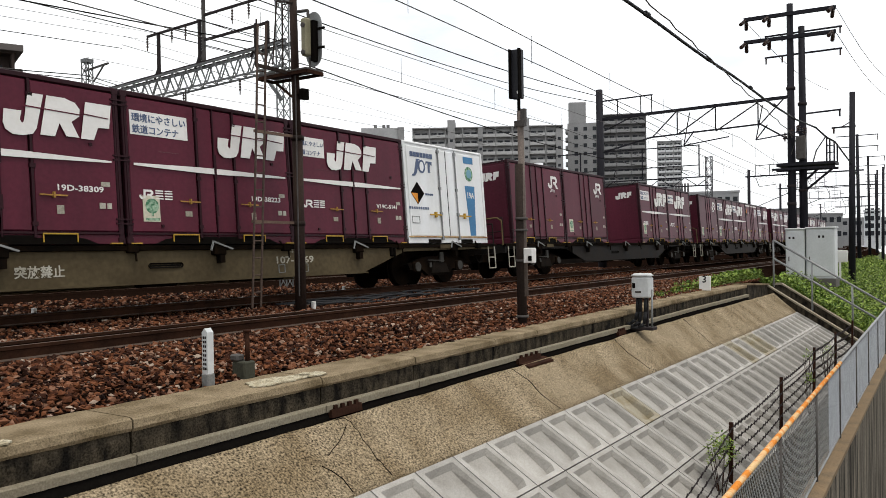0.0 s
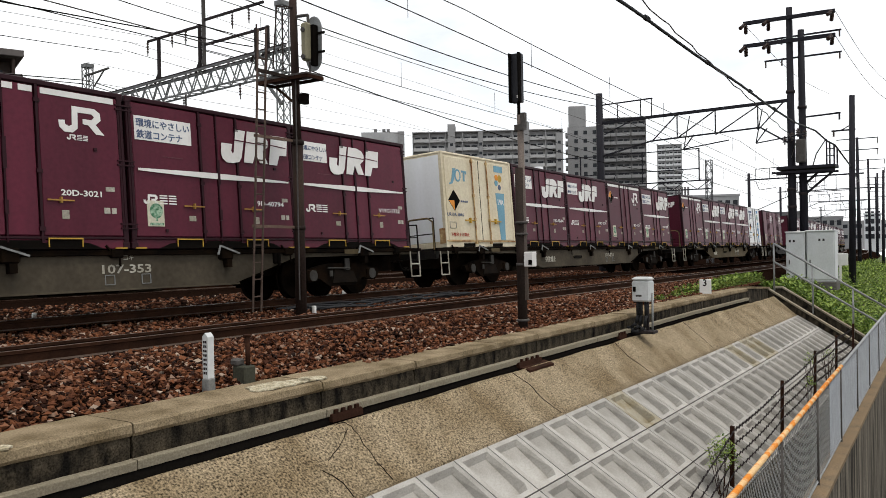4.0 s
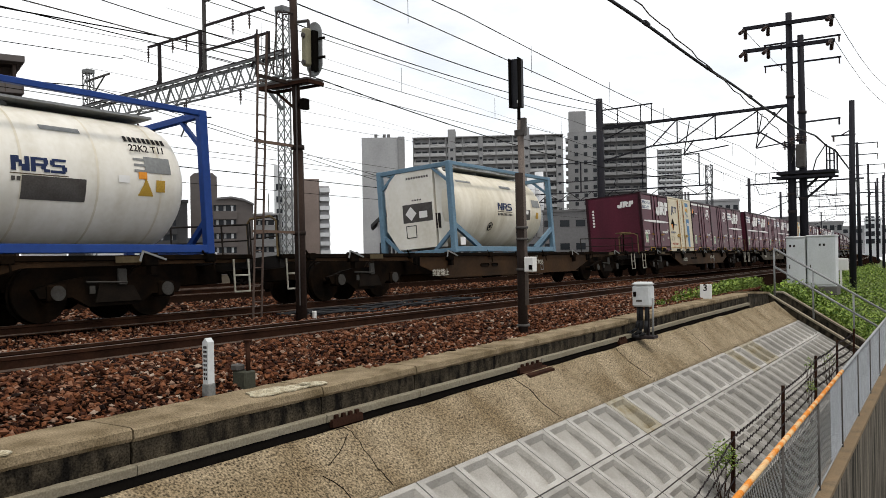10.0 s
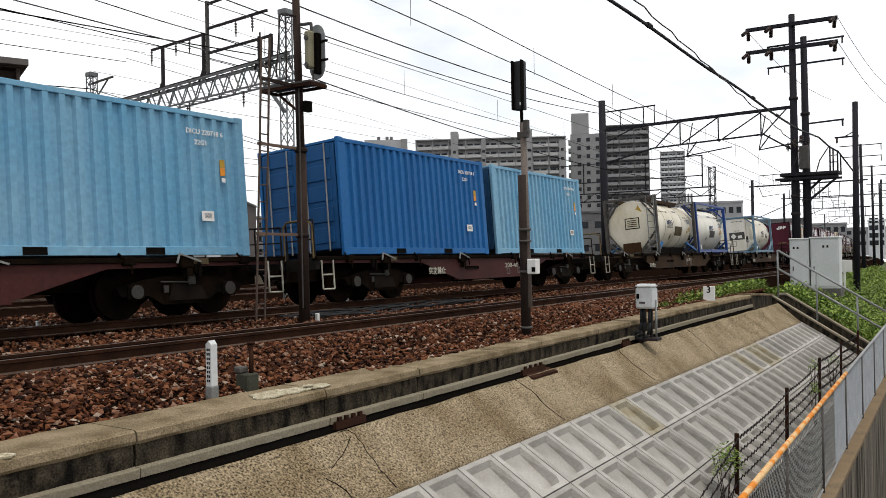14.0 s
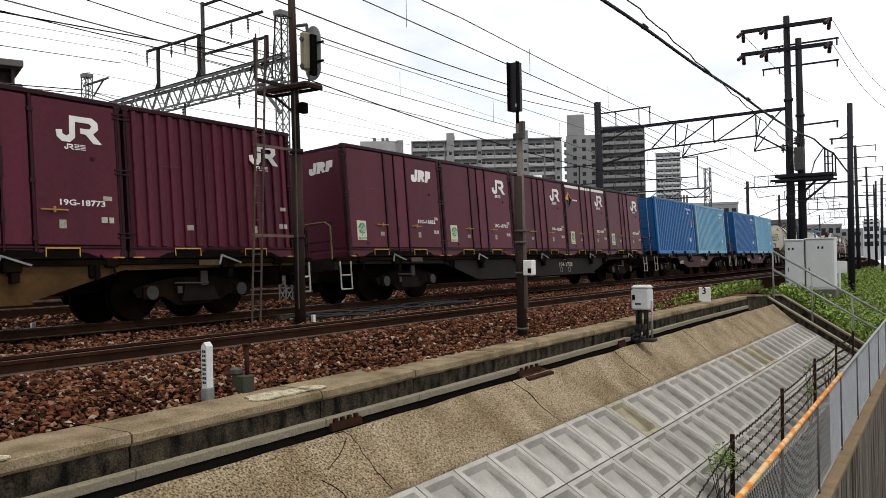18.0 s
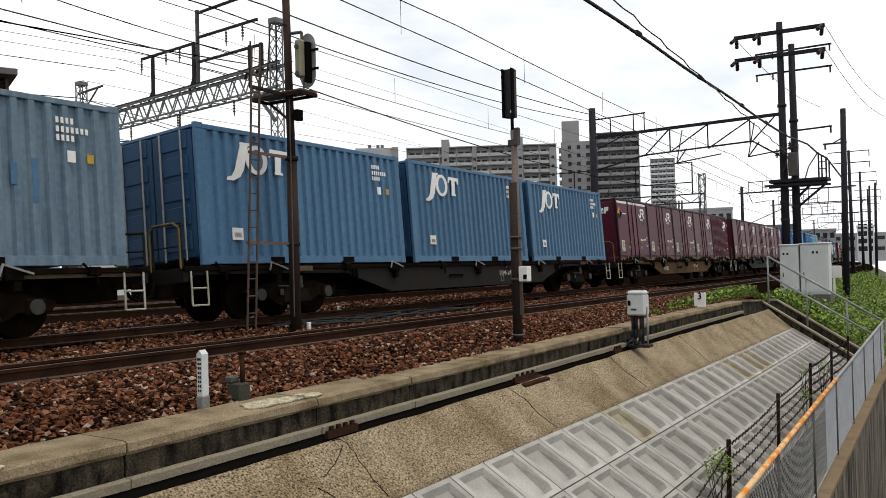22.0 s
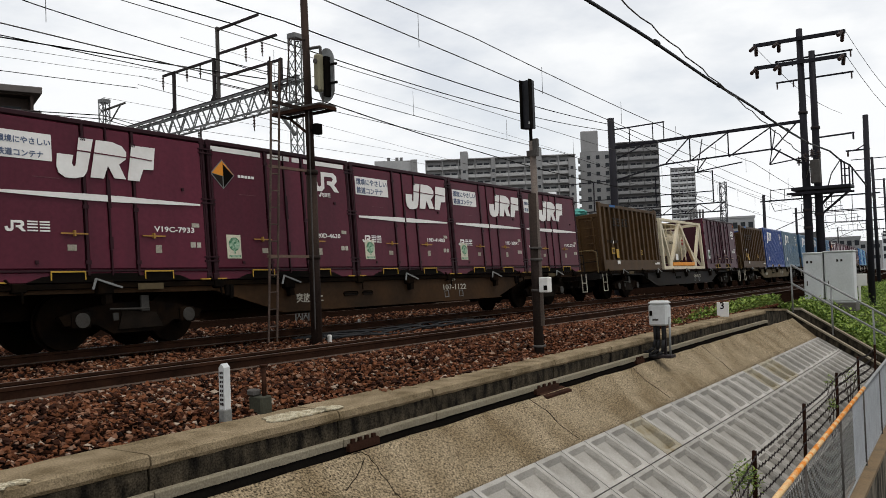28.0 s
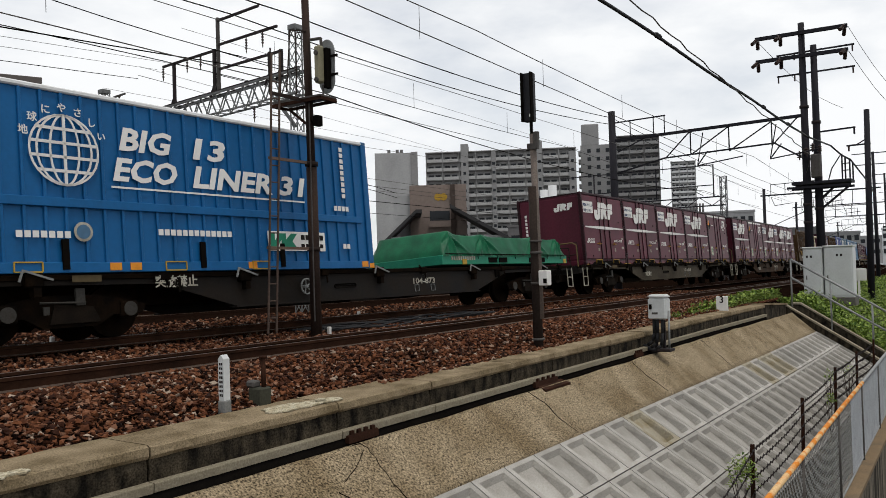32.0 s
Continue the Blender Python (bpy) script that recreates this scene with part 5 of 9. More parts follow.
def frame_tank():
    """Cream tank inside an open cream lattice frame with an orange base rail."""
    t = thing("tank_container", "cream tank in a cream lattice frame with orange base rail", "tank container", "containers on the train")
    L, W, H = 3.0, 1.2, 2.22
    bm = bmesh.new()
    n = 32
    prof = [(-2.5, 0.03), (-2.4, 0.5), (-2.1, 0.8), (1.9, 0.8), (2.2, 0.5), (2.3, 0.03)]
    rings = [[bm.verts.new((x, r * math.cos(a), 1.16 + r * math.sin(a))) for a in (2 * math.pi * i / n for i in range(n))] for x, r in prof]
    for a, b in zip(rings, rings[1:]):
        for i in range(n):
            bm.faces.new((a[i], a[(i + 1) % n], b[(i + 1) % n], b[i])).smooth = True
    bmesh.ops.recalc_face_normals(bm, faces=bm.faces)
    part("tank_shell", bm, TANK_CREAM, t)
    bm = bmesh.new()
    for x in (0.0, 0.55):
        bar(bm, (-0.45 + x, -W + 0.0, 0.4), (-0.5 + x, -W + 0.0, 2.0), 0.04)
    for k in range(5):
        bar(bm, (-0.46, -W, 0.6 + k * 0.32), (0.08, -W, 0.6 + k * 0.32), 0.035)
    part("ladder", bm, CREAM, t)
    plate(t, "data_plate", rect(-1.35, -0.98, 0.42, 0.68), WHITE, -W + 0.0)
    for y in (-W + 0.05, W - 0.05):
        part("top_rail", slab(-L, L, y - 0.05, y + 0.05, H - 0.12, H, 0.01), CREAM, t)
        part("bottom_rail", slab(-L, L, y - 0.05, y + 0.05, 0.0, 0.14, 0.01), CREAM, t)
        part("base_rail", slab(-1.82, 1.4, y - 0.07, y + 0.07, 0.16, 0.32, 0.01), ORANGE, t)
        for x in (-1.98, 1.56):
            part("gusset", slab(x - 0.2, x + 0.2, y - 0.045, y + 0.045, 0.12, 0.5, 0.01), CREAM, t)
        for a, b in (((-L + 0.1, H - 0.1), (-L + 0.95, 0.4)), ((-1.75, 0.4), (-0.35, H - 0.15)), ((-0.3, H - 0.15), (1.45, 0.4)), ((L - 0.15, H - 0.1), (1.65, 0.4))):
            bm = bmesh.new()
            bar(bm, (a[0], y, a[1]), (b[0], y, b[1]), 0.12, 0.15)
            part("brace", bm, CREAM, t)
        for x in (-L + 0.07, L - 0.07):
            part("corner_post", slab(x - 0.08, x + 0.08, y - 0.06, y + 0.06, 0, H, 0.01), CREAM, t)
    for x in (-L + 0.07, L - 0.07):
        part("cross_rail", slab(x - 0.05, x + 0.05, -W + 0.1, W - 0.1, H - 0.12, H, 0.01), CREAM, t)
        bm = bmesh.new()
        bar(bm, (x, -W + 0.1, 0.1), (x, 0, H - 0.2), 0.09)
        bar(bm, (x, W - 0.1, 0.1), (x, 0, H - 0.2), 0.09)
        part("end_brace", bm, CREAM, t)
    part("catwalk", slab(-1.6, 1.6, -0.75, 0.75, 2.08, 2.13, 0.01), CREAM, t)
    for k in range(5):
        part("catwalk_leg", slab(-1.4 + k * 0.7, -1.35 + k * 0.7, -0.7, -0.64, 1.6, 2.08), CREAM, t)
    part("valve_box", slab(-2.3, -1.6, -0.9, -0.4, 0.3, 0.62, 0.02), BROWN_FRAME, t)
    for z, x0, n_ in ((1.5, -1.9, 9), (1.35, -1.9, 9), (1.2, -1.8, 7)):
        for k in range(n_):
            plate(t, "lettering", rect(x0 + k * 0.1, x0 + 0.055 + k * 0.1, z, z + 0.055), DULL_STEEL, -0.8)
    me = writing("クロロホルム専用", 0.14)
    me.materials.append(DARK_GREY)
    part("lettering", me, DARK_GREY, t).matrix_basis = pose(-0.85, -0.812, 1.2)
    bm = bmesh.new()
    rod(bm, (1.1, -0.82, 1.3), (1.1, -0.79, 1.3), 0.14, n=16)
    part("round_label", bm, RED_PRINT, t)
    return t


def big_box():
    """20-foot maroon box with three pairs of doors."""
    t = thing("rail_container", "long maroon steel rail container with one compact mark", "container", "containers on the train")
    L = 3.03
    part("body", slab(-L + 0.03, L - 0.03, NEAR + 0.03, 1.195, 0.14, 2.48), DEEP_MAROON, t)
    part("roof", slab(-L, L, NEAR, 1.225, 2.45, 2.51, 0.015), MAROON_DARK, t)
    part("base_frame", slab(-L, L, NEAR + 0.01, 1.215, 0.0, 0.24, 0.01), DEEP_MAROON, t)
    for x0 in (0.48, 1.0, -1.5, -1.0):
        part("pocket_frame", slab(x0, x0 + 0.44, NEAR - 0.002, NEAR + 0.02, 0.04, 0.23), YELLOW, t)
        part("fork_pocket", slab(x0 + 0.03, x0 + 0.41, NEAR - 0.006, NEAR + 0.02, 0.06, 0.21), BLACK, t)
    for x, z, w in ((0.28, 0.67, 0.44), (0.45, 0.5, 0.47), (1.7, 0.5, 0.44), (-1.2, 0.67, 0.44), (-0.9, 0.5, 0.4)):
        part("handle", slab(x, x + w, NEAR - 0.035, NEAR - 0.015, z, z + 0.035, 0.005), mat("pale_pink_handle", (0.32, 0.22, 0.16), 0.6), t)
        part("handle_clip", slab(x + w * 0.5 - 0.03, x + w * 0.5 + 0.03, NEAR - 0.03, NEAR + 0.02, z - 0.05, z + 0.08, 0.005), MAROON_DARK, t)
    for x in (1.34, -1.3):
        for z in (2.2, 1.3, 0.5):
            part("latch_plate", slab(x - 0.09, x + 0.09, NEAR - 0.025, NEAR + 0.02, z - 0.06, z + 0.05, 0.006), MAROON_DARK, t)
    for z in (2.3, 1.75, 1.1, 0.45):
        for x in (2.97, -2.97):
            part("hinge", slab(x - 0.1, x + 0.06, NEAR - 0.02, NEAR + 0.02, z - 0.05, z + 0.05, 0.006), MAROON_DARK, t)
    part("corner_tag", slab(2.84, 3.0, NEAR - 0.012, NEAR + 0.02, 2.27, 2.33), ORANGE, t)
    part("corner_tag", slab(-3.0, -2.84, NEAR - 0.012, NEAR + 0.02, 2.27, 2.33), ORANGE, t)
    plate(t, "white_label", rect(0.39, 0.55, 0.83, 0.96), WHITE, NEAR - 0.003)
    plate(t, "white_label", rect(2.5, 2.68, 0.98, 1.05), WHITE, NEAR - 0.003)
    for k in range(4):
        plate(t, "lettering", rect(2.2 + k * 0.1, 2.275 + k * 0.1, 1.59, 1.66), WHITE, NEAR - 0.003)
    for x in (-L + 0.06, L - 0.06):
        for y in (NEAR + 0.05, 1.175):
            part("corner_post", slab(x - 0.06, x + 0.06, y - 0.05, y + 0.05, 0.0, 2.51, 0.01), MAROON, t)
    for x in (-2.3, -1.65, -1.0, -0.37, 0.0, 0.25, 0.9, 1.65):
        part("door_bar", slab(x - 0.02, x + 0.02, NEAR - 0.03, NEAR + 0.03, 0.26, 2.43), MAROON_DARK, t)
    for a, b in ((-2.9, -1.33), (-1.3, -0.41), (-0.33, 0.12), (0.15, 1.33), (1.36, 2.9)):
        part("door_leaf", slab(a, b, NEAR + 0.01, NEAR + 0.04, 0.27, 2.4, 0.012), DEEP_MAROON, t)
    plate(t, "mark", [(2.03 + (a - 2.0), 1.74 + (b - 1.87) * 0.72) for a, b in [(2.0, 1.95), (2.07, 1.87), (2.2, 1.87), (2.26, 1.95), (2.26, 2.15), (2.5, 2.15), (2.5, 2.06), (2.34, 2.06), (2.34, 1.87), (2.42, 1.87), (2.44, 1.97), (2.52, 1.87), (2.66, 1.87),
                      (2.56, 2.0), (2.64, 2.08), (2.62, 2.2), (2.52, 2.25), (2.18, 2.25), (2.18, 2.0), (2.13, 1.95), (2.07, 2.0), (2.0, 2.0)]], WHITE, NEAR - 0.004)
    plate(t, "mark_plate", rect(-2.67, -2.36, 0.5, 0.93), PANEL_WHITE, NEAR - 0.003)
    prism_ = bmesh.new()
    rod(prism_, (-2.515, NEAR - 0.012, 0.75), (-2.515, NEAR - 0.004, 0.75), 0.12, n=14)
    part("tree_sign", prism_, mat("sign_green", (0.03, 0.12, 0.03), 0.5), t)
    part("tree_stem", slab(-2.53, -2.5, NEAR - 0.01, NEAR - 0.004, 0.54, 0.66), mat("sign_stem", (0.03, 0.12, 0.03), 0.5), t)
    me = writing("30D-281", 0.2)
    me.materials.append(WHITE)
    part("number", me, WHITE, t).matrix_basis = pose(2.0, NEAR - 0.006, 0.82)
    return t


def tarp_flat():
    """Low load under a creased green tarpaulin on a green flat rack."""
    t = thing("flat_rack", "green flat rack with a low load under creased green tarpaulin", "flat rack", "containers on the train")
    L, W = 3.53, 1.2
    part("rack_floor", slab(-L, L, -W, W, 0.06, 0.3, 0.01), GREEN, t)
    for k in range(11):
        plate(t, "lettering", rect(-3.12 + k * 0.105, -3.05 + k * 0.105, 0.17, 0.27), DULL_WHITE, -W - 0.002, 0.006)
    for x in (-2.52, 3.35):
        part("yellow_plate", slab(x - 0.1, x + 0.1, -W - 0.015, -W + 0.02, 0.06, 0.2), YELLOW, t)
    for x in (-1.9, -0.9, 0.1, 1.1, 2.1, 3.0):
        part("rope", rod(bmesh.new(), (x, -W - 0.04, 0.3), (x + 0.02, -W - 0.03, 0.2), 0.010, n=5), BLACK, t)
    part("hem_rope", rod(bmesh.new(), (-L + 0.1, -W - 0.045, 0.33), (L - 0.1, -W - 0.045, 0.31), 0.014, n=5), BLACK, t)
    for x in (-1.1, -0.55, 1.2, 1.75):
        part("stake_pocket", slab(x - 0.22, x + 0.22, -W - 0.02, -W + 0.02, 0.1, 0.24), BLACK, t)
    # steep sides under a nearly flat top; creases fan out from the high corners of the load
    PEAKS = ((-3.05, 0.10), (-1.45, 0.05), (1.4, 0.05), (2.95, 0.03))
    creases = [(p, 0.84, p + d, 0.3) for p, _ in PEAKS for d in (-0.62, -0.36, -0.1, 0.2, 0.48, 0.85)]

    def crease(x, z):
        out = 0.0
        for k, (xa, za, xb, zb) in enumerate(creases):
            f = min(1.0, max(0.0, (za - z) / (za - zb)))
            d = x - (xa + (xb - xa) * f)
            out += (0.06 if k % 2 else -0.045) * math.exp(-(d / (0.022 + 0.045 * f)) ** 2) * (0.35 + 0.65 * math.sin(math.pi * min(1.0, f * 1.1 + 0.08)))
        return out

    bm = bmesh.new()
    nx, grid = 230, []
    for i in range(nx + 1):
        x = -L + 0.04 + (2 * L - 0.08) * i / nx
        end = min(1.0, (L - 0.04 - abs(x)) / 0.42)
        top = 0.27 + (0.55 + sum(h * math.exp(-((x - p) / 0.22) ** 2) for p, h in PEAKS) - 0.02 * x / L + 0.012 * noise.noise((x * 2.1, 0, 4))) * max(0.0, end) ** 0.6
        rowv = []
        for side in (-1, 1):
            ring = []
            for j in range(15):
                f = j / 14
                z = 0.27 + (top - 0.27) * f
                bulge = crease(x, z) + 0.02 * noise.noise((x * 2.4, f * 2.0, 7 * side)) - 0.13 * f ** 1.5
                ring.append((x, side * (W + 0.015 + bulge), z))
            for j in range(1, 7):
                f = j / 6.5
                ring.append((x, side * (W - 0.115) * (1 - f), top + 0.02 * f + 0.03 * noise.noise((x * 1.2, f * 2, side)) * f))
            rowv += ring if side < 0 else ring[::-1]
        grid.append([bm.verts.new(p) for p in rowv])
    for a, b in zip(grid, grid[1:]):
        for j in range(len(a) - 1):
            bm.faces.new((a[j], b[j], b[j + 1], a[j + 1])).smooth = True
    bmesh.ops.recalc_face_normals(bm, faces=bm.faces)
    part("tarpaulin", bm, TARP, t, "creased green tarpaulin")
    return t


def liner_box():
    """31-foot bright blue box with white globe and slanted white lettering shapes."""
    t = thing("shipping_container", "bright blue long box with white globe and slanted lettering", "container", "containers on the train")
    L, W, H = 4.71, 1.25, 2.8
    part("body", slab(-L + 0.04, L - 0.04, -W + 0.05, W - 0.05, 0.1, H - 0.04), LINER_BLUE, t)
    part("roof", slab(-L, L, -W, W, H - 0.08, H, 0.02), PANEL_WHITE, t, "pale roof edge")
    part("base_rail", slab(-L, L, -W, W, 0.0, 0.16, 0.01), LINER_BLUE, t)
    part("waist_rail", slab(-L + 0.1, L - 0.3, -W - 0.01, -W + 0.06, 0.98, 1.12, 0.01), LINER_BLUE, t)
    for k in range(29):
        x = -L + 0.3 + k * 0.31
        part("rib", slab(x - 0.025, x + 0.025, -W + 0.01, -W + 0.06, 0.15, H - 0.08, 0.008), LINER_BLUE, t)
    for x in (-L + 0.08, L - 0.08):
        for y in (-W + 0.07, W - 0.07):
            part("corner_post", slab(x - 0.08, x + 0.08, y - 0.07, y + 0.07, 0, H, 0.012), LINER_BLUE, t)
            part("corner_casting", slab(x - 0.085, x + 0.085, y - 0.074, y + 0.074, 0.0, 0.12, 0.012), ORANGE, t)
    y = -W + 0.005
    bm = bmesh.new()
    cx, cz, r = -2.23, 1.84, 0.53
    def ring(rx, rz):
        pts = [(cx + rx * math.cos(a), y - 0.01, cz + rz * math.sin(a)) for a in (2 * math.pi * i / 28 for i in range(29))]
        for a, b in zip(pts, pts[1:]):
            bar(bm, a, b, 0.012, 0.03, up=(a[0] - cx + 1e-4, 0, a[2] - cz))
    ring(r, r)
    ring(r * 0.42, r)
    ring(r * 0.8, r)
    bar(bm, (cx, y - 0.01, cz - r), (cx, y - 0.01, cz + r), 0.045, 0.012, up=(0, 1, 0))
    for k in (-0.6, -0.2, 0.2, 0.6):
        w = r * math.sqrt(1 - k * k)
        bar(bm, (cx - w, y - 0.01, cz + k * r), (cx + w, y - 0.01, cz + k * r), 0.012, 0.045)
    part("globe", bm, WHITE, t, "white globe emblem")
    for k, glyph in enumerate("地球にやさしい"):
        a = radians(158 - k * 22)
        me = writing(glyph, 0.15)
        me.materials.append(WHITE)
        part("lettering", me, WHITE, t).matrix_basis = pose(cx + 0.66 * math.cos(a) - 0.07, y - 0.008, cz + 0.64 * math.sin(a) - 0.05)

    def heavy(words, x0, x1, z, h):
        """Heavy slanted lettering from x0 to x1, h high."""
        me = writing(words, 1.0, bold=0.035)
        xs, zs = [v.co.x for v in me.vertices], [v.co.z for v in me.vertices]
        kx, kz = (x1 - x0 - 0.1) / (max(xs) - min(xs)), h / (max(zs) - min(zs))
        for v in me.vertices:
            z_ = (v.co.z - min(zs)) * kz
            v.co = Vector((x0 + (v.co.x - min(xs)) * kx + 0.25 * z_, v.co.y, z + z_))
        me.materials.append(WHITE)
        part("lettering", me, WHITE, t).matrix_basis = pose(0, y - 0.008, 0)
    for words, x0, x1, z in (("BIG", -1.34, -0.33, 1.94), ("13", 0.06, 0.82, 1.94), ("ECO", -1.47, -0.22, 1.44), ("LINER", 0.03, 1.95, 1.44), ("31", 2.02, 2.74, 1.44)):
        heavy(words, x0, x1, z, 0.39)
    plate(t, "underline", rect(-1.5, 2.7, 1.33, 1.36), WHITE, y)
    plate(t, "sign", rect(1.66, 3.2, 0.36, 0.74), WHITE, y)
    plate(t, "sign_mark", [(1.72, 0.40), (1.85, 0.40), (2.0, 0.58), (2.0, 0.40), (2.42, 0.40), (2.28, 0.55), (2.42, 0.70), (2.26, 0.70), (2.12, 0.58), (2.12, 0.70), (1.95, 0.70), (1.83, 0.55), (1.83, 0.70), (1.72, 0.70)], GREEN, y - 0.008)
    for k in range(5):
        plate(t, "sign_bar", rect(2.52 + k * 0.13, 2.62 + k * 0.13, 0.58, 0.68), DARK_GREY, y - 0.008)
        plate(t, "sign_bar", rect(2.52 + k * 0.13, 2.61 + k * 0.13, 0.42, 0.50), DARK_GREY, y - 0.008)
    for a0, n0, z0 in ((-0.70, 13, 0.60), (-3.0, 7, 0.52), (-3.9, 4, 0.52), (3.55, 4, 1.22), (3.75, 2, 0.42)):
        for k in range(n0):
            plate(t, "lettering", rect(a0 + k * 0.118, a0 + 0.09 + k * 0.118, z0, z0 + 0.1), WHITE, y)
    for k in range(9):
        plate(t, "lettering", rect(3.82, 3.92, 1.5 + k * 0.125, 1.59 + k * 0.125), WHITE, y)
    bm = bmesh.new()
    rod(bm, (-2.0, y - 0.008, 0.62), (-2.0, y, 0.62), 0.15, n=16)
    part("round_mark", bm, DULL_WHITE, t)
    bm = bmesh.new()
    rod(bm, (-2.0, y - 0.012, 0.62), (-2.0, y - 0.008, 0.62), 0.11, n=16)
    part("round_mark", bm, STEEL_BLUE, t)
    plate(t, "red_white_sign", rect(-4.4, -3.2, 2.35, 2.6), WHITE, y)
    for k in range(4):
        plate(t, "sign_bar", rect(-3.85 + k * 0.15, -3.73 + k * 0.15, 2.4, 2.55), ORANGE, y - 0.008)
    for x in (-2.3, 0.15, 2.0):
        part("lashing_bracket", slab(x - 0.05, x + 0.05, -W - 0.03, -W + 0.01, 0.05, 0.5), BLACK, t)
        bm = bmesh.new()
        for a, b in (((x - 0.75, 0.02), (x - 0.35, 0.02)), ((x - 0.75, 0.16), (x - 0.35, 0.16)), ((x - 0.75, 0.02), (x - 0.75, 0.16)), ((x - 0.35, 0.02), (x - 0.35, 0.16))):
            bar(bm, (a[0], -W - 0.006, a[1]), (b[0], -W - 0.006, b[1]), 0.02)
        part("fork_pocket", bm, YELLOW, t)
    for x in (-1.5, -1.15, 1.25, 4.4):
        plate(t, "reflector", rect(x - 0.1, x + 0.1, 0.03, 0.15), ORANGE, -W - 0.002)
    return t


def wagon(length, paint, label, bogie_at, number):
    """A container flat wagon; its origin lies at rail level under the middle of its deck."""
    t = thing("flat_wagon", label, "railway wagon", "wagons of the train")
    L = length / 2 - 0.32
    b = bogie_at
    for y in (-1.12, 1.12):
        bm = bmesh.new()
        out = [(-L, 0.84), (-b - 1.4, 0.84), (-b + 1.5, 0.81), (-b + 3.1, 0.35), (b - 3.1, 0.35), (b - 1.5, 0.81), (b + 1.4, 0.84), (L, 0.84), (L, 0.97), (-L, 0.97)]
        prism(bm, out, y - 0.02, y + 0.02)
        part("side_sill", bm, paint, t)
        bm = bmesh.new()
        prism(bm, [(-b + 3.0, 0.34), (b - 3.0, 0.34), (b - 3.0, 0.37), (-b + 3.0, 0.37)], y - 0.09, y + 0.09)
        part("flange", bm, paint, t)
        # Near-black band along the top of the sill.
        part("deck_edge", slab(-L, L, y - 0.075, y + 0.075, 0.90, 0.985, 0.008), GEAR_BLACK, t, "black deck edge")
    part("centre_sill", slab(-L, L, -0.3, 0.3, 0.5, 0.9), GEAR_BLACK, t)
    for k in range(5):
        x = -L + 0.5 + k * (2 * L - 1.0) / 4
        part("cross_beam", slab(x - 0.1, x + 0.1, -1.1, 1.1, 0.84, 0.96), DARK_GREY, t)
    for x in (-L + 0.06, L - 0.06):
        part("end_beam", slab(x - 0.06, x + 0.06, -1.15, 1.15, 0.72, 0.97), DARK_GREY, t)
    for sg in (-1, 1):
        bm = slab(min(sg * L, sg * (L + 0.34)), max(sg * L, sg * (L + 0.34)), -0.09, 0.09, 0.74, 0.96, 0.02)
        box(bm, sg * (L + 0.2) - 0.12, sg * (L + 0.2) + 0.12, -0.16, 0.16, 0.70, 1.0)
        part("coupler", bm, GEAR_BLACK, t)
    # bogies
    for sg in (-1, 1):
        bg = part("bogie", slab(sg * b - 0.22, sg * b + 0.22, -1.0, 1.0, 0.42, 0.66, 0.02), GEAR_BLACK, t)
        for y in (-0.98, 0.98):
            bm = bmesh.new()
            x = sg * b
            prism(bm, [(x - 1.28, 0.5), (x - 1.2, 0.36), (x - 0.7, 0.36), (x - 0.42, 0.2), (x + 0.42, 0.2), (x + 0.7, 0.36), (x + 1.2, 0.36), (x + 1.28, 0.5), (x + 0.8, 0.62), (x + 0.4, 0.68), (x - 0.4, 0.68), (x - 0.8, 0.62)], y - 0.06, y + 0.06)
            part("side_frame", bm, GEAR_BLACK, bg)
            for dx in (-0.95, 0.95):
                part("axle_box", slab(x + dx - 0.15, x + dx + 0.15, y - 0.12, y + 0.12, 0.3, 0.56, 0.03), GEAR_BLACK, bg)
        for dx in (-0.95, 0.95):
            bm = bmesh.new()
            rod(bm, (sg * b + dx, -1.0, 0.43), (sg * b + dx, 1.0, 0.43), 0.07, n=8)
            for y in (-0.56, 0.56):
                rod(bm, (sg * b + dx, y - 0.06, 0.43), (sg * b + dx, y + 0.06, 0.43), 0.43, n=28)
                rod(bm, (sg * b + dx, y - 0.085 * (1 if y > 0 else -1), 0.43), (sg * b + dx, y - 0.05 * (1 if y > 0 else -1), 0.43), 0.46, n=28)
            part("wheelset", bm, GEAR_BLACK, bg)
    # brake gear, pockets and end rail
    part("brake_cylinder", slab(-1.4, -0.7, -0.95, -0.6, 0.3, 0.62, 0.05), GEAR_BLACK, t)
    part("air_tank", slab(0.6, 2.0, -0.9, -0.5, 0.32, 0.66, 0.1), GEAR_BLACK, t)
    rng = random.Random(int(length * 10))
    for k in range(6):
        x = -L + 0.9 + k * (2 * L - 1.8) / 5 + rng.uniform(-0.2, 0.2)
        bm = slab(x - 0.1, x + 0.1, -1.23, -1.1, 0.86, 1.0, 0.015)
        rod(bm, (x - 0.12, -1.2, 0.98), (x - 0.2, -1.22, 1.05), 0.02, n=5)
        rod(bm, (x + 0.04, -1.215, 0.72), (x + 0.02, -1.215, 0.95), 0.018, n=5)
        part("twist_lock", bm, GEAR_BLACK, t)
    for x in (-5.3, 5.1):
        bm = slab(x - 0.09, x + 0.09, -1.2, -1.1, 0.7, 0.92, 0.02)
        rod(bm, (x, -1.22, 0.66), (x, -1.22, 0.9), 0.03, n=6)
        part("lashing_lever", bm, BLACK, t)
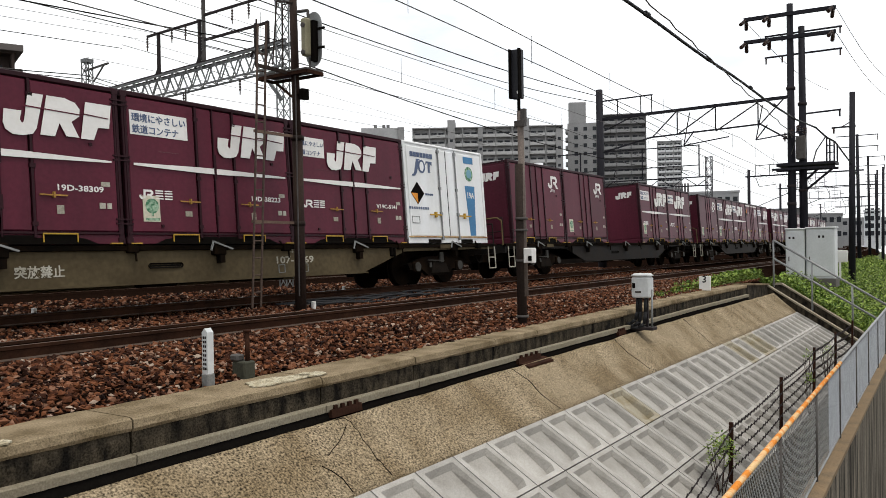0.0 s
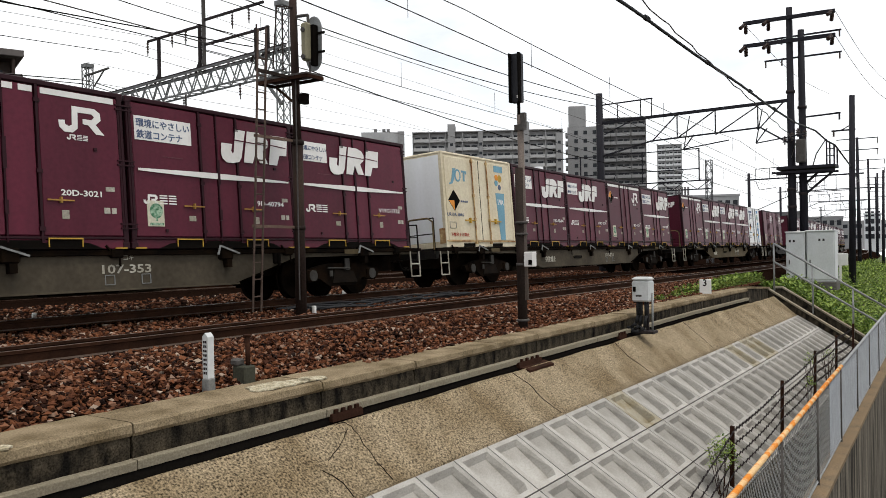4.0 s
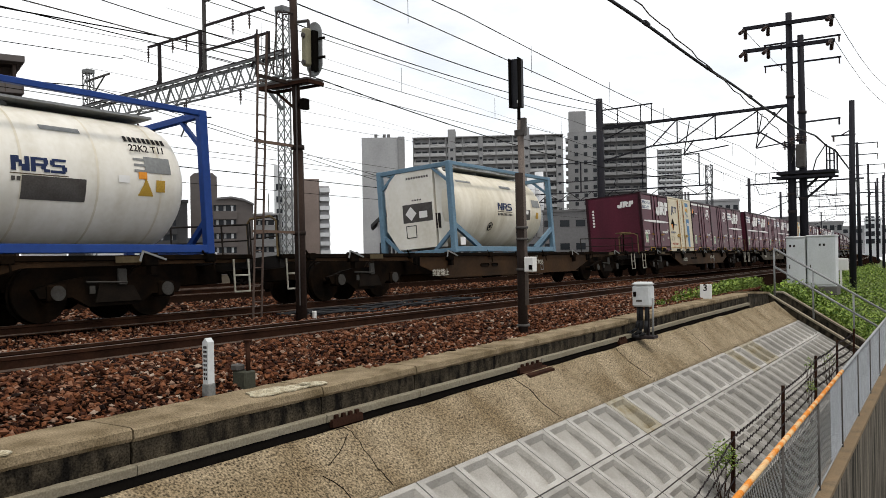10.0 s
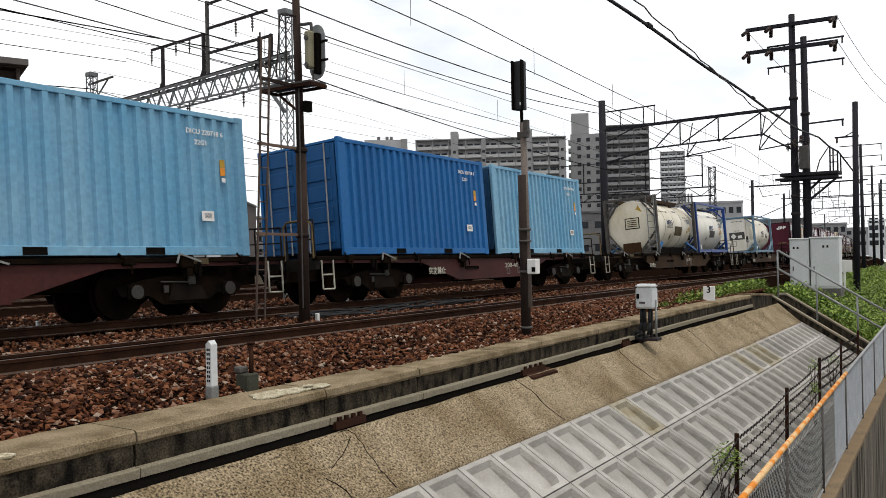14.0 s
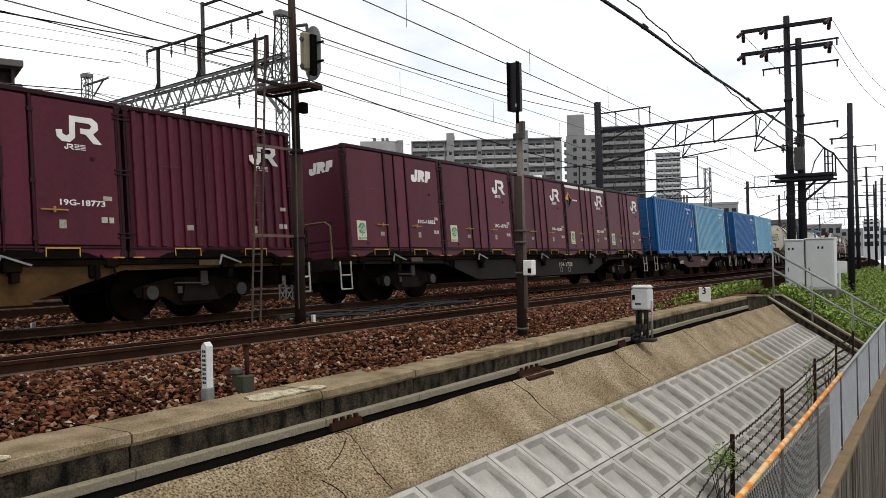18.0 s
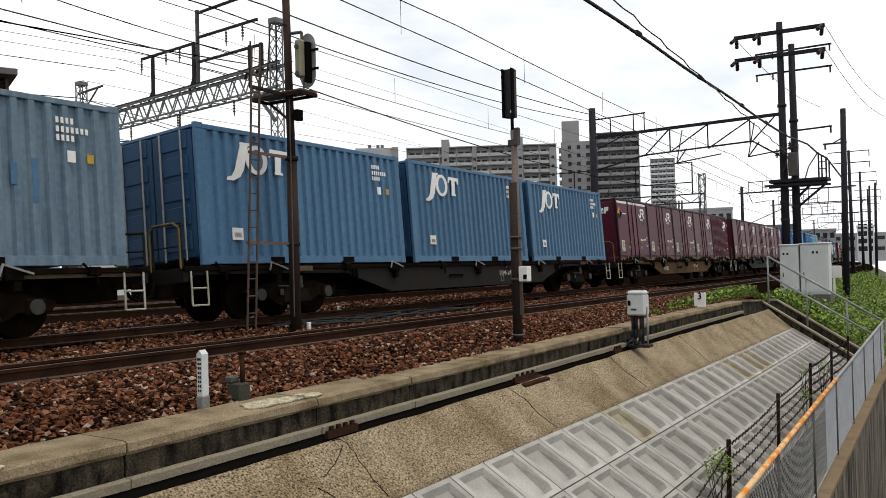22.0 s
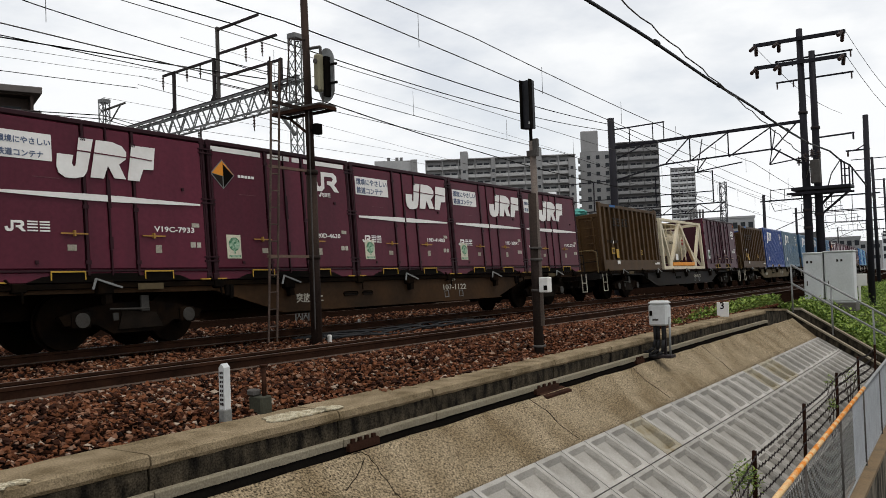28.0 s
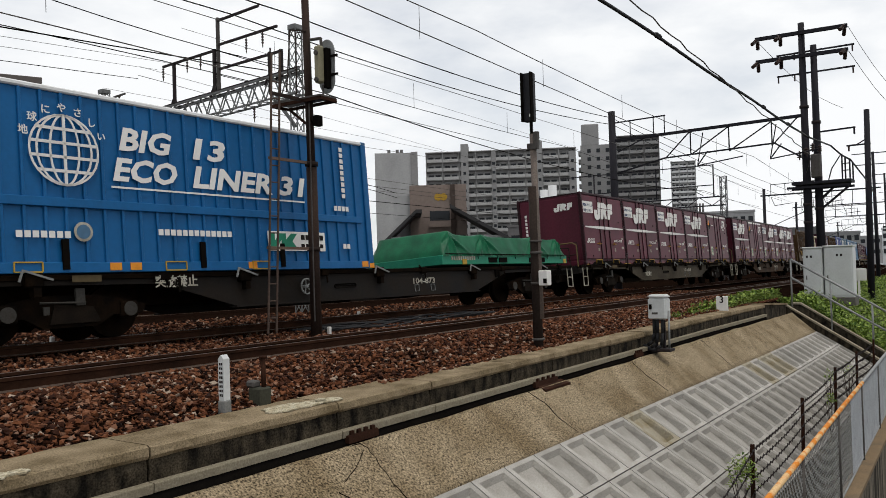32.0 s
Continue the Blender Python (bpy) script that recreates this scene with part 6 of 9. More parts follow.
    for x, w in ((-2.05, 0.23), (-1.5, 0.17)) if paint is BROWN_FRAME else ((-1.12, 0.34),):
        part("pocket_slot", slab(x - w, x + w, -1.146, -1.13, 0.60, 0.69, 0.035), BLACK, t)
    # axle ends, frame plates and lifting levers on the near side
    for sg in (-1, 1):
        for dx in (-0.95, 0.95):
            x = sg * b + dx
            part("axle_end", rod(bmesh.new(), (x, -1.115, 0.43), (x, -1.09, 0.43), 0.115, n=18), AXLE_GREY, t, "dull grey axle end")
        x = sg * b
        part("bolster_panel", prism(bmesh.new(), [(x - 0.34, 0.26), (x + 0.46, 0.26), (x + 0.34, 0.5), (x - 0.26, 0.56)], -1.075, -1.045), BOGIE_DUST, t, "dusty dark bogie panel")
        part("brake_hanger", slab(x + 0.05, x + 0.2, -1.11, -1.06, 0.52, 0.78, 0.01), AXLE_GREY, t)
        part("brake_rod", rod(bmesh.new(), (x - 0.5, -1.1, 0.58), (x + 0.2, -1.1, 0.56), 0.018, n=6), AXLE_GREY, t)
        part("hanger_loop", slab(x - 0.45, x - 0.36, -1.11, -1.09, 0.4, 0.52), AXLE_GREY, t)
        part("rating_plate", slab(x - 0.05, x + 0.42, -1.20, -1.194, 0.865, 0.965), TAN_FRAME, t, "faded rating plate")
        part("air_hose", chain(bmesh.new(), [(sg * (L + 0.02), -0.42, 0.78), (sg * (L + 0.14), -0.44, 0.52), (sg * (L + 0.3), -0.42, 0.46), (sg * (L + 0.42), -0.4, 0.55)], 0.03, 6), BLACK, t)
    for k in range(5 if length > 16 else 4):
        x = (k - 2) * 3.85 if length > 16 else (k - 1.5) * 3.25
        bm = slab(x - 0.16, x + 0.1, -1.26, -1.1, 0.80, 1.02, 0.02)
        box(bm, x - 0.05, x + 0.06, -1.25, -1.12, 0.66, 0.8)
        lock = part("lock_box", bm, GEAR_BLACK, t)
        bm = bar(bmesh.new(), (x - 0.2, -1.27, 1.05), (x - 0.27, -1.28, 0.88), 0.022, 0.03)
        part("lock_lever", bar(bm, (x - 0.2, -1.27, 1.04), (x + 0.22, -1.28, 0.9), 0.022, 0.03), GREY_STEEL, lock, "pale worn lever")
    bm = bmesh.new()
    e = -L + 0.02
    for pts in ([(e - 0.02, -1.1, 0.95), (e - 0.02, -1.1, 1.66), (e - 0.02, -0.95, 1.76), (e - 0.02, -0.4, 1.76), (e - 0.02, -0.3, 1.66), (e - 0.02, -0.3, 0.95)],):
        chain(bm, pts, 0.022)
    part("loop_rail", bm, HANDRAIL, t, "dull yellow end loop rail")
    f = L - 0.02
    bm = bmesh.new()
    chain(bm, [(f, -1.12, 0.95), (f, -1.12, 1.55), (f, 1.12, 1.72), (f, 1.12, 0.95)], 0.02)
    chain(bm, [(f, -1.12, 1.25), (f, 1.12, 1.38)], 0.016)
    chain(bm, [(f, -0.4, 0.95), (f, -0.4, 1.6)], 0.018)
    part("end_rail", bm, DARK_GREY, t)
    bm = bmesh.new()
    chain(bm, [(f - 0.45, -1.2, 0.9), (f - 0.45, -1.2, 0.3), (f - 0.1, -1.2, 0.3), (f - 0.1, -1.2, 0.9)], 0.018)
    chain(bm, [(f - 0.45, -1.2, 0.6), (f - 0.1, -1.2, 0.6)], 0.018)
    part("step", bm, DULL_WHITE, t, "white end step")
    bm = bmesh.new()
    chain(bm, [(e, -1.12, 0.95), (e, -1.12, 1.75), (e, -0.35, 1.75), (e, -0.35, 0.95)], 0.018)
    chain(bm, [(e, -1.12, 1.35), (e, -0.35, 1.35)], 0.016)
    part("end_rail", bm, DARK_GREY, t)
    bm = bmesh.new()
    chain(bm, [(e + 0.1, -1.2, 0.9), (e + 0.1, -1.2, 0.3), (e + 0.45, -1.2, 0.3), (e + 0.45, -1.2, 0.9)], 0.018)
    chain(bm, [(e + 0.1, -1.2, 0.6), (e + 0.45, -1.2, 0.6)], 0.018)
    part("step", bm, DULL_WHITE, t, "white end step")
    return t


ADVANCE = (-0.524528557, 9.12794911, 0.0103275193, 0.00180794118, -5.36280697e-06, -2.7361536e-06)

# Which boxes ride on which wagon, rear to front; the wagons run from the head of the visible train to its tail.
# codes: w wide mark, m compact mark, h hydro, r ribbed, c cream, p white, - empty
PITCH = 3.776
# the train is laid out along the line by this measure
STRETCH, SHIFT = 1.02, -0.14
wagons_made, loads_made = [], []
TEMPLATES = {}


def template(key, build):
    if key not in TEMPLATES:
        TEMPLATES[key] = build()
        TEMPLATES[key]["used"] = 0
    ob = TEMPLATES[key]
    if ob["used"] == 0:
        ob["used"] = 1
        return ob
    twin = copy_thing(ob, Matrix.Identity(4))
    for o in [o for o in twin.children_recursive if "own" in o]:
        bpy.data.objects.remove(o)
    return twin


BOXES = {
    "w": lambda: jr_box("wide"), "v": lambda: jr_box("vent"), "m": lambda: jr_box("mark"), "s": lambda: jr_box("small"), "h": lambda: jr_box("hydro"), "r": lambda: jr_box("ribbed"),
    "c": lambda: jot_box(False), "d": lambda: jot_box(False, True), "p": lambda: jot_box(True),
    "B": lambda: iso_box(BLUE, "corrugated mid-blue shipping container", False, door=SHADED_DOOR), "L": lambda: iso_box(SKY_BLUE, "corrugated light blue shipping container, patchy paint", False),
    "S": lambda: iso_box(STEEL_BLUE, "corrugated steel-blue shipping container with white mark", True), "F": lambda: iso_box(PALE_BLUE, "corrugated faded blue shipping container with patched paint", True),
    "N": lambda: iso_box(NAVY, "corrugated deep blue shipping container with white mark", True),
    "O": lambda: open_box(0), "T": lambda: tank_box(TANK_FRAME, "white tank in a grey-blue steel frame", H=2.44), "U": lambda: tank_box(NAVY, "white tank in a deep blue steel frame"),
    "V": lambda: tank_box(DULL_STEEL, "stained white tank in a dull grey steel frame", True), "X": frame_tank, "D": big_box, "G": tarp_flat, "K": liner_box,
}
WAGON_KINDS = {
    "brown": (20.4, BROWN_FRAME, "dusty brown container flat wagon", 7.1), "tan": (20.4, TAN_FRAME, "tan dust-coated container flat wagon", 7.1), "ochre": (20.4, OCHRE_FRAME, "ochre dust-coated container flat wagon", 7.1),
    "grey": (20.4, GREY_FRAME, "dusty grey container flat wagon", 7.1),
    "dark": (20.4, DARK_GREY, "dark grey container flat wagon", 7.1), "red": (15.0, RED_FRAME, "short red-brown container flat wagon", 4.9),
}
# wagon kind, number, loads (code, distance of its centre from the wagon's centre, number)
TRAIN = []


def five(codes, numbers):
    return [(c, (i - 2) * PITCH, n) for i, (c, n) in enumerate(zip(codes, numbers)) if c != "-"]


def three(codes):
    return [(c, (i - 1) * 6.45, "") for i, c in enumerate(codes)]


TRAIN = [
    ("grey", "", five("wvmwv", ["", "", "", "", ""])),
    ("grey", "", five("vwvww", ["", "", "", "", ""])),
    ("dark", "", five("mwvhw", ["", "", "", "", ""])),
    ("dark", "", five("mm-wv", ["", "", "", "", ""])),
    ("tan", "107-1469", five("hwwvp", ["20D-4164", "19D-38309", "19D-38223", "V19C-5141", ""])),
    ("grey", "107-731", five("cwvhw", ["", "19D-33204", "V19C-1714", "20D-4113", "19G-17505"])),
    ("grey", "107-353", five("wvhwv", ["19G-17545", "V19C-1731", "20D-3021", "19D-40794", "V19C-1732"])),
    ("brown", "107-263", five("wdhmv", ["19D-30228", "", "20D-2182", "19D-48798", "V19C-5430"])),
    ("brown", "106-708", [("T", -0.58, "")]),
    ("brown", "106-859", [("V", -0.35, ""), ("U", 5.98, "")]),
    ("red", "200-40", [("B", -3.3, ""), ("L", 3.25, "")]),
    ("red", "200-150", [("B", -3.3, ""), ("L", 3.25, "")]),
    ("dark", "104-1728", five("smmhm", ["19G-16822", "19G-18772", "19D-43580", "20D-6137", "19G-16091"])),
    ("ochre", "107-567", five("hmmmr", ["20D-2779", "19D-52012", "19D-42292", "19G-18773", ""])),
    ("dark", "104-2699", three("SSS")),
    ("tan", "107-1032", three("ONF")),
    ("dark", "104-1073", three("OXD")),
    ("brown", "107-1122", five("vhwwv", ["V19C-7933", "20D-4630", "19D-41403", "19D-38041", "V19C-2210"])),
    ("grey", "107-1618", five("vvvvh", ["V19C-1078", "V19C-2623", "V19C-4389", "V19C-5206", "20D-6402"])),
    ("dark", "104-873", [("K", -4.95, ""), ("G", 5.98, "")]),
]
# a little slack in the couplings, wagon by wagon
SLACK = (0.00, 0.00, 0.00, 0.00, 0.19, -0.25, -0.20, -0.02, 0.01, 0.03, 0.05, 0.01, -0.06, -0.02, 0.00, 0.05, 0.03, -0.40, -0.14, -0.01)
front = 250.620
for place, (kind, number, loads) in enumerate(TRAIN):
    length, paint, label, bogie_at = WAGON_KINDS[kind]
    w = template("wagon_" + kind, lambda: wagon(length, paint, label, bogie_at, number))
    pitch_ = 20.5 if length > 16 else 15.2
    centre = front - pitch_ / 2 + SLACK[place]
    wagons_made.append((w, centre))
    w.scale.x = STRETCH
    if number:
        me = writing(number, 0.19)
        me.transform(Matrix.Diagonal((1.5, 1, 1, 1)))
        me.materials.append(DULL_WHITE)
        ob = part("number", me, DULL_WHITE, w)
        ob["own"] = 1
        ob.matrix_basis = pose(0.7 if length < 16 else 0.66 if number[:3] == "106" else 1.22 if number[:3] == "104" else 1.36, -1.146, 0.62)
        me = writing("突放禁止", 0.21 if number[:3] == "104" else 0.19)
        me.materials.append(DULL_WHITE)
        kind_words = writing("コキ", 0.1)
        kind_words.materials.append(DULL_WHITE)
        sign = part("lettering", kind_words, DULL_WHITE, w)
        sign["own"] = 1
        sign.matrix_basis = pose(ob.location.x + 0.42, -1.146, 0.83)
        for dx in (0.1, 0.75):
            bm = bmesh.new()
            for a, b in (((0, 0), (0.16, 0)), ((0, 0.15), (0.16, 0.15)), ((0, 0), (0, 0.15)), ((0.16, 0), (0.16, 0.15))):
                bar(bm, (ob.location.x + dx + a[0], -1.145, 0.44 + a[1]), (ob.location.x + dx + b[0], -1.145, 0.44 + b[1]), 0.012)
            part("inspection_box", bm, GREY_STEEL, w)["own"] = 1
        if number[:3] != "104" or number == "104-873":
            words = part("lettering", me, DULL_WHITE, w)
            words["own"] = 1
            words.matrix_basis = pose(-3.15 if length < 16 else -4.65 if number[:3] == "106" else -5.76 if number[:3] == "104" else -3.65, -1.146 if number[:3] != "104" else -1.215, 0.42 if number[:3] == "106" else 0.76 if number[:3] == "104" else 0.53)
        if number == "104-873":
            bm = bmesh.new()
            chain(bm, [(-2.35 + 0.15 * math.cos(q * 0.3142), -1.24, 0.66 + 0.15 * math.sin(q * 0.3142)) for q in range(21)], 0.016, 6)
            for q in (0.5, 1.75, 3.0, 4.3, 5.55):
                rod(bm, (-2.35, -1.22, 0.66), (-2.35 + 0.15 * math.cos(q), -1.24, 0.66 + 0.15 * math.sin(q)), 0.012, n=5)
            rod(bm, (-2.35, -1.26, 0.66), (-2.35, -1.1, 0.66), 0.03, n=8)
            part("hand_wheel", bm, GREY_STEEL, w, "grey hand wheel on the sill")["own"] = 1
    if number == "107-263":
        e = -length / 2 + 0.34
        wheel = part("brake_wheel", rod(bmesh.new(), (e - 0.1, -0.48, 0.95), (e - 0.16, -0.55, 1.80), 0.035, n=8), GEAR_BLACK, w)
        wheel["own"] = 1
        bm = bmesh.new()
        rim = [(e - 0.16 + 0.3 * math.cos(a), -0.55 + 0.3 * math.sin(a), 1.81) for a in (2 * math.pi * i / 20 for i in range(21))]
        chain(bm, rim, 0.022, 6)
        for a in (0.3, 2.4, 4.5):
            rod(bm, (e - 0.16, -0.55, 1.79), (e - 0.16 + 0.3 * math.cos(a), -0.55 + 0.3 * math.sin(a), 1.81), 0.016, n=5)
        part("hand_wheel", bm, HANDRAIL, wheel, "ochre hand wheel")["own"] = 1
    for code, shift, num in loads:
        ob = template("box_" + code, BOXES[code])
        loads_made.append((ob, centre + shift))
        ob.scale.x = STRETCH
        if num:
            me = writing(num, 0.125)
            me.transform(Matrix.Diagonal((1.36, 1, 1, 1)))
            me.materials.append(WHITE)
            plate_ = part("number", me, WHITE, ob)
            plate_["own"] = 1
            plate_.matrix_basis = pose(0.76, NEAR - 0.006, 0.81)
    front -= pitch_


def s_of(t):
    """How far the train has come."""
    u = t - 16
    return sum(c * u ** k for k, c in enumerate(ADVANCE))


# ---- lineside things ----
def post(name, label, category, x, y, z, turn=0.0, group="", kind=""):
    t = thing(name, label, category, group, kind)
    t.matrix_basis = pose(x, y, z, 0, 0, turn)
    return t


MAST_PAINT = mat("dark_brown_mast_paint", (0.045, 0.029, 0.022), 0.75, scale=2.5, fine=30, amount=0.45, second=(0.022, 0.015, 0.013), streak=(3, 3, 0.4), gloss=0.06)
# Signal mast between the tracks, with platform, ladder and the back of a signal head.
mast = post("signal_mast", "rust-brown steel signal mast between the tracks with platform and ladder", "signal mast", 11.1, 10.6, 0)
bm = bmesh.new()
rod(bm, (0, 0.03, -0.3), (0, 0.05, 2.9), 0.105, 0.1, 20)
rod(bm, (0, 0.05, 2.9), (0, 0.12, 6.4), 0.078, 0.07, 20)
part("shaft", bm, MAST_PAINT, mast)
for z in (1.35, 2.96, 4.2):
    part("clamp", rod(bmesh.new(), (0, 0.05, z - 0.04), (0, 0.05, z + 0.04), 0.125 if z < 3 else 0.1, n=20), POLE, mast)
bm = slab(-0.22, 0.22, -0.42, 0.84, 4.17, 4.2)
part("platform", bm, DULL_STEEL, mast, "rusty grating platform")
bm = bmesh.new()
for a, b in (((-0.22, -0.42), (0.22, -0.42)), ((-0.22, 0.84), (0.22, 0.84)), ((-0.22, -0.42), (-0.22, 0.84)), ((0.22, -0.42), (0.22, 0.84))):
    bar(bm, (a[0], a[1], 4.13), (b[0], b[1], 4.13), 0.035, 0.06)
bar(bm, (0, 0.1, 3.7), (0.1, 0.7, 4.1), 0.04)
part("platform_edge", bm, RUST, mast)
# the ladder stands a step back from the shaft and leans a little
STEP = lambda z: -1.03 + 0.052 * (z - 2.15)
for off, top in ((0.0, 4.9), (0.2, 4.96)):
    bm = bmesh.new()
    chain(bm, [(STEP(-0.15) + off, 0.1, -0.15), (STEP(3.0) + off, 0.1, 3.0), (STEP(top) + off - 0.02, 0.1, top)], 0.021, 6)
    part("ladder_stile", bm, LADDER, mast)
for k in range(15):
    z = 0.12 + k * 0.305
    bm = bmesh.new()
    rod(bm, (STEP(z), 0.1, z), (STEP(z) + 0.2, 0.1, z), 0.013, n=6)
    part("rung", bm, LADDER, mast)
for z in (3.0, 1.38):
    bm = bmesh.new()
    bar(bm, (0.0, 0.06, z - 0.02), (STEP(z) - 0.02, 0.13, z), 0.045, 0.05)
    part("ladder_bracket", bm, mat("rusty_bracket", (0.15, 0.10, 0.075), 0.8, scale=4, amount=0.4), mast)
for off, run in ((-0.03, (-0.45, 0.08, 5.42)), (0.23, (-0.3, 0.08, 5.40))):
    bm = bmesh.new()
    chain(bm, [(STEP(4.2) + off, 0.12, 4.2), (STEP(4.9) + off, 0.12, 5.0)], 0.016)
    chain(bm, [(STEP(4.2) + 0.4 + off, 0.1, 4.25), run, (0, 0.06, 5.5)], 0.013)
    part("guard_rail", bm, POLE, mast)
bm = bmesh.new()
bar(bm, (-0.95, 0.12, 4.18), (0, 0.06, 4.15), 0.05, 0.06)
part("platform_bracket", bm, POLE, mast)
head = part("signal_head", slab(-0.14, 0.02, -0.35, -0.2, 4.44, 5.14, 0.03), mat("signal_box_olive", (0.25, 0.23, 0.15), 0.6, scale=3, amount=0.3), mast)
bm = bmesh.new()
outl = []
for k in range(24):
    a = 2 * math.pi * k / 24
    outl.append((-0.31 + 0.2 * math.cos(a), 4.78 + 0.27 * math.sin(a) + (0.24 if math.sin(a) >= 0 else -0.24)))
prism(bm, outl, 0.10, 0.12, "x")
part("backboard", bm, GALV, head, "oval grey backboard")
bm = bmesh.new()
for z in (4.6, 4.95):
    bar(bm, (0.08, -0.36, z), (0.08, -0.6, z), 0.03, 0.04)
box(bm, -0.02, 0.1, -0.42, -0.34, 4.35, 5.1)
part("hood_frame", bm, BLACK, head)
for z in (4.5, 5.0):
    bm = bmesh.new()
    rod(bm, (-0.17, -0.28, z), (-0.12, -0.28, z), 0.045, n=12)
    part("cover_knob", bm, DULL_STEEL, head)
bm = bmesh.new()
chain(bm, [(0, 0.0, 5.32), (0, -0.27, 5.3), (0, -0.28, 5.14)], 0.03)
chain(bm, [(0, -0.3, 4.42), (0, -0.3, 4.2)], 0.02)
part("head_arm", bm, DULL_STEEL, mast)
bm = slab(-0.08, 0.08, -0.2, -0.08, 3.66, 3.86, 0.01)
rod(bm, (0, -0.12, 3.76), (0, 0.0, 3.76), 0.03, n=8)
part("horn_box", bm, BLACK, mast)
bm = bmesh.new()
chain(bm, [(-0.13, -0.06, 0.0), (-0.13, -0.05, 4.1)], 0.014)
part("conduit", bm, DULL_STEEL, mast)

# Slim post with the dark signal head.
sig = post("signal_post", "weathered slim post with dark rectangular signal head and white box", "signal post", 12.4, 6.6, 0)
bm = bmesh.new()
rod(bm, (0, 0.02, -0.62), (0, 0.04, 2.3), 0.085, 0.08, 18)
part("lower_shaft", bm, POLE, sig)
bm = bmesh.new()
rod(bm, (0.02, -0.03, 0.0), (0.02, 0.02, 3.22), 0.06, 0.055, 14)
part("upper_shaft", bm, mat("worn_grey_brown_paint", (0.17, 0.14, 0.12), 0.75, scale=3, amount=0.5, second=(0.09, 0.07, 0.06), streak=(3, 3, 0.5)), sig)
bm = bmesh.new()
rod(bm, (0, 0.03, 3.2), (0, 0.03, 3.5), 0.03, n=8)
part("neck", bm, BLACK, sig)
sh = part("signal_head", slab(-0.08, 0.05, -0.05, 0.14, 3.43, 4.28, 0.012), mat("signal_black", (0.02, 0.02, 0.024), 0.4, scale=3), sig)
bm = bmesh.new()
for y in (-0.045, 0.135):
    bar(bm, (-0.1, y, 3.43), (-0.1, y, 4.28), 0.02, 0.1, up=(1, 0, 0))
part("hood_edge", bm, BLACK, sh)
part("white_lamp", slab(-0.12, -0.1, -0.03, 0.0, 3.5, 3.55), WHITE, sh)
bm = slab(-0.04, 0.04, -0.1, -0.02, 3.02, 3.25)
box(bm, -0.05, 0.05, -0.09, 0.1, 2.95, 3.05)
part("bracket", bm, DULL_STEEL, sig)
for z in (1.35, 1.15, 0.62, -0.35):
    part("clamp", rod(bmesh.new(), (0, 0.01, z - 0.02), (0, 0.01, z + 0.02), 0.11, n=18), DULL_STEEL, sig)
bm = slab(-0.12, 0.04, -0.25, -0.08, 0.58, 0.84, 0.012)
part("junction_box", bm, WHITE, sig, "small white box")
part("box_latch", slab(-0.14, -0.11, -0.24, -0.18, 0.62, 0.7), BLACK, sig)

# Hectometre post and dark stub at the kerb.
hp = post("distance_post", "white concrete distance post with dark foot and dark marks", "marker post", 5.45, 6.52, 0)
bm = bmesh.new()
prism(bm, [(-0.04, -0.32), (0.04, -0.32), (0.04, 0.1), (0.0, 0.14), (-0.04, 0.1)], -0.04, 0.04, "x")
part("shaft", bm, CABINET, hp)
part("foot", slab(-0.05, 0.05, -0.05, 0.05, -0.62, -0.32, 0.01), mat("grey_foot", (0.2, 0.2, 0.19), 0.9, scale=5, amount=0.4), hp)
part("dark_band", slab(-0.055, 0.055, -0.055, 0.055, -0.64, -0.45, 0.01), BLACK, hp)
for k in range(8):
    for y in (-0.024, 0.004):
        part("lettering", slab(-0.0435, -0.0405, y, y + 0.02, -0.28 + k * 0.045, -0.255 + k * 0.045), IRON, hp)
st = post("cable_stub", "short dark green cable box with a rusty pipe by the kerb", "cable box", 5.95, 6.55, 0)
part("box", slab(-0.08, 0.08, -0.1, 0.1, -0.62, -0.26, 0.015), mat("dark_green_paint", (0.05, 0.05, 0.036), 0.8, scale=5, amount=0.5), st)
part("lid", slab(-0.09, 0.02, 0.0, 0.12, -0.26, -0.19, 0.015), DULL_STEEL, st)
bm = bmesh.new()
rod(bm, (0.02, -0.04, -0.3), (0.02, -0.04, 0.05), 0.025, n=8)
rod(bm, (0.02, -0.04, 0.05), (0.02, -0.04, 0.07), 0.045, n=8)
part("pipe", bm, RUST, st)

# Number plate of the location: a white plate with a 3.
tp = post("location_sign", "small white sign plate lettered 3 beside the ballast", "sign", 22.4, 6.27, 0)
part("plate", slab(-0.015, 0.015, -0.16, 0.16, -0.5, -0.1, 0.01), WHITE, tp)
me = writing("3", 0.26)
me.materials.append(BLACK)
part("lettering", me, BLACK, tp).matrix_basis = pose(-0.018, 0.075, -0.28, 0, 0, -90)
part("stake", slab(0.016, 0.05, -0.04, 0.04, -0.9, -0.2), DULL_STEEL, tp)

# Grey junction box on legs with hoses.
jb = post("trackside_box", "grey cable box on a stand with black hoses, on the kerb", "cable box", 15.62, 5.61, -1.0)
part("case", slab(-0.14, 0.14, -0.185, 0.185, 0.78, 1.2, 0.03), CABINET, jb)
part("lid", slab(-0.15, 0.15, -0.195, 0.195, 1.19, 1.27, 0.05), CABINET, jb)
part("plate", slab(-0.146, -0.138, -0.02, 0.1, 0.88, 0.92), DULL_STEEL, jb)
part("latch", slab(-0.17, -0.14, 0.1, 0.15, 0.98, 1.08), BLACK, jb)
for y in (-0.08, 0.08):
    part("leg", slab(0.0, 0.05, y - 0.025, y + 0.025, 0.18, 0.78), IRON, jb)
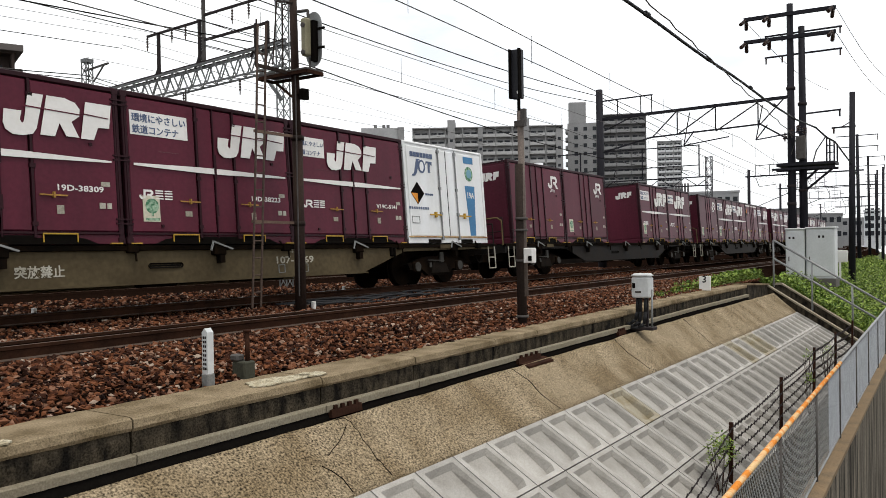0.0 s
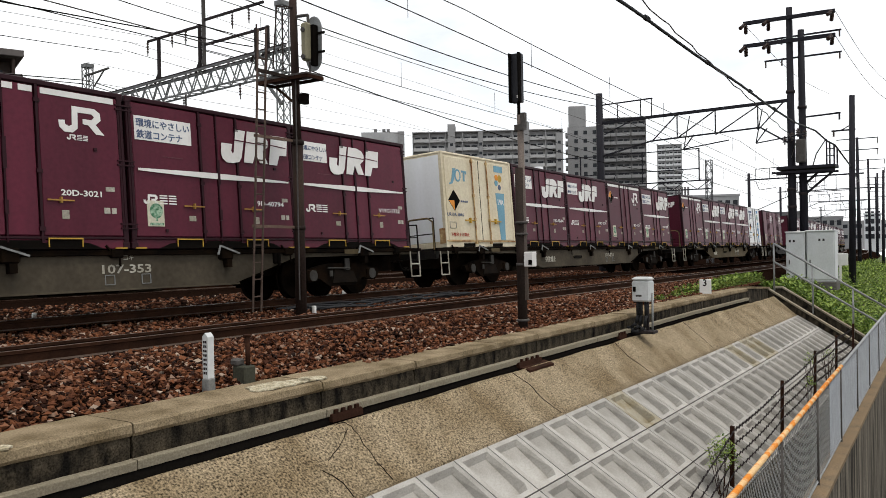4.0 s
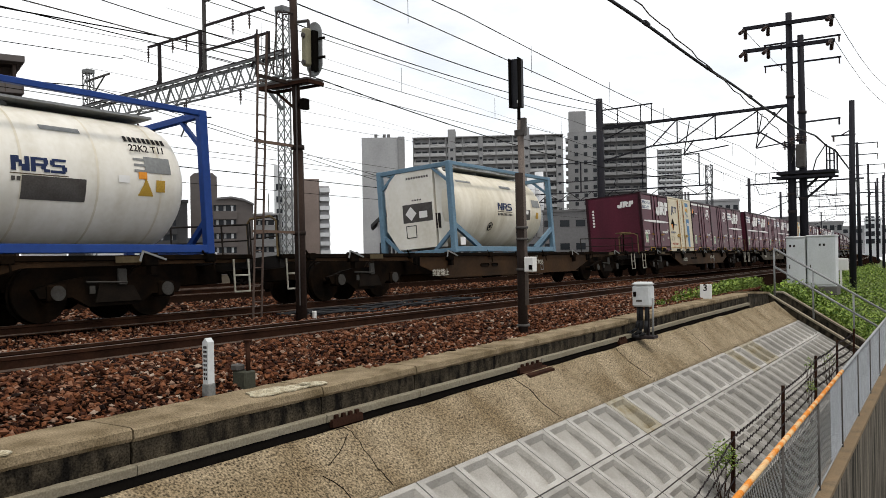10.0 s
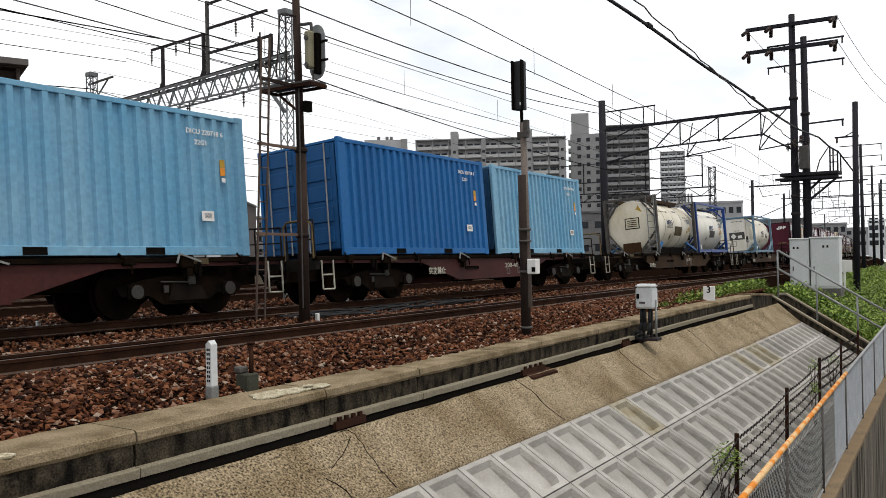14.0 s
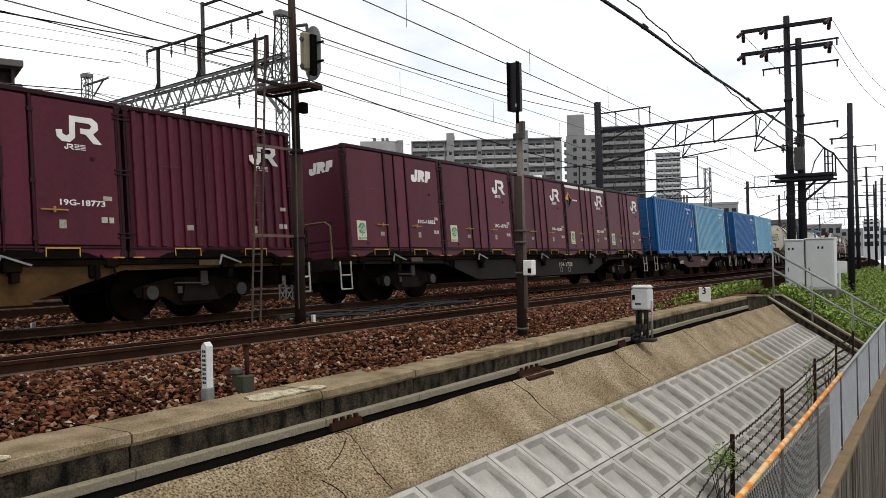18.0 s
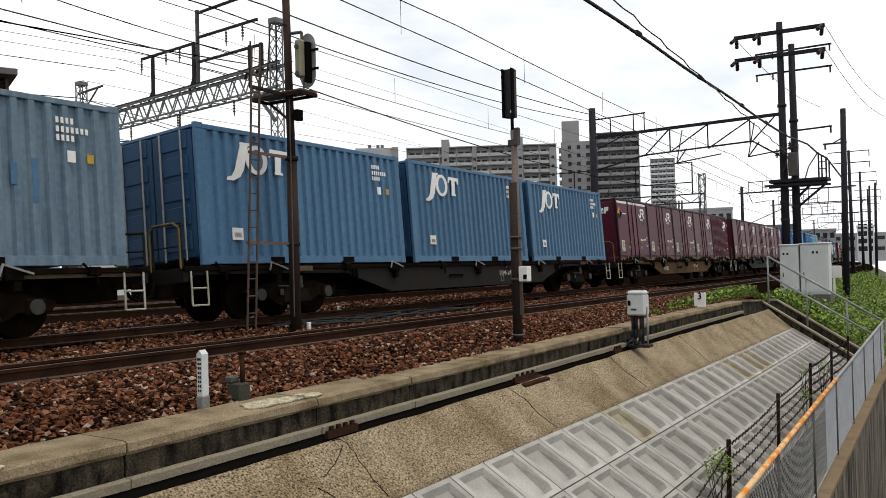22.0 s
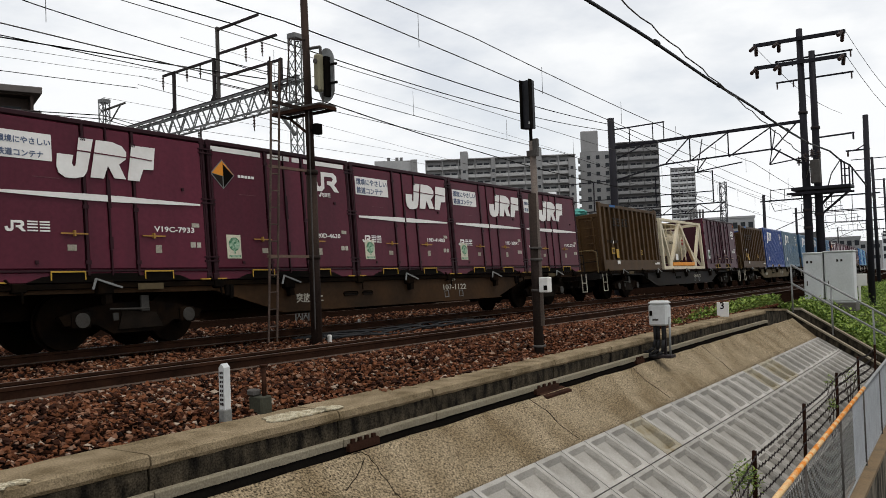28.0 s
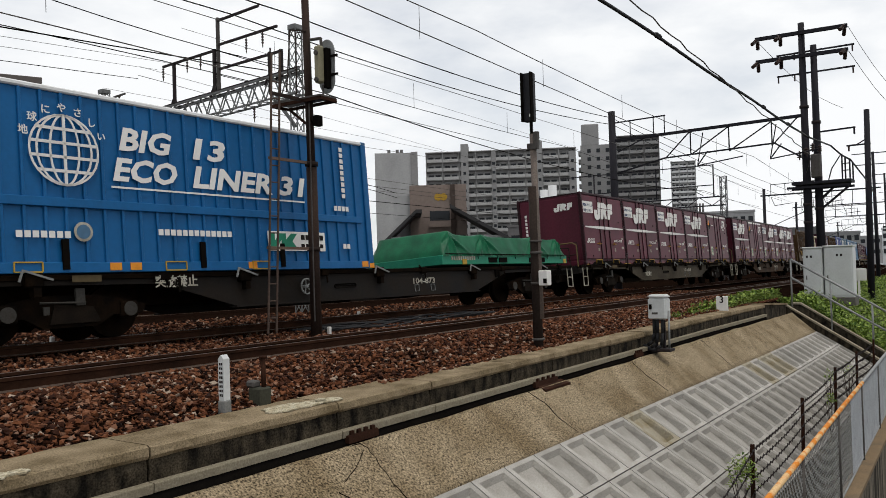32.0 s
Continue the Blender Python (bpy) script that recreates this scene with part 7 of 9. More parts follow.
for k, y in enumerate((0.1, 0.03, -0.07)):
    bm = bmesh.new()
    chain(bm, [(-0.04, y, 0.78), (-0.06, y - 0.01, 0.5), (-0.08, y + 0.02, 0.34 - 0.04 * k), (-0.1, y + 0.12, 0.26 - 0.04 * k), (-0.1, 0.3, 0.24 - 0.03 * k), (-0.06, 0.4, 0.32), (0.05, 0.46, 0.44)], 0.034, 8)
    part("hose", bm, RUBBER, jb)
part("white_pipe", rod(bmesh.new(), (-0.02, -0.2, 0.95), (-0.04, -0.2, 0.17), 0.022), GALV, jb)
part("foot_plate", slab(-0.12, 0.16, -0.24, 0.2, 0.14, 0.2, 0.01), IRON, jb)

# Relay cabinet pair.
cb = post("relay_cabinet", "pair of pale grey steel relay cabinets on a low plinth", "cabinet", 37.5, 5.05, -1.25)
part("plinth", slab(-0.1, 0.95, -0.05, 2.0, 0.0, 0.36, 0.02), mat("plinth_dark", (0.12, 0.11, 0.1), 0.9, scale=3, amount=0.4), cb)
for y0, y1, top in ((0.0, 1.12, 2.5), (1.18, 1.95, 2.46)):
    bodyp = part("case", slab(0.0, 0.85, y0, y1, 0.36, top, 0.02), CABINET, cb)
    part("roof", slab(-0.05, 0.9, y0 - 0.03, y1 + 0.03, top, top + 0.07, 0.02), CABINET, bodyp)
    part("door", slab(-0.025, 0.0, y0 + 0.05, y1 - 0.05, 0.45, top - 0.06, 0.012), CABINET, bodyp)
    part("handle", slab(-0.05, -0.025, y1 - 0.16, y1 - 0.12, 1.1, 1.3), DULL_STEEL, bodyp)
    for k in range(2):
        part("vent", slab(-0.032, -0.026, y0 + 0.4 + 0.16 * k, y0 + 0.48 + 0.16 * k, top - 0.4, top - 0.3), DARK_GREY, bodyp)
sb = post("white_marker", "small white board beside the relay cabinet", "marker", 44, 5.7, -1.3)
part("board", slab(-0.02, 0.02, -0.35, 0.35, 0.9, 1.5, 0.02), WHITE, sb)
part("stake", slab(-0.03, 0.03, -0.05, 0.05, 0, 1.4), WHITE, sb)

# Twin pole with cross-arms, platform and its neighbour.
tw = post("utility_pole", "tall dark twin pole with cross-arms, insulators and a platform", "utility pole", 39.0, 7.0, 0)
for dx, dy, top in ((0, 0, 11.4), (0.35, -0.42, 10.4)):
    bm = bmesh.new()
    rod(bm, (dx, dy - 0.03, -1.4), (dx, dy, top), 0.2, 0.135, 18)
    part("shaft", bm, DARK_POLE, tw)
for z in (10.93, 9.88):
    bm = bmesh.new()
    bar(bm, (-0.16, 1.95, z + 0.03), (-0.16, -1.9, z - 0.03), 0.14, 0.16)
    part("cross_arm", bm, DARK_POLE, tw)
    for y in (1.85, 0.85, -1.8):
        for e in (-1, 1):
            bm = bmesh.new()
            a, b = Vector((-0.16, y, z + 0.02)), Vector((-0.16 + 0.55 * e, y + 0.12, z - 0.3))
            for k in range(5):
                c = a.lerp(b, 0.3 + 0.15 * k)
                rod(bm, c, c + (b - a) * 0.07, 0.085, n=10)
            rod(bm, a, b, 0.03, n=6)
            part("insulator", bm, PORCELAIN, tw)
for z in (10.16, 9.19):
    bm = bmesh.new()
    bar(bm, (0.35, 1.15, z), (0.35, -2.08, z), 0.07, 0.07)
    part("lower_arm", bm, DARK_POLE, tw)
    for y in (1.1, 0.4, -2.0):
        bm = bmesh.new()
        rod(bm, (0.35, y, z - 0.3), (0.35, y, z), 0.035, n=6)
        part("insulator", bm, PORCELAIN, tw)
part("platform", slab(-0.45, 0.7, -1.85, 0.55, 4.08, 4.2), DARK_POLE, tw, "dark work platform")
for x in (-0.4, 0.6):
    part("platform_beam", slab(x - 0.04, x + 0.04, -1.85, 0.75, 3.9, 4.0), DARK_POLE, tw)
for y, z in ((-1.15, 3.95), (-1.7, 3.9)):
    bm = bmesh.new()
    bar(bm, (0.3, -0.6, z - 0.45 + 0.75 * (y + 1.15)), (0.0, y, z), 0.08)
    part("strut", bm, DARK_POLE, tw)
for x, y, top in ((-0.4, -1.52, 5.3), (0.5, -1.52, 5.25), (-0.4, -1.82, 5.0), (0.5, -1.82, 5.0)):
    part("cage_post", slab(x - 0.03, x + 0.03, y - 0.03, y + 0.03, 4.2, top), DARK_POLE, tw)
for z in (4.55, 4.85):
    part("cage_rail", slab(-0.42, -0.38, -1.82, -1.52, z, z + 0.04), DARK_POLE, tw)
part("switch_box", slab(-0.42, -0.16, -0.66, -0.26, 4.35, 5.4, 0.04), DULL_STEEL, tw, "grey switch box")
for y, z in ((-0.1, 5.45), (-0.35, 5.6), (0.2, 5.3), (-0.62, 5.5)):
    bm = bmesh.new()
    for k in range(3):
        rod(bm, (-0.3, y, z + 0.09 * k), (-0.3, y, z + 0.05 + 0.09 * k), 0.1, n=10)
    rod(bm, (-0.3, y, z - 0.1), (-0.3, y, z + 0.3), 0.03, n=6)
    part("bushing", bm, PORCELAIN, tw)
bm = bmesh.new()
chain(bm, [(-0.3, -0.95, 4.2), (-0.35, -1.1, 4.7), (-0.4, -1.5, 5.3)], 0.025, 6)
part("cable_tail", bm, RUBBER, tw)
for dx, dy, z in ((0, 0, 3.2), (0.35, -0.42, 3.0), (0, 0, 2.4), (0.35, -0.42, 6.9), (0, 0, 7.6)):
    part("band", rod(bmesh.new(), (dx, dy - 0.01, z - 0.06), (dx, dy - 0.01, z + 0.06), 0.2, n=18), IRON, tw)
bm = bmesh.new()
bar(bm, (0.35, -0.5, 6.45), (0.35, -2.0, 6.5), 0.07)
rod(bm, (0.35, -1.95, 6.2), (0.35, -1.95, 6.5), 0.04, n=6)
part("side_arm", bm, DARK_POLE, tw)

for x, y, top, r, arms in ((47.2, 5.55, 8.45, 0.175, ((6.65, 0.9, -0.25),)), (95.0, 8.25, 7.9, 0.15, ()), (119.0, 11.0, 9.3, 0.15, ((7.4, 0.8, -0.8),))):
    p = post("utility_pole", "plain dark pole standing in the weeds" if not arms else "dark pole with a short cross-arm", "utility pole", x, y, 0, group="poles along the line")
    bm = bmesh.new()
    rod(bm, (0, 0.0, -2.2), (0, -0.1, top), r, r * 0.78, 16)
    part("shaft", bm, DARK_POLE, p)
    for z, ya, yb in arms:
        part("cross_arm", slab(-0.04, 0.04, yb, ya, z - 0.04, z + 0.04), DARK_POLE, p)
        bm = bmesh.new()
        bar(bm, (0, 0.5 * ya, z), (0, -0.1, z + 0.3), 0.05)
        part("arm_brace", bm, DARK_POLE, p)
        bm = bmesh.new()
        rod(bm, (0, ya - 0.1, z - 0.3), (0, ya - 0.1, z), 0.05, n=6)
        part("insulator", bm, PORCELAIN, p)


# Lattice towers and beam of the portal beyond the freight line.
def lattice(bm, base, top, w, step, r=0.03):
    """A square lattice column."""
    x, y = base[0], base[1]
    for sx in (-1, 1):
        for sy in (-1, 1):
            bar(bm, (x + sx * w, y + sy * w, base[2]), (x + sx * w, y + sy * w, top), r * 1.6)
    z, k = base[2], 0
    while z < top - 0.05:
        e = min(z + step, top)
        for sy in (-1, 1):
            a = 1 if k % 2 else -1
            bar(bm, (x - a * w, y + sy * w, z), (x + a * w, y + sy * w, e), r)
            bar(bm, (x + sy * w, y - a * w, z), (x + sy * w, y + a * w, e), r)
        z, k = e, k + 1


PORTAL_STEEL = mat("weathered_lattice_steel", (0.19, 0.195, 0.195), 0.6, metal=0.2, scale=5, fine=40, amount=0.4, second=(0.11, 0.11, 0.105))
portal = post("catenary_portal", "grey lattice steel portal across the tracks beyond the train", "catenary portal", 17.5, 0, 0)
for y, top in ((27.3, 7.85), (17.33, 8.35)):
    bm = bmesh.new()
    lattice(bm, (0, y, -0.7), top, 0.135, 0.36, 0.02)
    box(bm, -0.16, 0.16, y - 0.16, y + 0.16, top - 0.12, top + 0.02)
    part("tower", bm, PORTAL_STEEL, portal)
bm = bmesh.new()
N = 15
for sx in (-0.2, 0.2):
    bar(bm, (sx, 27.5, 6.45), (sx, 17.0, 6.97), 0.06, 0.06)
    bar(bm, (sx, 27.2, 5.85), (sx, 17.0, 6.28), 0.05, 0.05)
    for k in range(N):
        y0, y1 = 27.3 - k * 10.2 / N, 27.3 - (k + 1) * 10.2 / N
        t0, t1 = k / N, (k + 1) / N
        top0, bot0, top1, bot1 = 6.45 + 0.51 * t0, 5.85 + 0.43 * t0, 6.45 + 0.51 * t1, 5.85 + 0.43 * t1
        bar(bm, (sx, y0, bot0), (sx, (y0 + y1) / 2, (top0 + top1) / 2), 0.03)
        bar(bm, (sx, (y0 + y1) / 2, (top0 + top1) / 2), (sx, y1, bot1), 0.035)
for k in range(2 * N):
    y0 = 27.3 - k * 10.2 / (2 * N)
    t0 = k / (2 * N)
    for z in (6.45 + 0.51 * t0, 5.85 + 0.43 * t0):
        bar(bm, (-0.2 if k % 2 else 0.2, y0, z), (0.2 if k % 2 else -0.2, y0 - 0.25, z), 0.022)
part("truss_beam", bm, PORTAL_STEEL, portal)
for sx in (-0.2, 0.2):
    bm = bmesh.new()
    bar(bm, (sx, 27.5, 6.5), (sx, 17.0, 7.02), 0.07, 0.035)
    part("chord_plate", bm, IRON, portal, "dark top edge")
for a, b in (((0, 27.1, 5.2), (0, 26.3, 6.1)), ((0, 17.4, 5.3), (0, 18.2, 6.2))):
    bm = bmesh.new()
    bar(bm, a, b, 0.08)
    part("knee_brace", bm, PORTAL_STEEL, portal)
for y, zb, zt in ((23.15, 6.7, 8.2), (21.05, 6.8, 8.3), (20.85, 6.9, 9.3), (18.45, 6.8, 7.75), (17.95, 6.9, 7.75)):
    bm = bmesh.new()
    bar(bm, (0, y, zb), (0, y, zt), 0.09)
    bar(bm, (0, y + 0.25, zb - 0.05), (0, y, zb + 0.35), 0.05)
    part("mast_arm", bm, DULL_STEEL if y == 20.85 else IRON, portal)
for y0, y1, z in ((23.75, 21.05, 8.2), (20.9, 18.1, 8.45), (20.8, 17.9, 7.65), (20.9, 18.9, 9.25)):
    bm = bmesh.new()
    bar(bm, (0, y0, z - 0.05), (0, y1, z + 0.05), 0.07)
    part("cross_bar", bm, IRON, portal)
for y, z in ((23.75, 8.15), (22.45, 8.25), (21.75, 8.25), (19.5, 8.4), (18.75, 8.45), (18.5, 7.7), (24.4, 5.9), (21.9, 6.0), (19.2, 6.15)):
    bm = bmesh.new()
    for k in range(4):
        rod(bm, (0, y, z - 0.06 - 0.09 * k), (0, y, z - 0.1 - 0.09 * k), 0.04, n=8)
    rod(bm, (0, y, z - 0.5), (0, y, z), 0.018, n=5)
    part("insulator", bm, PORCELAIN, portal)
bm = bmesh.new()
bar(bm, (0, 27.5, 7.45), (0, 26.0, 7.55), 0.06)
bar(bm, (0, 26.9, 7.0), (0, 26.3, 7.5), 0.04)
part("side_arm", bm, DULL_STEEL, portal)
for y in (24.8, 20.8):
    bm = bmesh.new()
    chain(bm, [(0, y + 1.3, 4.9), (0, y + 0.9, 5.5), (0, y - 0.2, 5.4)], 0.025)
    rod(bm, (0, y + 1.0, 5.5), (0, y + 1.0, 6.1), 0.03, n=6)
    part("steady_arm", bm, DULL_STEEL, portal)

# Far portal from the pole beyond the train to the twin pole.
fp = post("catenary_portal", "dark steel catenary portal spanning both near tracks", "catenary portal", 38.5, 0, 0)
bm = bmesh.new()
rod(bm, (0, 15.9, -1.0), (0, 15.97, 8.5), 0.21, 0.17, 16)
part("pole", bm, DARK_POLE, fp)
bm = bmesh.new()
bar(bm, (0, 15.9, 7.0), (0, 7.0, 7.15), 0.11, 0.14)
bar(bm, (0, 13.3, 5.87), (0, 8.2, 6.05), 0.07)
bar(bm, (0, 8.2, 6.05), (0, 7.0, 5.25), 0.07)
bar(bm, (0, 13.3, 5.87), (0, 15.9, 5.3), 0.07)
for y0, y1 in ((13.2, 12.0), (12.0, 10.2), (10.2, 8.3)):
    bar(bm, (0, y0, 5.9), (0, y1, 7.05), 0.05)
    bar(bm, (0, y1, 5.95), (0, y1, 7.05), 0.05)
bar(bm, (0, 8.25, 6.0), (0, 7.2, 7.1), 0.05)
part("truss_beam", bm, DARK_POLE, fp)
bm = bmesh.new()
bar(bm, (0, 16.0, 7.9), (0, 13.2, 7.96), 0.06)
for y in (15.0, 13.8, 13.25):
    bar(bm, (0, y, 7.93), (0, y, 7.05), 0.04)
bar(bm, (0, 15.7, 6.4), (0, 14.2, 7.0), 0.05)
part("upper_frame", bm, DARK_POLE, fp)
for y in (11.2, 7.9):
    bm = bmesh.new()
    chain(bm, [(0, y, 6.0), (0, y + 0.5, 5.35), (0, y - 1.6, 5.6)], 0.03)
    chain(bm, [(0, y + 0.5, 5.35), (0, y + 0.2, 6.9)], 0.025)
    part("steady_arm", bm, DARK_POLE, fp)
# Portal over the far tracks on a pale lattice column, with a raised frame.
FAR_STEEL = mat("hazy_grey_steel", (0.10, 0.10, 0.105), 0.6, metal=0.2, scale=4, amount=0.3)
q = post("catenary_portal", "pale lattice column with truss beam over the far tracks", "catenary portal", 61.0, 0, 0, group="distant portals")
bm = bmesh.new()
lattice(bm, (0, 16.68, -1.2), 6.95, 0.2, 0.5, 0.035)
part("column", bm, FAR_STEEL, q, "pale lattice column")
bm = bmesh.new()
for z in (5.45, 4.8):
    bar(bm, (0, 16.5, z), (0, 34.0, z), 0.09)
for k in range(18):
    y = 16.6 + k * 0.95
    bar(bm, (0, y, 4.8 if k % 2 else 5.45), (0, y + 0.95, 5.45 if k % 2 else 4.8), 0.05)
part("truss_beam", bm, DARK_POLE, q)
for y in (17.4, 21.8, 27.0):
    part("frame_post", slab(-0.04, 0.04, y - 0.04, y + 0.04, 5.5, 7.9), DARK_POLE, q)
for z in (7.85, 6.35):
    part("frame_rail", slab(-0.035, 0.035, 17.4, 30.0, z - 0.035, z + 0.035), DARK_POLE, q)
for y in (18.6, 20.4, 24.0):
    bm = bmesh.new()
    chain(bm, [(0, y, 6.3), (0, y + 0.15, 5.9), (0, y - 0.4, 5.6)], 0.03)
    part("steady_arm", bm, DARK_POLE, q)
# Portals across both lines further on: far pole, near pole with two arms, beam, raised frame.
for x, yf, yn, fine in ((76.5, 17.35, 8.5, 1.0), (97.0, 18.6, 9.75, 0.9), (124.0, 20.5, 11.6, 0.8), (158.0, 23.5, 14.6, 0.8)):
    q = post("catenary_portal", "distant dark catenary portal over the tracks", "catenary portal", x, 0, 0, group="distant portals")
    drop_ = -0.006 * (x - 76.5)
    part("pole", rod(bmesh.new(), (0, yf, -1.6), (0, yf, 6.95 + drop_), 0.15 * fine, 0.13 * fine, 10), DARK_POLE, q)
    part("pole", rod(bmesh.new(), (0, yn - 0.1, -1.6), (0, yn, 9.45 + drop_), 0.17 * fine, 0.11 * fine, 10), DARK_POLE, q)
    bm = bmesh.new()
    bar(bm, (0, yf + 0.3, 6.35 + drop_), (0, yn - 0.5, 6.4 + drop_), 0.1 * fine, 0.12 * fine)
    bar(bm, (0, yf - 4.0, 5.0 + drop_), (0, yn + 0.2, 5.05 + drop_), 0.06)
    bar(bm, (0, yf, 3.3 + drop_), (0, yf - 4.0, 5.0 + drop_), 0.06)
    for y in (yf - 4.0, yf - 5.6, yf - 7.2):
        bar(bm, (0, y, 5.0 + drop_), (0, y, 6.35 + drop_), 0.05)
    part("truss_beam", bm, DARK_POLE, q)
    bm = bmesh.new()
    bar(bm, (0, yf - 0.6, 7.3 + drop_), (0, yf - 4.6, 7.4 + drop_), 0.06)
    for y in (yf - 0.6, yf - 1.8, yf - 3.2, yf - 4.6):
        bar(bm, (0, y, 7.35 + drop_), (0, y, 6.35 + drop_), 0.05)
    part("upper_frame", bm, DARK_POLE, q)
    for z, ya in ((9.35, 1.6), (8.4, 1.3)):
        part("cross_arm", slab(-0.035, 0.035, yn - 1.6, yn + ya, z + drop_ - 0.035, z + drop_ + 0.035), DARK_POLE, q)
        part("insulator", rod(bmesh.new(), (0, yn - 1.55, z + drop_ - 0.5), (0, yn - 1.55, z + drop_), 0.035, n=6), PORCELAIN, q)
    for y in (yf - 1.2, yf - 5.4):
        bm = bmesh.new()
        chain(bm, [(0, y + 0.6, 6.2 + drop_), (0, y + 0.3, 5.4 + drop_), (0, y - 1.1, 5.55 + drop_)], 0.03)
        part("steady_arm", bm, DARK_POLE, q)

# Overhead wires: (across, height, radius), held at the portals with a little sag.
# across, from, to, height at the two ends, sag, radius
WIRES = [(17.6, -30, 17.5, 9.9, 9.0, 0.5, 0.020), (17.6, 17.5, 44, 9.0, 9.62, 0.33, 0.020), (18.2, -30, 15.9, 9.6, 8.66, 0.5, 0.018), (18.2, 15.9, 45.7, 8.66, 9.54, 0.46, 0.018),
         (8.66, -40, 38.5, 6.45, 4.93, 0.0, 0.010), (8.66, 38.5, 140, 4.93, 4.95, 0.0, 0.010), (8.66, -30, 14, 6.2, 5.94, 0.1, 0.010), (8.66, 14, 38.5, 5.94, 5.9, 0.19, 0.010), (8.66, 38.5, 80, 5.9, 6.0, 0.5, 0.011),
         (12.46, -40, 13.5, 5.2, 5.1, 0.0, 0.011), (12.46, 13.5, 44, 5.10, 5.0, 0.52, 0.013), (12.46, 44, 100, 5.0, 5.0, 0.3, 0.011), (12.46, -20, 140, 6.05, 6.0, 0.0, 0.008),
         (20.0, -12, 19, 6.41, 7.89, 0.26, 0.018), (21.7, -12, 20, 6.93, 7.93, -0.24, 0.015), (23.0, -12, 17.5, 6.39, 8.31, 0.0, 0.007), (24.5, -12, 18, 6.46, 8.44, 0.0, 0.007),
         (24.9, -12, 17.5, 6.55, 8.08, 0.14, 0.012), (24.9, 17.5, 26, 8.21, 7.78, 0.0, 0.010), (17.0, -8, 17.5, 10.55, 7.12, 1.16, 0.012),
         (20.8, 17.5, 44, 8.4, 8.35, 0.15, 0.014), (20.8, 17.5, 58, 7.6, 7.5, 0.0, 0.012), (22.5, 17.5, 58, 9.45, 8.9, 0.0, 0.007), (24.8, 17.5, 44, 8.5, 7.4, 0.0, 0.007),
         (27.0, 17.5, 58, 7.35, 8.05, 0.0, 0.009), (27.0, 17.5, 58, 8.06, 8.3, 0.0, 0.007), (24.8, -30, 140, 5.0, 5.6, 0.0, 0.011), (24.8, -30, 17.5, 5.9, 5.66, 0.0, 0.010), (24.8, 17.5, 100, 5.66, 5.7, 0.2, 0.010), (24.8, -10, 17.5, 6.0, 6.42, 0.0, 0.012),
         (28.0, -30, 140, 5.3, 5.9, 0.0, 0.010), (31.0, -30, 140, 5.35, 5.35, 0.0, 0.022), (36.0, -30, 140, 5.2, 5.2, 0.0, 0.016), (27.3, -10, 17.7, 4.77, 7.46, 0.0, 0.018), (27.3, -10, 17.7, 5.13, 7.32, 0.0, 0.016),
         (27.3, 17.7, 36, 7.46, 5.4, 0.0, 0.014), (27.3, 17.7, 36, 7.32, 5.15, 0.0, 0.014),
         (17.6, 44, 105, 9.62, 9.0, 0.5, 0.017), (18.2, 45.7, 105, 9.54, 8.6, 0.5, 0.017), (20.8, 44, 105, 8.35, 8.0, 0.4, 0.014)]
for k, (y, a, b, za, zb, sag, r) in enumerate(WIRES):
    cu = bpy.data.curves.new("overhead_wire", "CURVE")
    cu.dimensions, cu.bevel_depth, cu.bevel_resolution = "3D", r, 1
    pts = [at(a + (b - a) * f, OFFSET - y, za + (zb - za) * f - 4 * sag * f * (1 - f)) for f in (i / 16 for i in range(17))]
    sp = cu.splines.new("POLY")
    sp.points.add(len(pts) - 1)
    for p, q in zip(sp.points, pts):
        p.co = (*q, 1)
    cu.materials.append(BLACK if r > 0.011 else DULL_STEEL)
    me_ob = bpy.data.objects.new("overhead_wire", cu)
    me = bpy.data.meshes.new_from_object(me_ob)
    bpy.data.objects.remove(me_ob)
    tagged(new("overhead_wire", me), "thick dark feeder wire strung along the railway" if r > 0.015 else "thin dark overhead wire strung along the railway", "wire", "overhead wires")
bm = bmesh.new()
for y in (8.66, 12.46):
    for k in range(30):
        s = -18 + k * 5.0
        rod(bm, at(s, OFFSET - y, 5.3), at(s, OFFSET - y, 5.95), 0.006, n=4)
tagged(new("wire_dropper", mesh_of("wire_dropper", bm, DARK_GREY)), "thin droppers between the overhead wires", "wire", kind="stuff")
# Thick twisted cable to the twin pole, with a thin one that crosses under it.
def strand(pts, r, material, label):
    cu = bpy.data.curves.new("aerial_cable", "CURVE")
    cu.dimensions, cu.bevel_depth, cu.bevel_resolution = "3D", r, 2
    sp = cu.splines.new("POLY")
    sp.points.add(len(pts) - 1)
    for p, q in zip(sp.points, pts):
        p.co = (*q, 1)
    cu.materials.append(material)
    ob = bpy.data.objects.new("aerial_cable", cu)
    me = bpy.data.meshes.new_from_object(ob)
    bpy.data.objects.remove(ob)
    return tagged(new("aerial_cable", me), label, "cable")


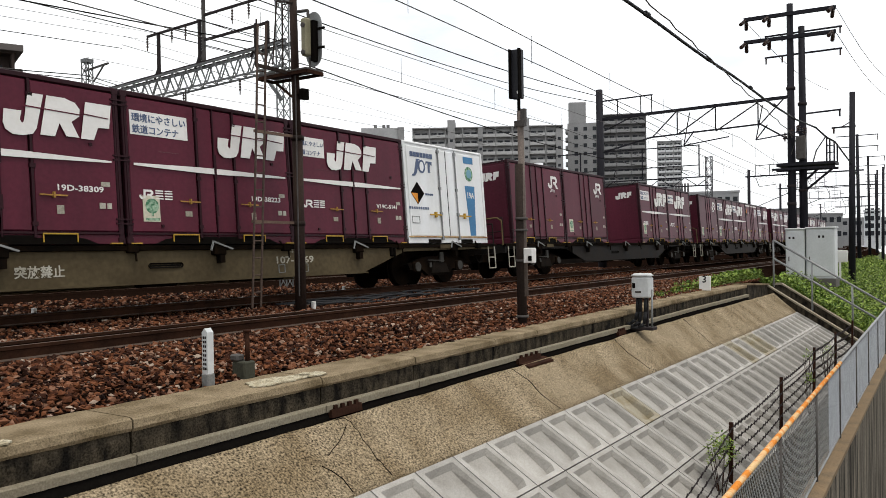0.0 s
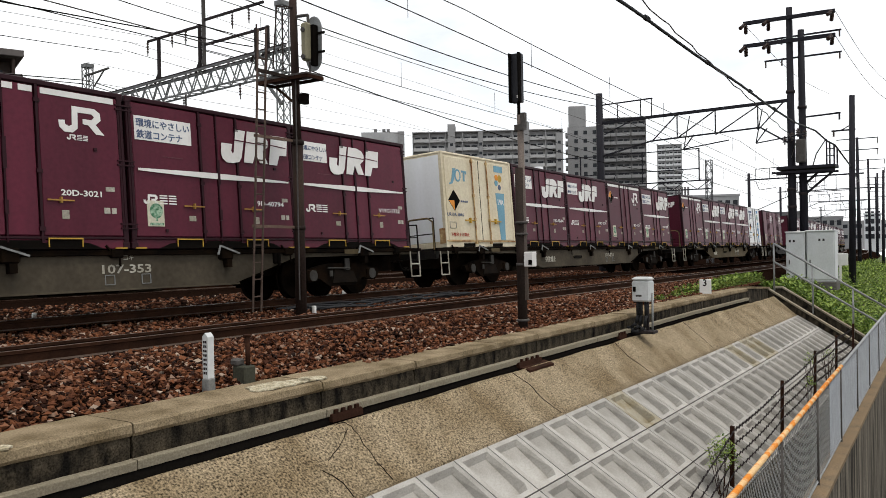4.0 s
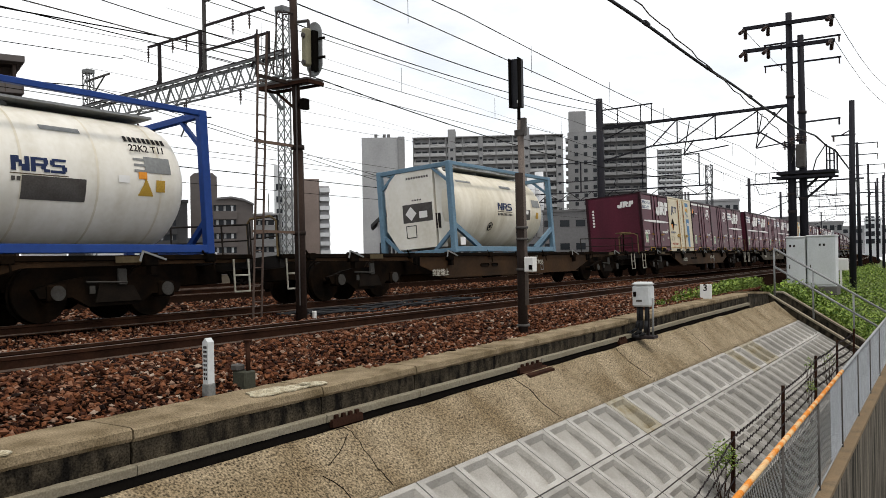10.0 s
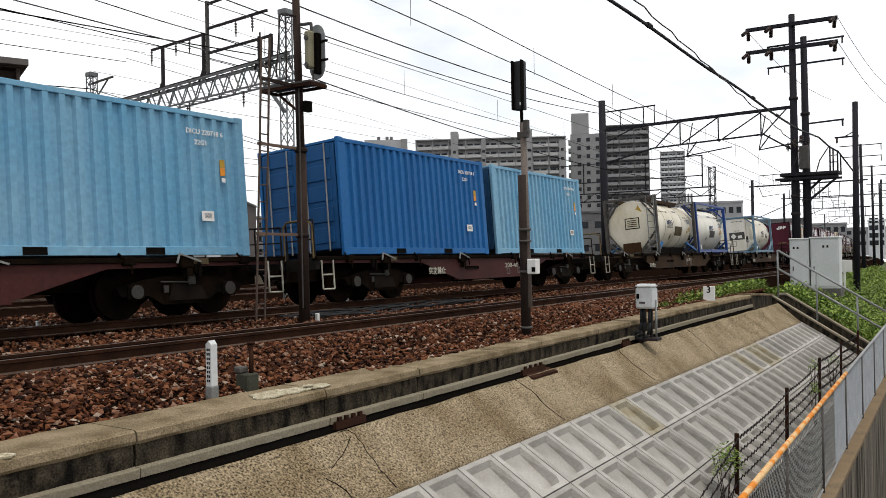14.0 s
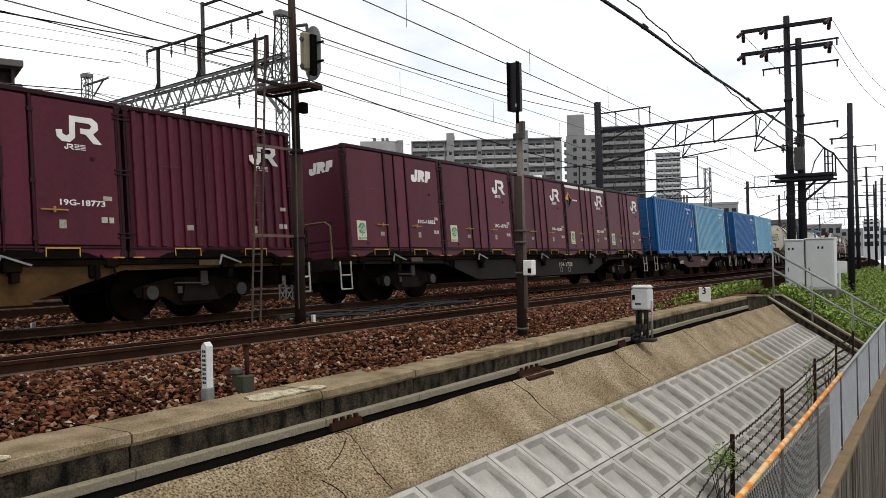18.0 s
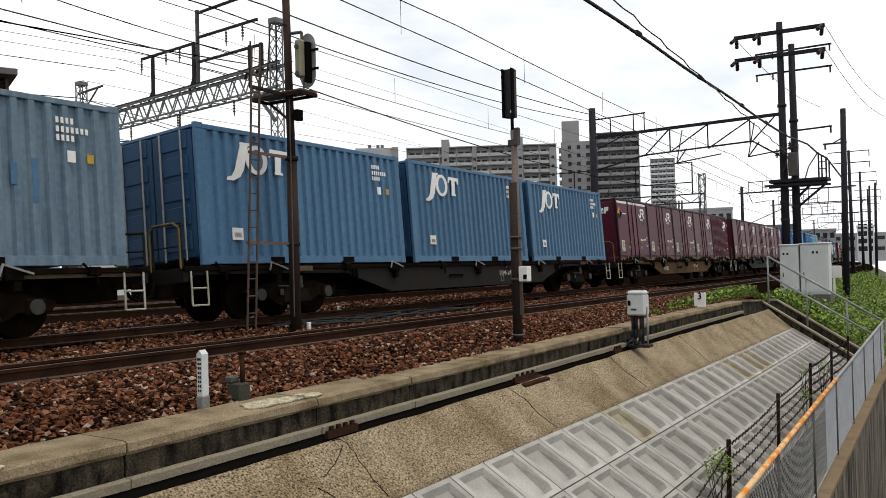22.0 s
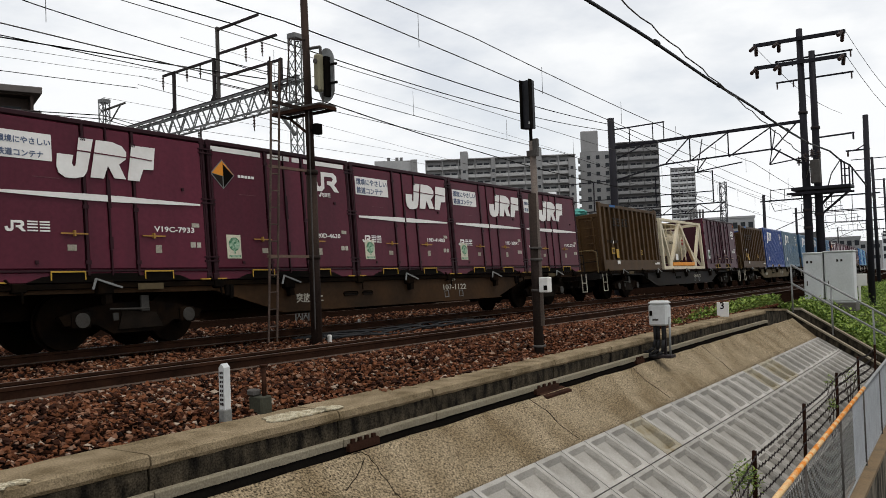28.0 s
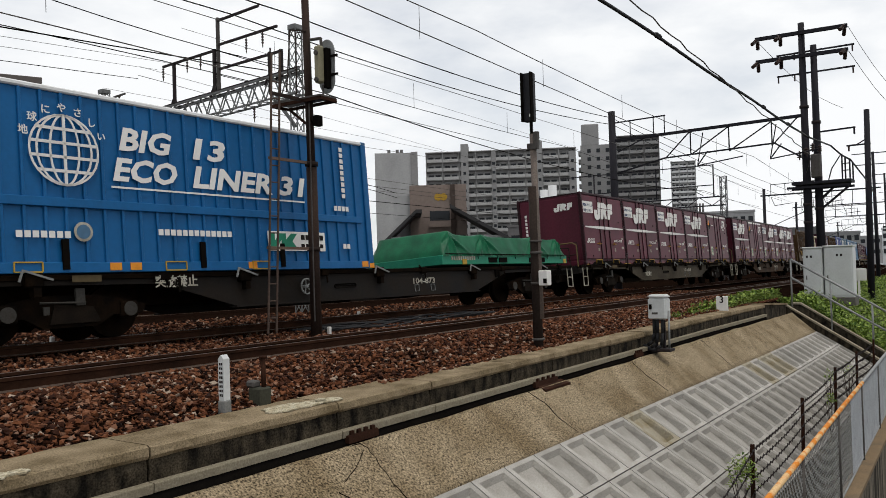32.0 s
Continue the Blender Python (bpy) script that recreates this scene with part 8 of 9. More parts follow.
tp_ = tw.matrix_world.translation if tw.matrix_world.translation.length > 1 else tw.location
pts = [Vector((-2 + k * 1.2, 6.0, 5.87 - 0.0172 * (k * 1.2 - 17.1) + 0.02 * math.sin(k * 0.9))) for k in range(31)]
pts += [pts[-1].lerp(Vector((39.0, 5.97, 5.75)), k / 3) for k in (1, 2, 3)]
pts += [Vector((38.7, 5.5, 5.25)), Vector((38.7, 5.16, 5.02)), Vector((47.0, 5.53, 4.72)), Vector((60.0, 6.6, 4.7)), Vector((75.9, 8.5, 5.6))]
cable = strand(pts, 0.036, RUBBER, "thick black aerial cable running to the twin pole")
for k in (12, 16, 20, 24, 27, 30):
    part("cable_clamp", rod(bmesh.new(), pts[k] + Vector((-0.12, 0, 0.02)), pts[k] + Vector((0.12, 0, 0.02)), 0.06, n=6), RUBBER, cable)
pts = [Vector((-2 + k * 0.6, 5.9 + 0.03 * math.sin(k * 2.2), 7.34 - 0.075 * (k * 0.6 - 2) + 0.02 * math.cos(k * 2.2))) for k in range(61)]
pts += [pts[-1].lerp(Vector((tp_.x, tp_.y, 4.6)), k / 3) for k in (1, 2, 3)]
strand(pts, 0.015, DULL_STEEL, "thin twisted cable crossing under the thick one")
for y0, y1, za, zb in ((5.1, 4.4, 10.9, 10.6), (8.9, 8.2, 10.9, 10.6), (5.1, 4.4, 9.8, 9.5)):
    bm = bmesh.new()
    chain(bm, [Vector((39 + 20 * k / 6, y0 + (y1 - y0) * k / 6, za + (zb - za) * k / 6 - 0.5 * math.sin(k / 6 * math.pi))) for k in range(7)], 0.012, 5)
    tagged(new("power_line", mesh_of("power_line", bm, DARK_GREY)), "thin power line leaving the twin pole", "wire", "overhead wires")

# Cable bunch lying between the tracks.
bm = bmesh.new()
for k in range(7):
    pts = [at(11.5 + i * 0.45, 1.7 + 0.35 * math.sin(i * 0.5 + k) * (0.4 + 0.1 * k) - 0.12 * k, -0.13 + 0.015 * (k % 3) + 0.03 * math.sin(i + k)) for i in range(15)]
    chain(bm, pts, 0.022, 6)
tagged(new("track_cables", mesh_of("track_cables", bm, RUBBER)), "loose bunch of dark cables lying between the tracks", "cable", kind="stuff")
for s, r_ in ((7.9, -1.6), (16.3, -1.5), (11.4, 1.9)):
    q = thing("track_marker", "small white marker stub between the tracks", "marker", "white track markers")
    q.matrix_basis = upright(s, r_, -0.2)
    part("stub", slab(-0.035, 0.035, -0.035, 0.035, 0, 0.17, 0.01), WHITE, q)

# Stair wall at the end of the slope and hand-rails.
sw = thing("stair_wall", "weathered concrete stair wall running down the bank", "wall", kind="structure")
for x, y0, z0 in ((29.6, 6.15, -0.79), (31.0, 5.92, -0.82)):
    drop = lambda y: z0 - (y0 - y) * 0.632
    bm = bmesh.new()
    prism(bm, [(y0 + 0.3, z0), (y0, z0), (2.5, drop(2.5)), (2.5, drop(2.5) - 0.7), (y0, z0 - 0.7), (y0 + 0.3, z0 - 0.7)], x, x + 0.2, "x")
    part("side_wall", bm, STAINED_SHADED, sw)
    bm = bmesh.new()
    prism(bm, [(y0 + 0.32, z0 + 0.004), (y0, z0 + 0.004), (2.5, drop(2.5) + 0.004), (2.5, drop(2.5) + 0.08), (y0 + 0.02, z0 + 0.07), (y0 + 0.32, z0 + 0.07)], x - 0.03, x + 0.23, "x")
    part("coping", bm, LEDGE, sw, "pale worn coping")
for k in range(11):
    bm = slab(29.82, 30.98, 6.0 - k * 0.29 - 0.3, 6.0 - k * 0.29, -1.9 - k * 0.183, -1.42 - k * 0.183)
    part("step", bm, STAINED_SHADED, sw)
# the low wing wall that carries the kerb on to the stair
bm = bmesh.new()
wing_top = lambda s: -0.31 - 0.045 * (s - 26.0)
rows_ = [[bm.verts.new(at(s, r, u)) for r, u in ((6.1, -1.2), (6.1, wing_top(s)), (6.6, wing_top(s)), (6.62, -1.2))] for s in stations(26.02, 29.6, 0.6)]
for a, b in zip(rows_, rows_[1:]):
    for i in range(3):
        bm.faces.new((a[i], b[i], b[i + 1], a[i + 1]))
bm.faces.new(rows_[0])
bmesh.ops.recalc_face_normals(bm, faces=bm.faces)
part("wing_wall", bm, STAINED_SHADED, sw, "dark stained wing wall")
bm = bmesh.new()
for a, b in zip(stations(26.02, 29.6, 0.6), stations(26.02, 29.6, 0.6)[1:]):
    bar(bm, at(a, 6.36, wing_top(a) + 0.034), at(b, 6.36, wing_top(b) + 0.034), 0.56, 0.06)
part("wing_coping", bm, CONCRETE, sw)
hr = post("hand_rail", "grey pipe hand-rail beside the stair", "railing", 29.0, 0, 0)
for z in (0.0, -0.62):
    bm = bmesh.new()
    chain(bm, [(0, 5.8, 0.82 + z), (0, 2.2, -1.42 + z)], 0.035, 8)
    part("rail", bm, GALV, hr)
for y in (5.8, 4.6, 3.4, 2.3):
    bm = bmesh.new()
    zt = 0.82 - (5.8 - y) * 0.622
    rod(bm, (0, y, zt - 1.6), (0, y, zt), 0.03, n=8)
    part("post", bm, GALV, hr)

# Barbed-wire posts at the foot of the slope.
bw = thing("wire_fence", "rusty posts with barbed wire along the slope foot", "fence")
xs = [8.2, 12.1, 15.72, 19.3, 22.5, 25.8]
tops = [-2.35, -1.74, -1.62, -1.5, -1.49, -1.5]
for x, top in zip(xs, tops):
    bm = bmesh.new()
    bar(bm, (x, 3.05, -3.0), (x, 3.03, top), 0.055)
    part("post", bm, RUST, bw)
for k in range(4):
    bm = bmesh.new()
    pts = []
    for (a, za), (b, zb) in zip(zip(xs, tops), list(zip(xs, tops))[1:]):
        for i in range(6):
            f = i / 6
            pts.append((a + (b - a) * f, 3.0, za + (zb - za) * f - 0.06 - k * 0.2 - 0.05 * 4 * f * (1 - f)))
    chain(bm, pts, 0.010, 4)
    for p, q in zip(pts, pts[1:]):
        for f in (0.2, 0.5, 0.8):
            c = Vector(p).lerp(Vector(q), f)
            bar(bm, c + Vector((-0.03, 0, -0.03)), c + Vector((0.03, 0, 0.03)), 0.012)
            bar(bm, c + Vector((0.03, 0.02, -0.03)), c + Vector((-0.03, -0.02, 0.03)), 0.014)
    part("barbed_strand", bm, IRON, bw)

# Chain-link fence on the boundary wall.
fence = thing("chain_link_fence", "chain-link fence with rusty orange top rail on the wall", "fence")
FX0, FX1, FZ, FT = -1.0, 24.0, -2.0, -0.92
RUST_ORANGE = mat("flaking_orange_rail", (0.58, 0.20, 0.03), 0.8, scale=7, fine=40, amount=0.4, second=(0.60, 0.40, 0.20), contrast=0.06, gloss=0.05, bump=0.3)
DULL_MESH = mat("grey_mesh_wire", (0.24, 0.24, 0.23), 0.5, metal=0.3, scale=4, amount=0.2)
PALE_MESH = mat("pale_mesh_wire", (0.42, 0.44, 0.46), 0.5, metal=0.3, scale=4, amount=0.2)


def fence_y(x):
    return 1.40 + 0.024 * x


for a, b, m, lab in ((FX0, 13.2, RUST_ORANGE, "flaking orange rusty rail"), (13.2, FX1, GALV, "pale steel rail")):
    bm = bmesh.new()
    rod(bm, (a, fence_y(a), FT), (b, fence_y(b), FT), 0.026, n=10)
    part("top_rail", bm, m, fence, lab)
x = 0.9
while x < FX1 + 0.3:
    bm = bmesh.new()
    rod(bm, (x, fence_y(x), FZ - 0.1), (x, fence_y(x), FT), 0.024, n=8)
    part("post", bm, DULL_STEEL, fence)
    x += 2.42
bm = bmesh.new()
rod(bm, (FX0, fence_y(FX0), FZ + 0.04), (FX1, fence_y(FX1), FZ + 0.04), 0.015, n=6)
part("bottom_rail", bm, GALV, fence)


def mesh_wires(a, b, pitch, r):
    bm = bmesh.new()
    h = FT - FZ - 0.06
    n = int((b - a + h) / pitch)
    for k in range(n):
        for sg in (1, -1):
            x0 = a - h + k * pitch if sg > 0 else a + k * pitch
            p, q = (x0, FZ + 0.04), (x0 + h, FT)
            if sg < 0:
                p, q = (x0, FZ + 0.04), (x0 - h, FT)
            lo, hi = sorted((p, q))
            if hi[0] < a or lo[0] > b:
                continue
            bits = []
            for X, Z in (lo, hi):
                X2 = min(max(X, a), b)
                f = (X2 - lo[0]) / (hi[0] - lo[0])
                bits.append((X2, lo[1] + (hi[1] - lo[1]) * f))
            c0, c1 = [Vector((X2, fence_y(X2), Z2)) for X2, Z2 in bits]
            if (c1 - c0).length > 0.02:
                bar(bm, c0, c1, r)
    return bm


part("mesh_wire", mesh_wires(4.5, 11.8, 0.085, 0.0042), DULL_MESH, fence)["kind"] = "stuff"
part("mesh_wire", mesh_wires(11.8, FX1, 0.05, 0.009), PALE_MESH, fence, "dense pale mesh")["kind"] = "stuff"

# ---- buildings beyond the line ----
def azi(deg, dist):
    return dist * math.cos(radians(deg)), dist * math.sin(radians(deg))


def facing(a0, a1, dist, turn=0.0):
    """Pose of a front between two bearings: x runs to the right along the front, y goes into the building."""
    x0, y0 = azi(a0, dist)
    x1, y1 = azi(a1, dist)
    w = math.hypot(x1 - x0, y1 - y0)
    return Matrix.Translation((x0, y0, 0)) @ Matrix.Rotation(math.atan2(y1 - y0, x1 - x0) + radians(turn), 4, "Z"), w


def apartments(label, a0, a1, dist, top, floors, bays, wall, parapet, depth=12.0, core=None, recess=1.5, windows=2):
    """A block of flats with balconies, storey by storey and bay by bay."""
    m, w = facing(a0, a1, dist)
    t = thing("apartment_building", label, "building", "buildings beyond the railway")
    t.matrix_basis = m
    part("wall", slab(0, w, recess, depth, -3, top - 0.4), wall, t)
    part("roof", slab(-0.3, w + 0.3, 0, depth, top - 0.4, top, 0.05), wall, t)
    h = top / floors
    bw = w / bays
    bmp = slab(0.25, bw - 0.25, -0.12, 0.05, 0.05, 1.15, 0.02)
    box(bmp, 0.05, bw - 0.05, 0.052, recess, -0.1, 0.1)
    par = mesh_of("balcony", bmp, parapet)
    pan = mesh_of("window", slab(bw * 0.12, bw * 0.44, recess - 0.06, recess + 0.02, 0.1, 2.0), PANE)
    pan2 = mesh_of("window", slab(bw * 0.54, bw * 0.86, recess - 0.06, recess + 0.02, 0.5, 2.0), PANE)
    for j in range(floors):
        z = j * h - 0.6
        for i in range(bays):
            if z < -0.5:
                continue
            for me, nm in ((par, "balcony"), (pan, "window"), (pan2, "window")):
                o = part(nm, me, None, t)
                o.matrix_basis = pose(i * bw, 0, z)
    for i in range(bays + 1):
        part("party_wall", slab(i * bw - 0.15, i * bw + 0.15, 0.02, recess, -3, top - 0.4), wall, t)
    if core:
        for f0, f1, z1 in core:
            c = part("stair_tower", slab(w * f0, w * f1, -0.5, depth * 0.7, -3, z1, 0.05), wall, t)
            for j in range(floors - 1):
                part("window", slab(w * (f0 + f1) / 2 - 0.5, w * (f0 + f1) / 2 + 0.5, -0.56, -0.48, j * h + 1.0, j * h + 2.0), PANE, c)
    return t


apartments("long grey thirteen-storey apartment block with balconies", 35.7, 25.1, 290, 41.5, 13, 9, BUILD_GREY, BUILD_PALE2, core=[(0.235, 0.285, 44), (0.44, 0.47, 41), (0.74, 0.78, 44), (0.955, 1.0, 40)])
apartments("tall grey apartment tower with balconies on one half", 22.4, 19.4, 300, 46, 15, 3, BUILD_DARK, BUILD_GREY, core=[(0.0, 0.06, 45)])
side, w = facing(24.75, 22.4, 302)
t = thing("apartment_building", "grey windowed side wing with rooftop tower", "building", "buildings beyond the railway")
t.matrix_basis = side
part("wall", slab(0, w, 0, 14, -3, 43.5), BUILD_GREY, t)
part("rooftop_tower", slab(0.4, w * 0.55, 1, 10, 43.5, 51.5, 0.3), BUILD_GREY, t)
for j in range(14):
    for i in range(3):
        part("window", slab(w * (0.2 + 0.27 * i), w * (0.2 + 0.27 * i) + 1.3, -0.06, 0.04, 1.0 + j * 3.05, 2.4 + j * 3.05), PANE, t)
    part("bay_edge", slab(-0.8, 0.3, 0.3, 6, 0.4 + j * 3.05, 1.8 + j * 3.05), BUILD_GREY, t)
apartments("slender white high-rise tower block", 18.65, 17.05, 470, 55, 19, 3, BUILD_PALE, BUILD_WHITE, recess=1.0)
t_brown = apartments("brown-tiled apartment block with wide dark balconies", 76, 61.6, 97, 21.9, 8, 4, BUILD_BROWN, BUILD_TAUPE, recess=1.8, depth=14)
m, w = facing(76, 61.6, 97)
for j in range(1, 8):
    b = part("balcony", slab(-0.2, w + 0.85, -0.5, 6.0, 7.5 + (j - 3) * 2.72, 9.0 + (j - 3) * 2.72, 0.06), BUILD_TAUPE, t_brown, "long balcony parapet")
    for k in range(7):
        part("rail_post", slab(w - 9 + k * 1.6, w - 8.92 + k * 1.6, -0.52, -0.44, 7.6 + (j - 3) * 2.72, 9.02 + (j - 3) * 2.72), BUILD_BROWN, b)
m, w = facing(76, 61.05, 96.5)
t = thing("roof_slab", "grey overhanging roof of the brown block", "roof")
t.matrix_basis = m
part("slab", slab(-0.5, w, -0.6, 14, 21.6, 22.3, 0.05), BUILD_TAUPE, t)

m, w = facing(39.35, 36.35, 230)
t = thing("office_building", "plain pale grey windowless block", "building", "buildings beyond the railway")
t.matrix_basis = m
part("wall", slab(0, w, 0, 12, -3, 33.2), BUILD_PALE, t)
part("side_strip", slab(w * 0.86, w + 0.2, -0.3, 6, -3, 33.4), BUILD_GREY, t)
for f in (0.3, 0.5, 0.6):
    part("roof_vent", slab(w * f, w * f + 0.9, 2, 3, 33.2, 34.4), BUILD_DARK, t)

# Buff building with an emblem and a dark-roofed hall before it.
m, w = facing(36.95, 32.9, 92)
t = thing("office_building", "buff rendered low building with a yellow emblem", "building", "buildings beyond the railway")
t.matrix_basis = m
part("wall", slab(0, w, 0, 9, -2.5, 10.1, 0.03), BUILD_PINK, t)
part("pale_wing", slab(-1.9, -0.02, 0.5, 8, -2.5, 9.0), BUILD_PALE, t)
part("stair_strip", slab(w * 0.72, w * 0.80, -0.25, 0.02, -2.5, 10.1), BUILD_BROWN, t)
for z, a, b in ((6.0, 0.35, 0.7), (3.2, 0.35, 0.7), (0.6, 0.35, 0.7), (3.2, 0.84, 0.97), (0.6, 0.84, 0.97)):
    part("window", slab(w * a, w * b, -0.05, 0.03, z, z + 1.1), PANE, t)
    part("ledge", slab(w * a - 0.1, w * b + 0.1, -0.4, 0.0, z - 0.75, z - 0.1), BUILD_PINK, t)
bm = bmesh.new()
rod(bm, (w * 0.5, -0.05, 8.7), (w * 0.5, 0.02, 8.7), 0.42, n=20)
rod(bm, (w * 0.6, -0.05, 8.7), (w * 0.6, 0.02, 8.7), 0.42, n=20)
part("emblem", bm, YELLOW, t, "yellow emblem")
for a0, a1, d, zr, ze in ((38.6, 36.3, 84, 6.8, 4.0), (33.9, 30.0, 84, 7.3, 3.9)):
    m, w = facing(a0, a1, d)
    t = thing("hall", "low hall with a dark pitched roof", "building", "buildings beyond the railway")
    t.matrix_basis = m
    part("wall", slab(0.4, w - 0.4, 0.5, 9, -2.5, ze), BUILD_PALE, t)
    bm = bmesh.new()
    prism(bm, ([(-0.3, ze - 0.3), (w * 0.9, zr), (w + 0.3, zr), (w + 0.3, zr - 0.4), (w * 0.9, zr - 0.4), (-0.3, ze - 0.7)] if a0 > 35 else
               [(-0.3, zr), (w + 0.4, ze - 0.4), (w + 0.4, ze - 0.8), (-0.3, zr - 0.4)]), 0, 10)
    part("roof", bm, ROOF, t)
    for k in range(5):
        part("pane_strip", slab(0.6 + k * (w - 1.2) / 5, 0.5 + (k + 0.85) * (w - 1.2) / 5, 0.42, 0.52, 0.6, 1.8), PANE, t)


def low_block(label, a0, a1, dist, top, wall, floors, bays, extra=None, top_label=""):
    m, w = facing(a0, a1, dist)
    t = thing("city_building", label, "building", "buildings beyond the railway")
    t.matrix_basis = m
    part("wall", slab(0, w, 0, 10, -3, top, 0.03), wall, t)
    part("parapet", slab(-0.15, w + 0.15, -0.15, 10, top, top + 0.4), wall, t)
    h = (top + 1) / floors
    for j in range(floors):
        for i in range(bays):
            x = (i + 0.2) * w / bays
            part("window", slab(x, x + 0.6 * w / bays, -0.05, 0.03, j * h + 0.5, j * h + 1.7), PANE, t)
    if extra:
        part("rooftop_block", slab(w * extra[0], w * extra[1], 1, 6, top, extra[2], 0.1), wall, t)
    return t


# blocks glimpsed through the gaps of the train, from far left to right
def balcony_house(label, a0, a1, dist, top, wall, bays, storeys, tower, arched=False):
    """A house with recessed balconies: bays and tower by bearing, storeys by height."""
    m, w = facing(a0, a1, dist)
    at_ = lambda a: w * (a0 - a) / (a0 - a1)
    t = thing("city_building", label, "building", "buildings beyond the railway")
    t.matrix_basis = m
    if arched:
        out = [(0, -3), (w, -3), (w, top - 0.5), (w * 0.85, top), (w * 0.65, top + 0.25), (w * 0.45, top + 0.15), (0, top)]
        part("wall", prism(bmesh.new(), out, 0.02, 11), wall, t)
        part("roof_edge", prism(bmesh.new(), [(w * 0.4, top + 0.15), (w * 0.65, top + 0.29), (w * 0.85, top + 0.04), (w + 0.1, top - 0.46), (w + 0.1, top - 0.66), (w * 0.85, top - 0.16), (w * 0.65, top + 0.09), (w * 0.4, top - 0.05)], -0.2, 0.019), BUILD_DARK, t)
    else:
        part("wall", slab(0, w, 0.02, 11, -3, top, 0.04), wall, t)
        part("parapet", slab(-0.15, w + 0.1, -0.12, 11, top, top + 0.25, 0.03), wall, t)
    x0, x1 = at_(tower[0]), at_(tower[1])
    if arched:
        c = (x0 + x1) / 2
        part("rooftop_tower", prism(bmesh.new(), [(x0, top - 0.4), (x1, top - 0.4), (x1, tower[2] - 0.5), (c + 0.35 * (x1 - x0), tower[2] - 0.15), (c, tower[2]), (c - 0.35 * (x1 - x0), tower[2] - 0.15), (x0, tower[2] - 0.5)], 0.2, 4), wall, t)
    else:
        tw_ = part("rooftop_tower", slab(x0, x1, 0.3, 4, top, tower[2], 0.04), wall, t)
        part("vent", slab(x1 - 0.7, x1 - 0.35, 0.2, 0.32, tower[2] - 1.4, tower[2] - 0.9), PANE, tw_)
    mast_x = (x0 + x1) / 2
    part("aerial", rod(bmesh.new(), (mast_x, 1, tower[2] - 0.2), (mast_x, 1, tower[2] + 2.2), 0.05, n=5), DULL_STEEL, t)
    for z0, z1 in storeys:
        for b0, b1 in bays:
            xa, xb = at_(b0), at_(b1)
            bay = part("balcony", slab(xa, xb, -0.03, 0.022, z0, z1), PANE, t)
            part("balcony_front", slab(xa - 0.08, xb + 0.08, -0.3, -0.04, z0 - 0.75, z0 + 0.1, 0.02), wall, bay)
            part("slab_edge", slab(xa - 0.08, xb + 0.08, -0.25, -0.04, z1, z1 + 0.14), wall, bay)
            n = max(2, round((xb - xa) / 0.9))
            for k in range(n):
                xk = xa + (k + 0.5) * (xb - xa) / n
                part("curtain", slab(xk - 0.14, xk + 0.1, -0.045, -0.032, z0 + 0.15, z1 - 0.1), (BUILD_PALE, BUILD_GREY, BUILD_WHITE)[k % 3], bay)
    return t


RISE = [(5.15, 5.85), (3.7, 4.4), (2.25, 2.95), (0.8, 1.6)]
balcony_house("charcoal rendered house with recessed balconies and rooftop block", 54.98, 51.3, 85, 6.2, CHARCOAL, ((54.6, 53.35), (53.25, 52.05)), RISE, (54.76, 53.48, 8.5))
balcony_house("taupe house with barrel roof and rounded tower", 51.1, 46.95, 88, 6.7, BUILD_TAUPE, ((49.58, 48.1),), [(5.3, 6.1), (3.85, 4.6), (2.4, 3.15), (0.9, 1.7)], (51.1, 49.35, 9.6), True)
balcony_house("grey wing with long open balconies", 46.9, 45.0, 94, 5.2, BUILD_GREY, ((46.8, 45.2),), [(4.0, 4.7), (2.4, 3.2), (0.9, 1.7)], (46.2, 45.6, 5.6))
m, w = facing(61.4, 58.8, 120)
t = thing("city_building", "white three-storey house with balconies on one wing", "building", "buildings beyond the railway")
t.matrix_basis = m
part("wall", slab(w * 0.5, w, 0, 10, -3, 9.85, 0.03), BUILD_WHITE, t)
part("wing", slab(0, w * 0.5, 1.5, 10, -3, 9.3, 0.03), BUILD_GREY, t)
part("rooftop_block", slab(w * 0.42, w * 1.1, 3, 9, 9.3, 12.0, 0.05), BUILD_WHITE, t)
for z in (6.0, 3.0, 0.0):
    part("balcony", slab(0, w * 0.49, -0.1, 1.48, z + 0.3, z + 1.65, 0.03), BUILD_WHITE, t)
    part("window", slab(w * 0.12, w * 0.42, 1.4, 1.52, z + 1.7, z + 2.8), PANE, t)
    for f in (0.62, 0.72, 0.84):
        part("window", slab(w * f, w * f + 0.35, -0.04, 0.03, z + 1.4, z + 2.2), PANE, t)
m, w = facing(58.32, 57.5, 150)
t = thing("city_building", "grey-blue concrete slab block", "building", "buildings beyond the railway")
t.matrix_basis = m
part("wall", slab(0, w, 0, 9, -3, 14.3, 0.03), BUILD_GREY, t)
for z in (12.3, 11.0, 9.7):
    part("vent", slab(w * 0.25, w * 0.75, -0.05, 0.03, z, z + 0.3), BUILD_DARK, t)
m, w = facing(57.5, 55.55, 150)
t = thing("city_building", "dark-windowed office block with white frames", "building", "buildings beyond the railway")
t.matrix_basis = m
part("wall", slab(0, w, 0.1, 9, -3, 14.0, 0.03), BUILD_PALE, t)
for j in range(5):
    for k in range(4):
        part("window", slab(w * (0.04 + 0.24 * k), w * (0.24 + 0.24 * k), 0.02, 0.12, 12.2 - j * 1.75, 13.5 - j * 1.75), PANE, t)
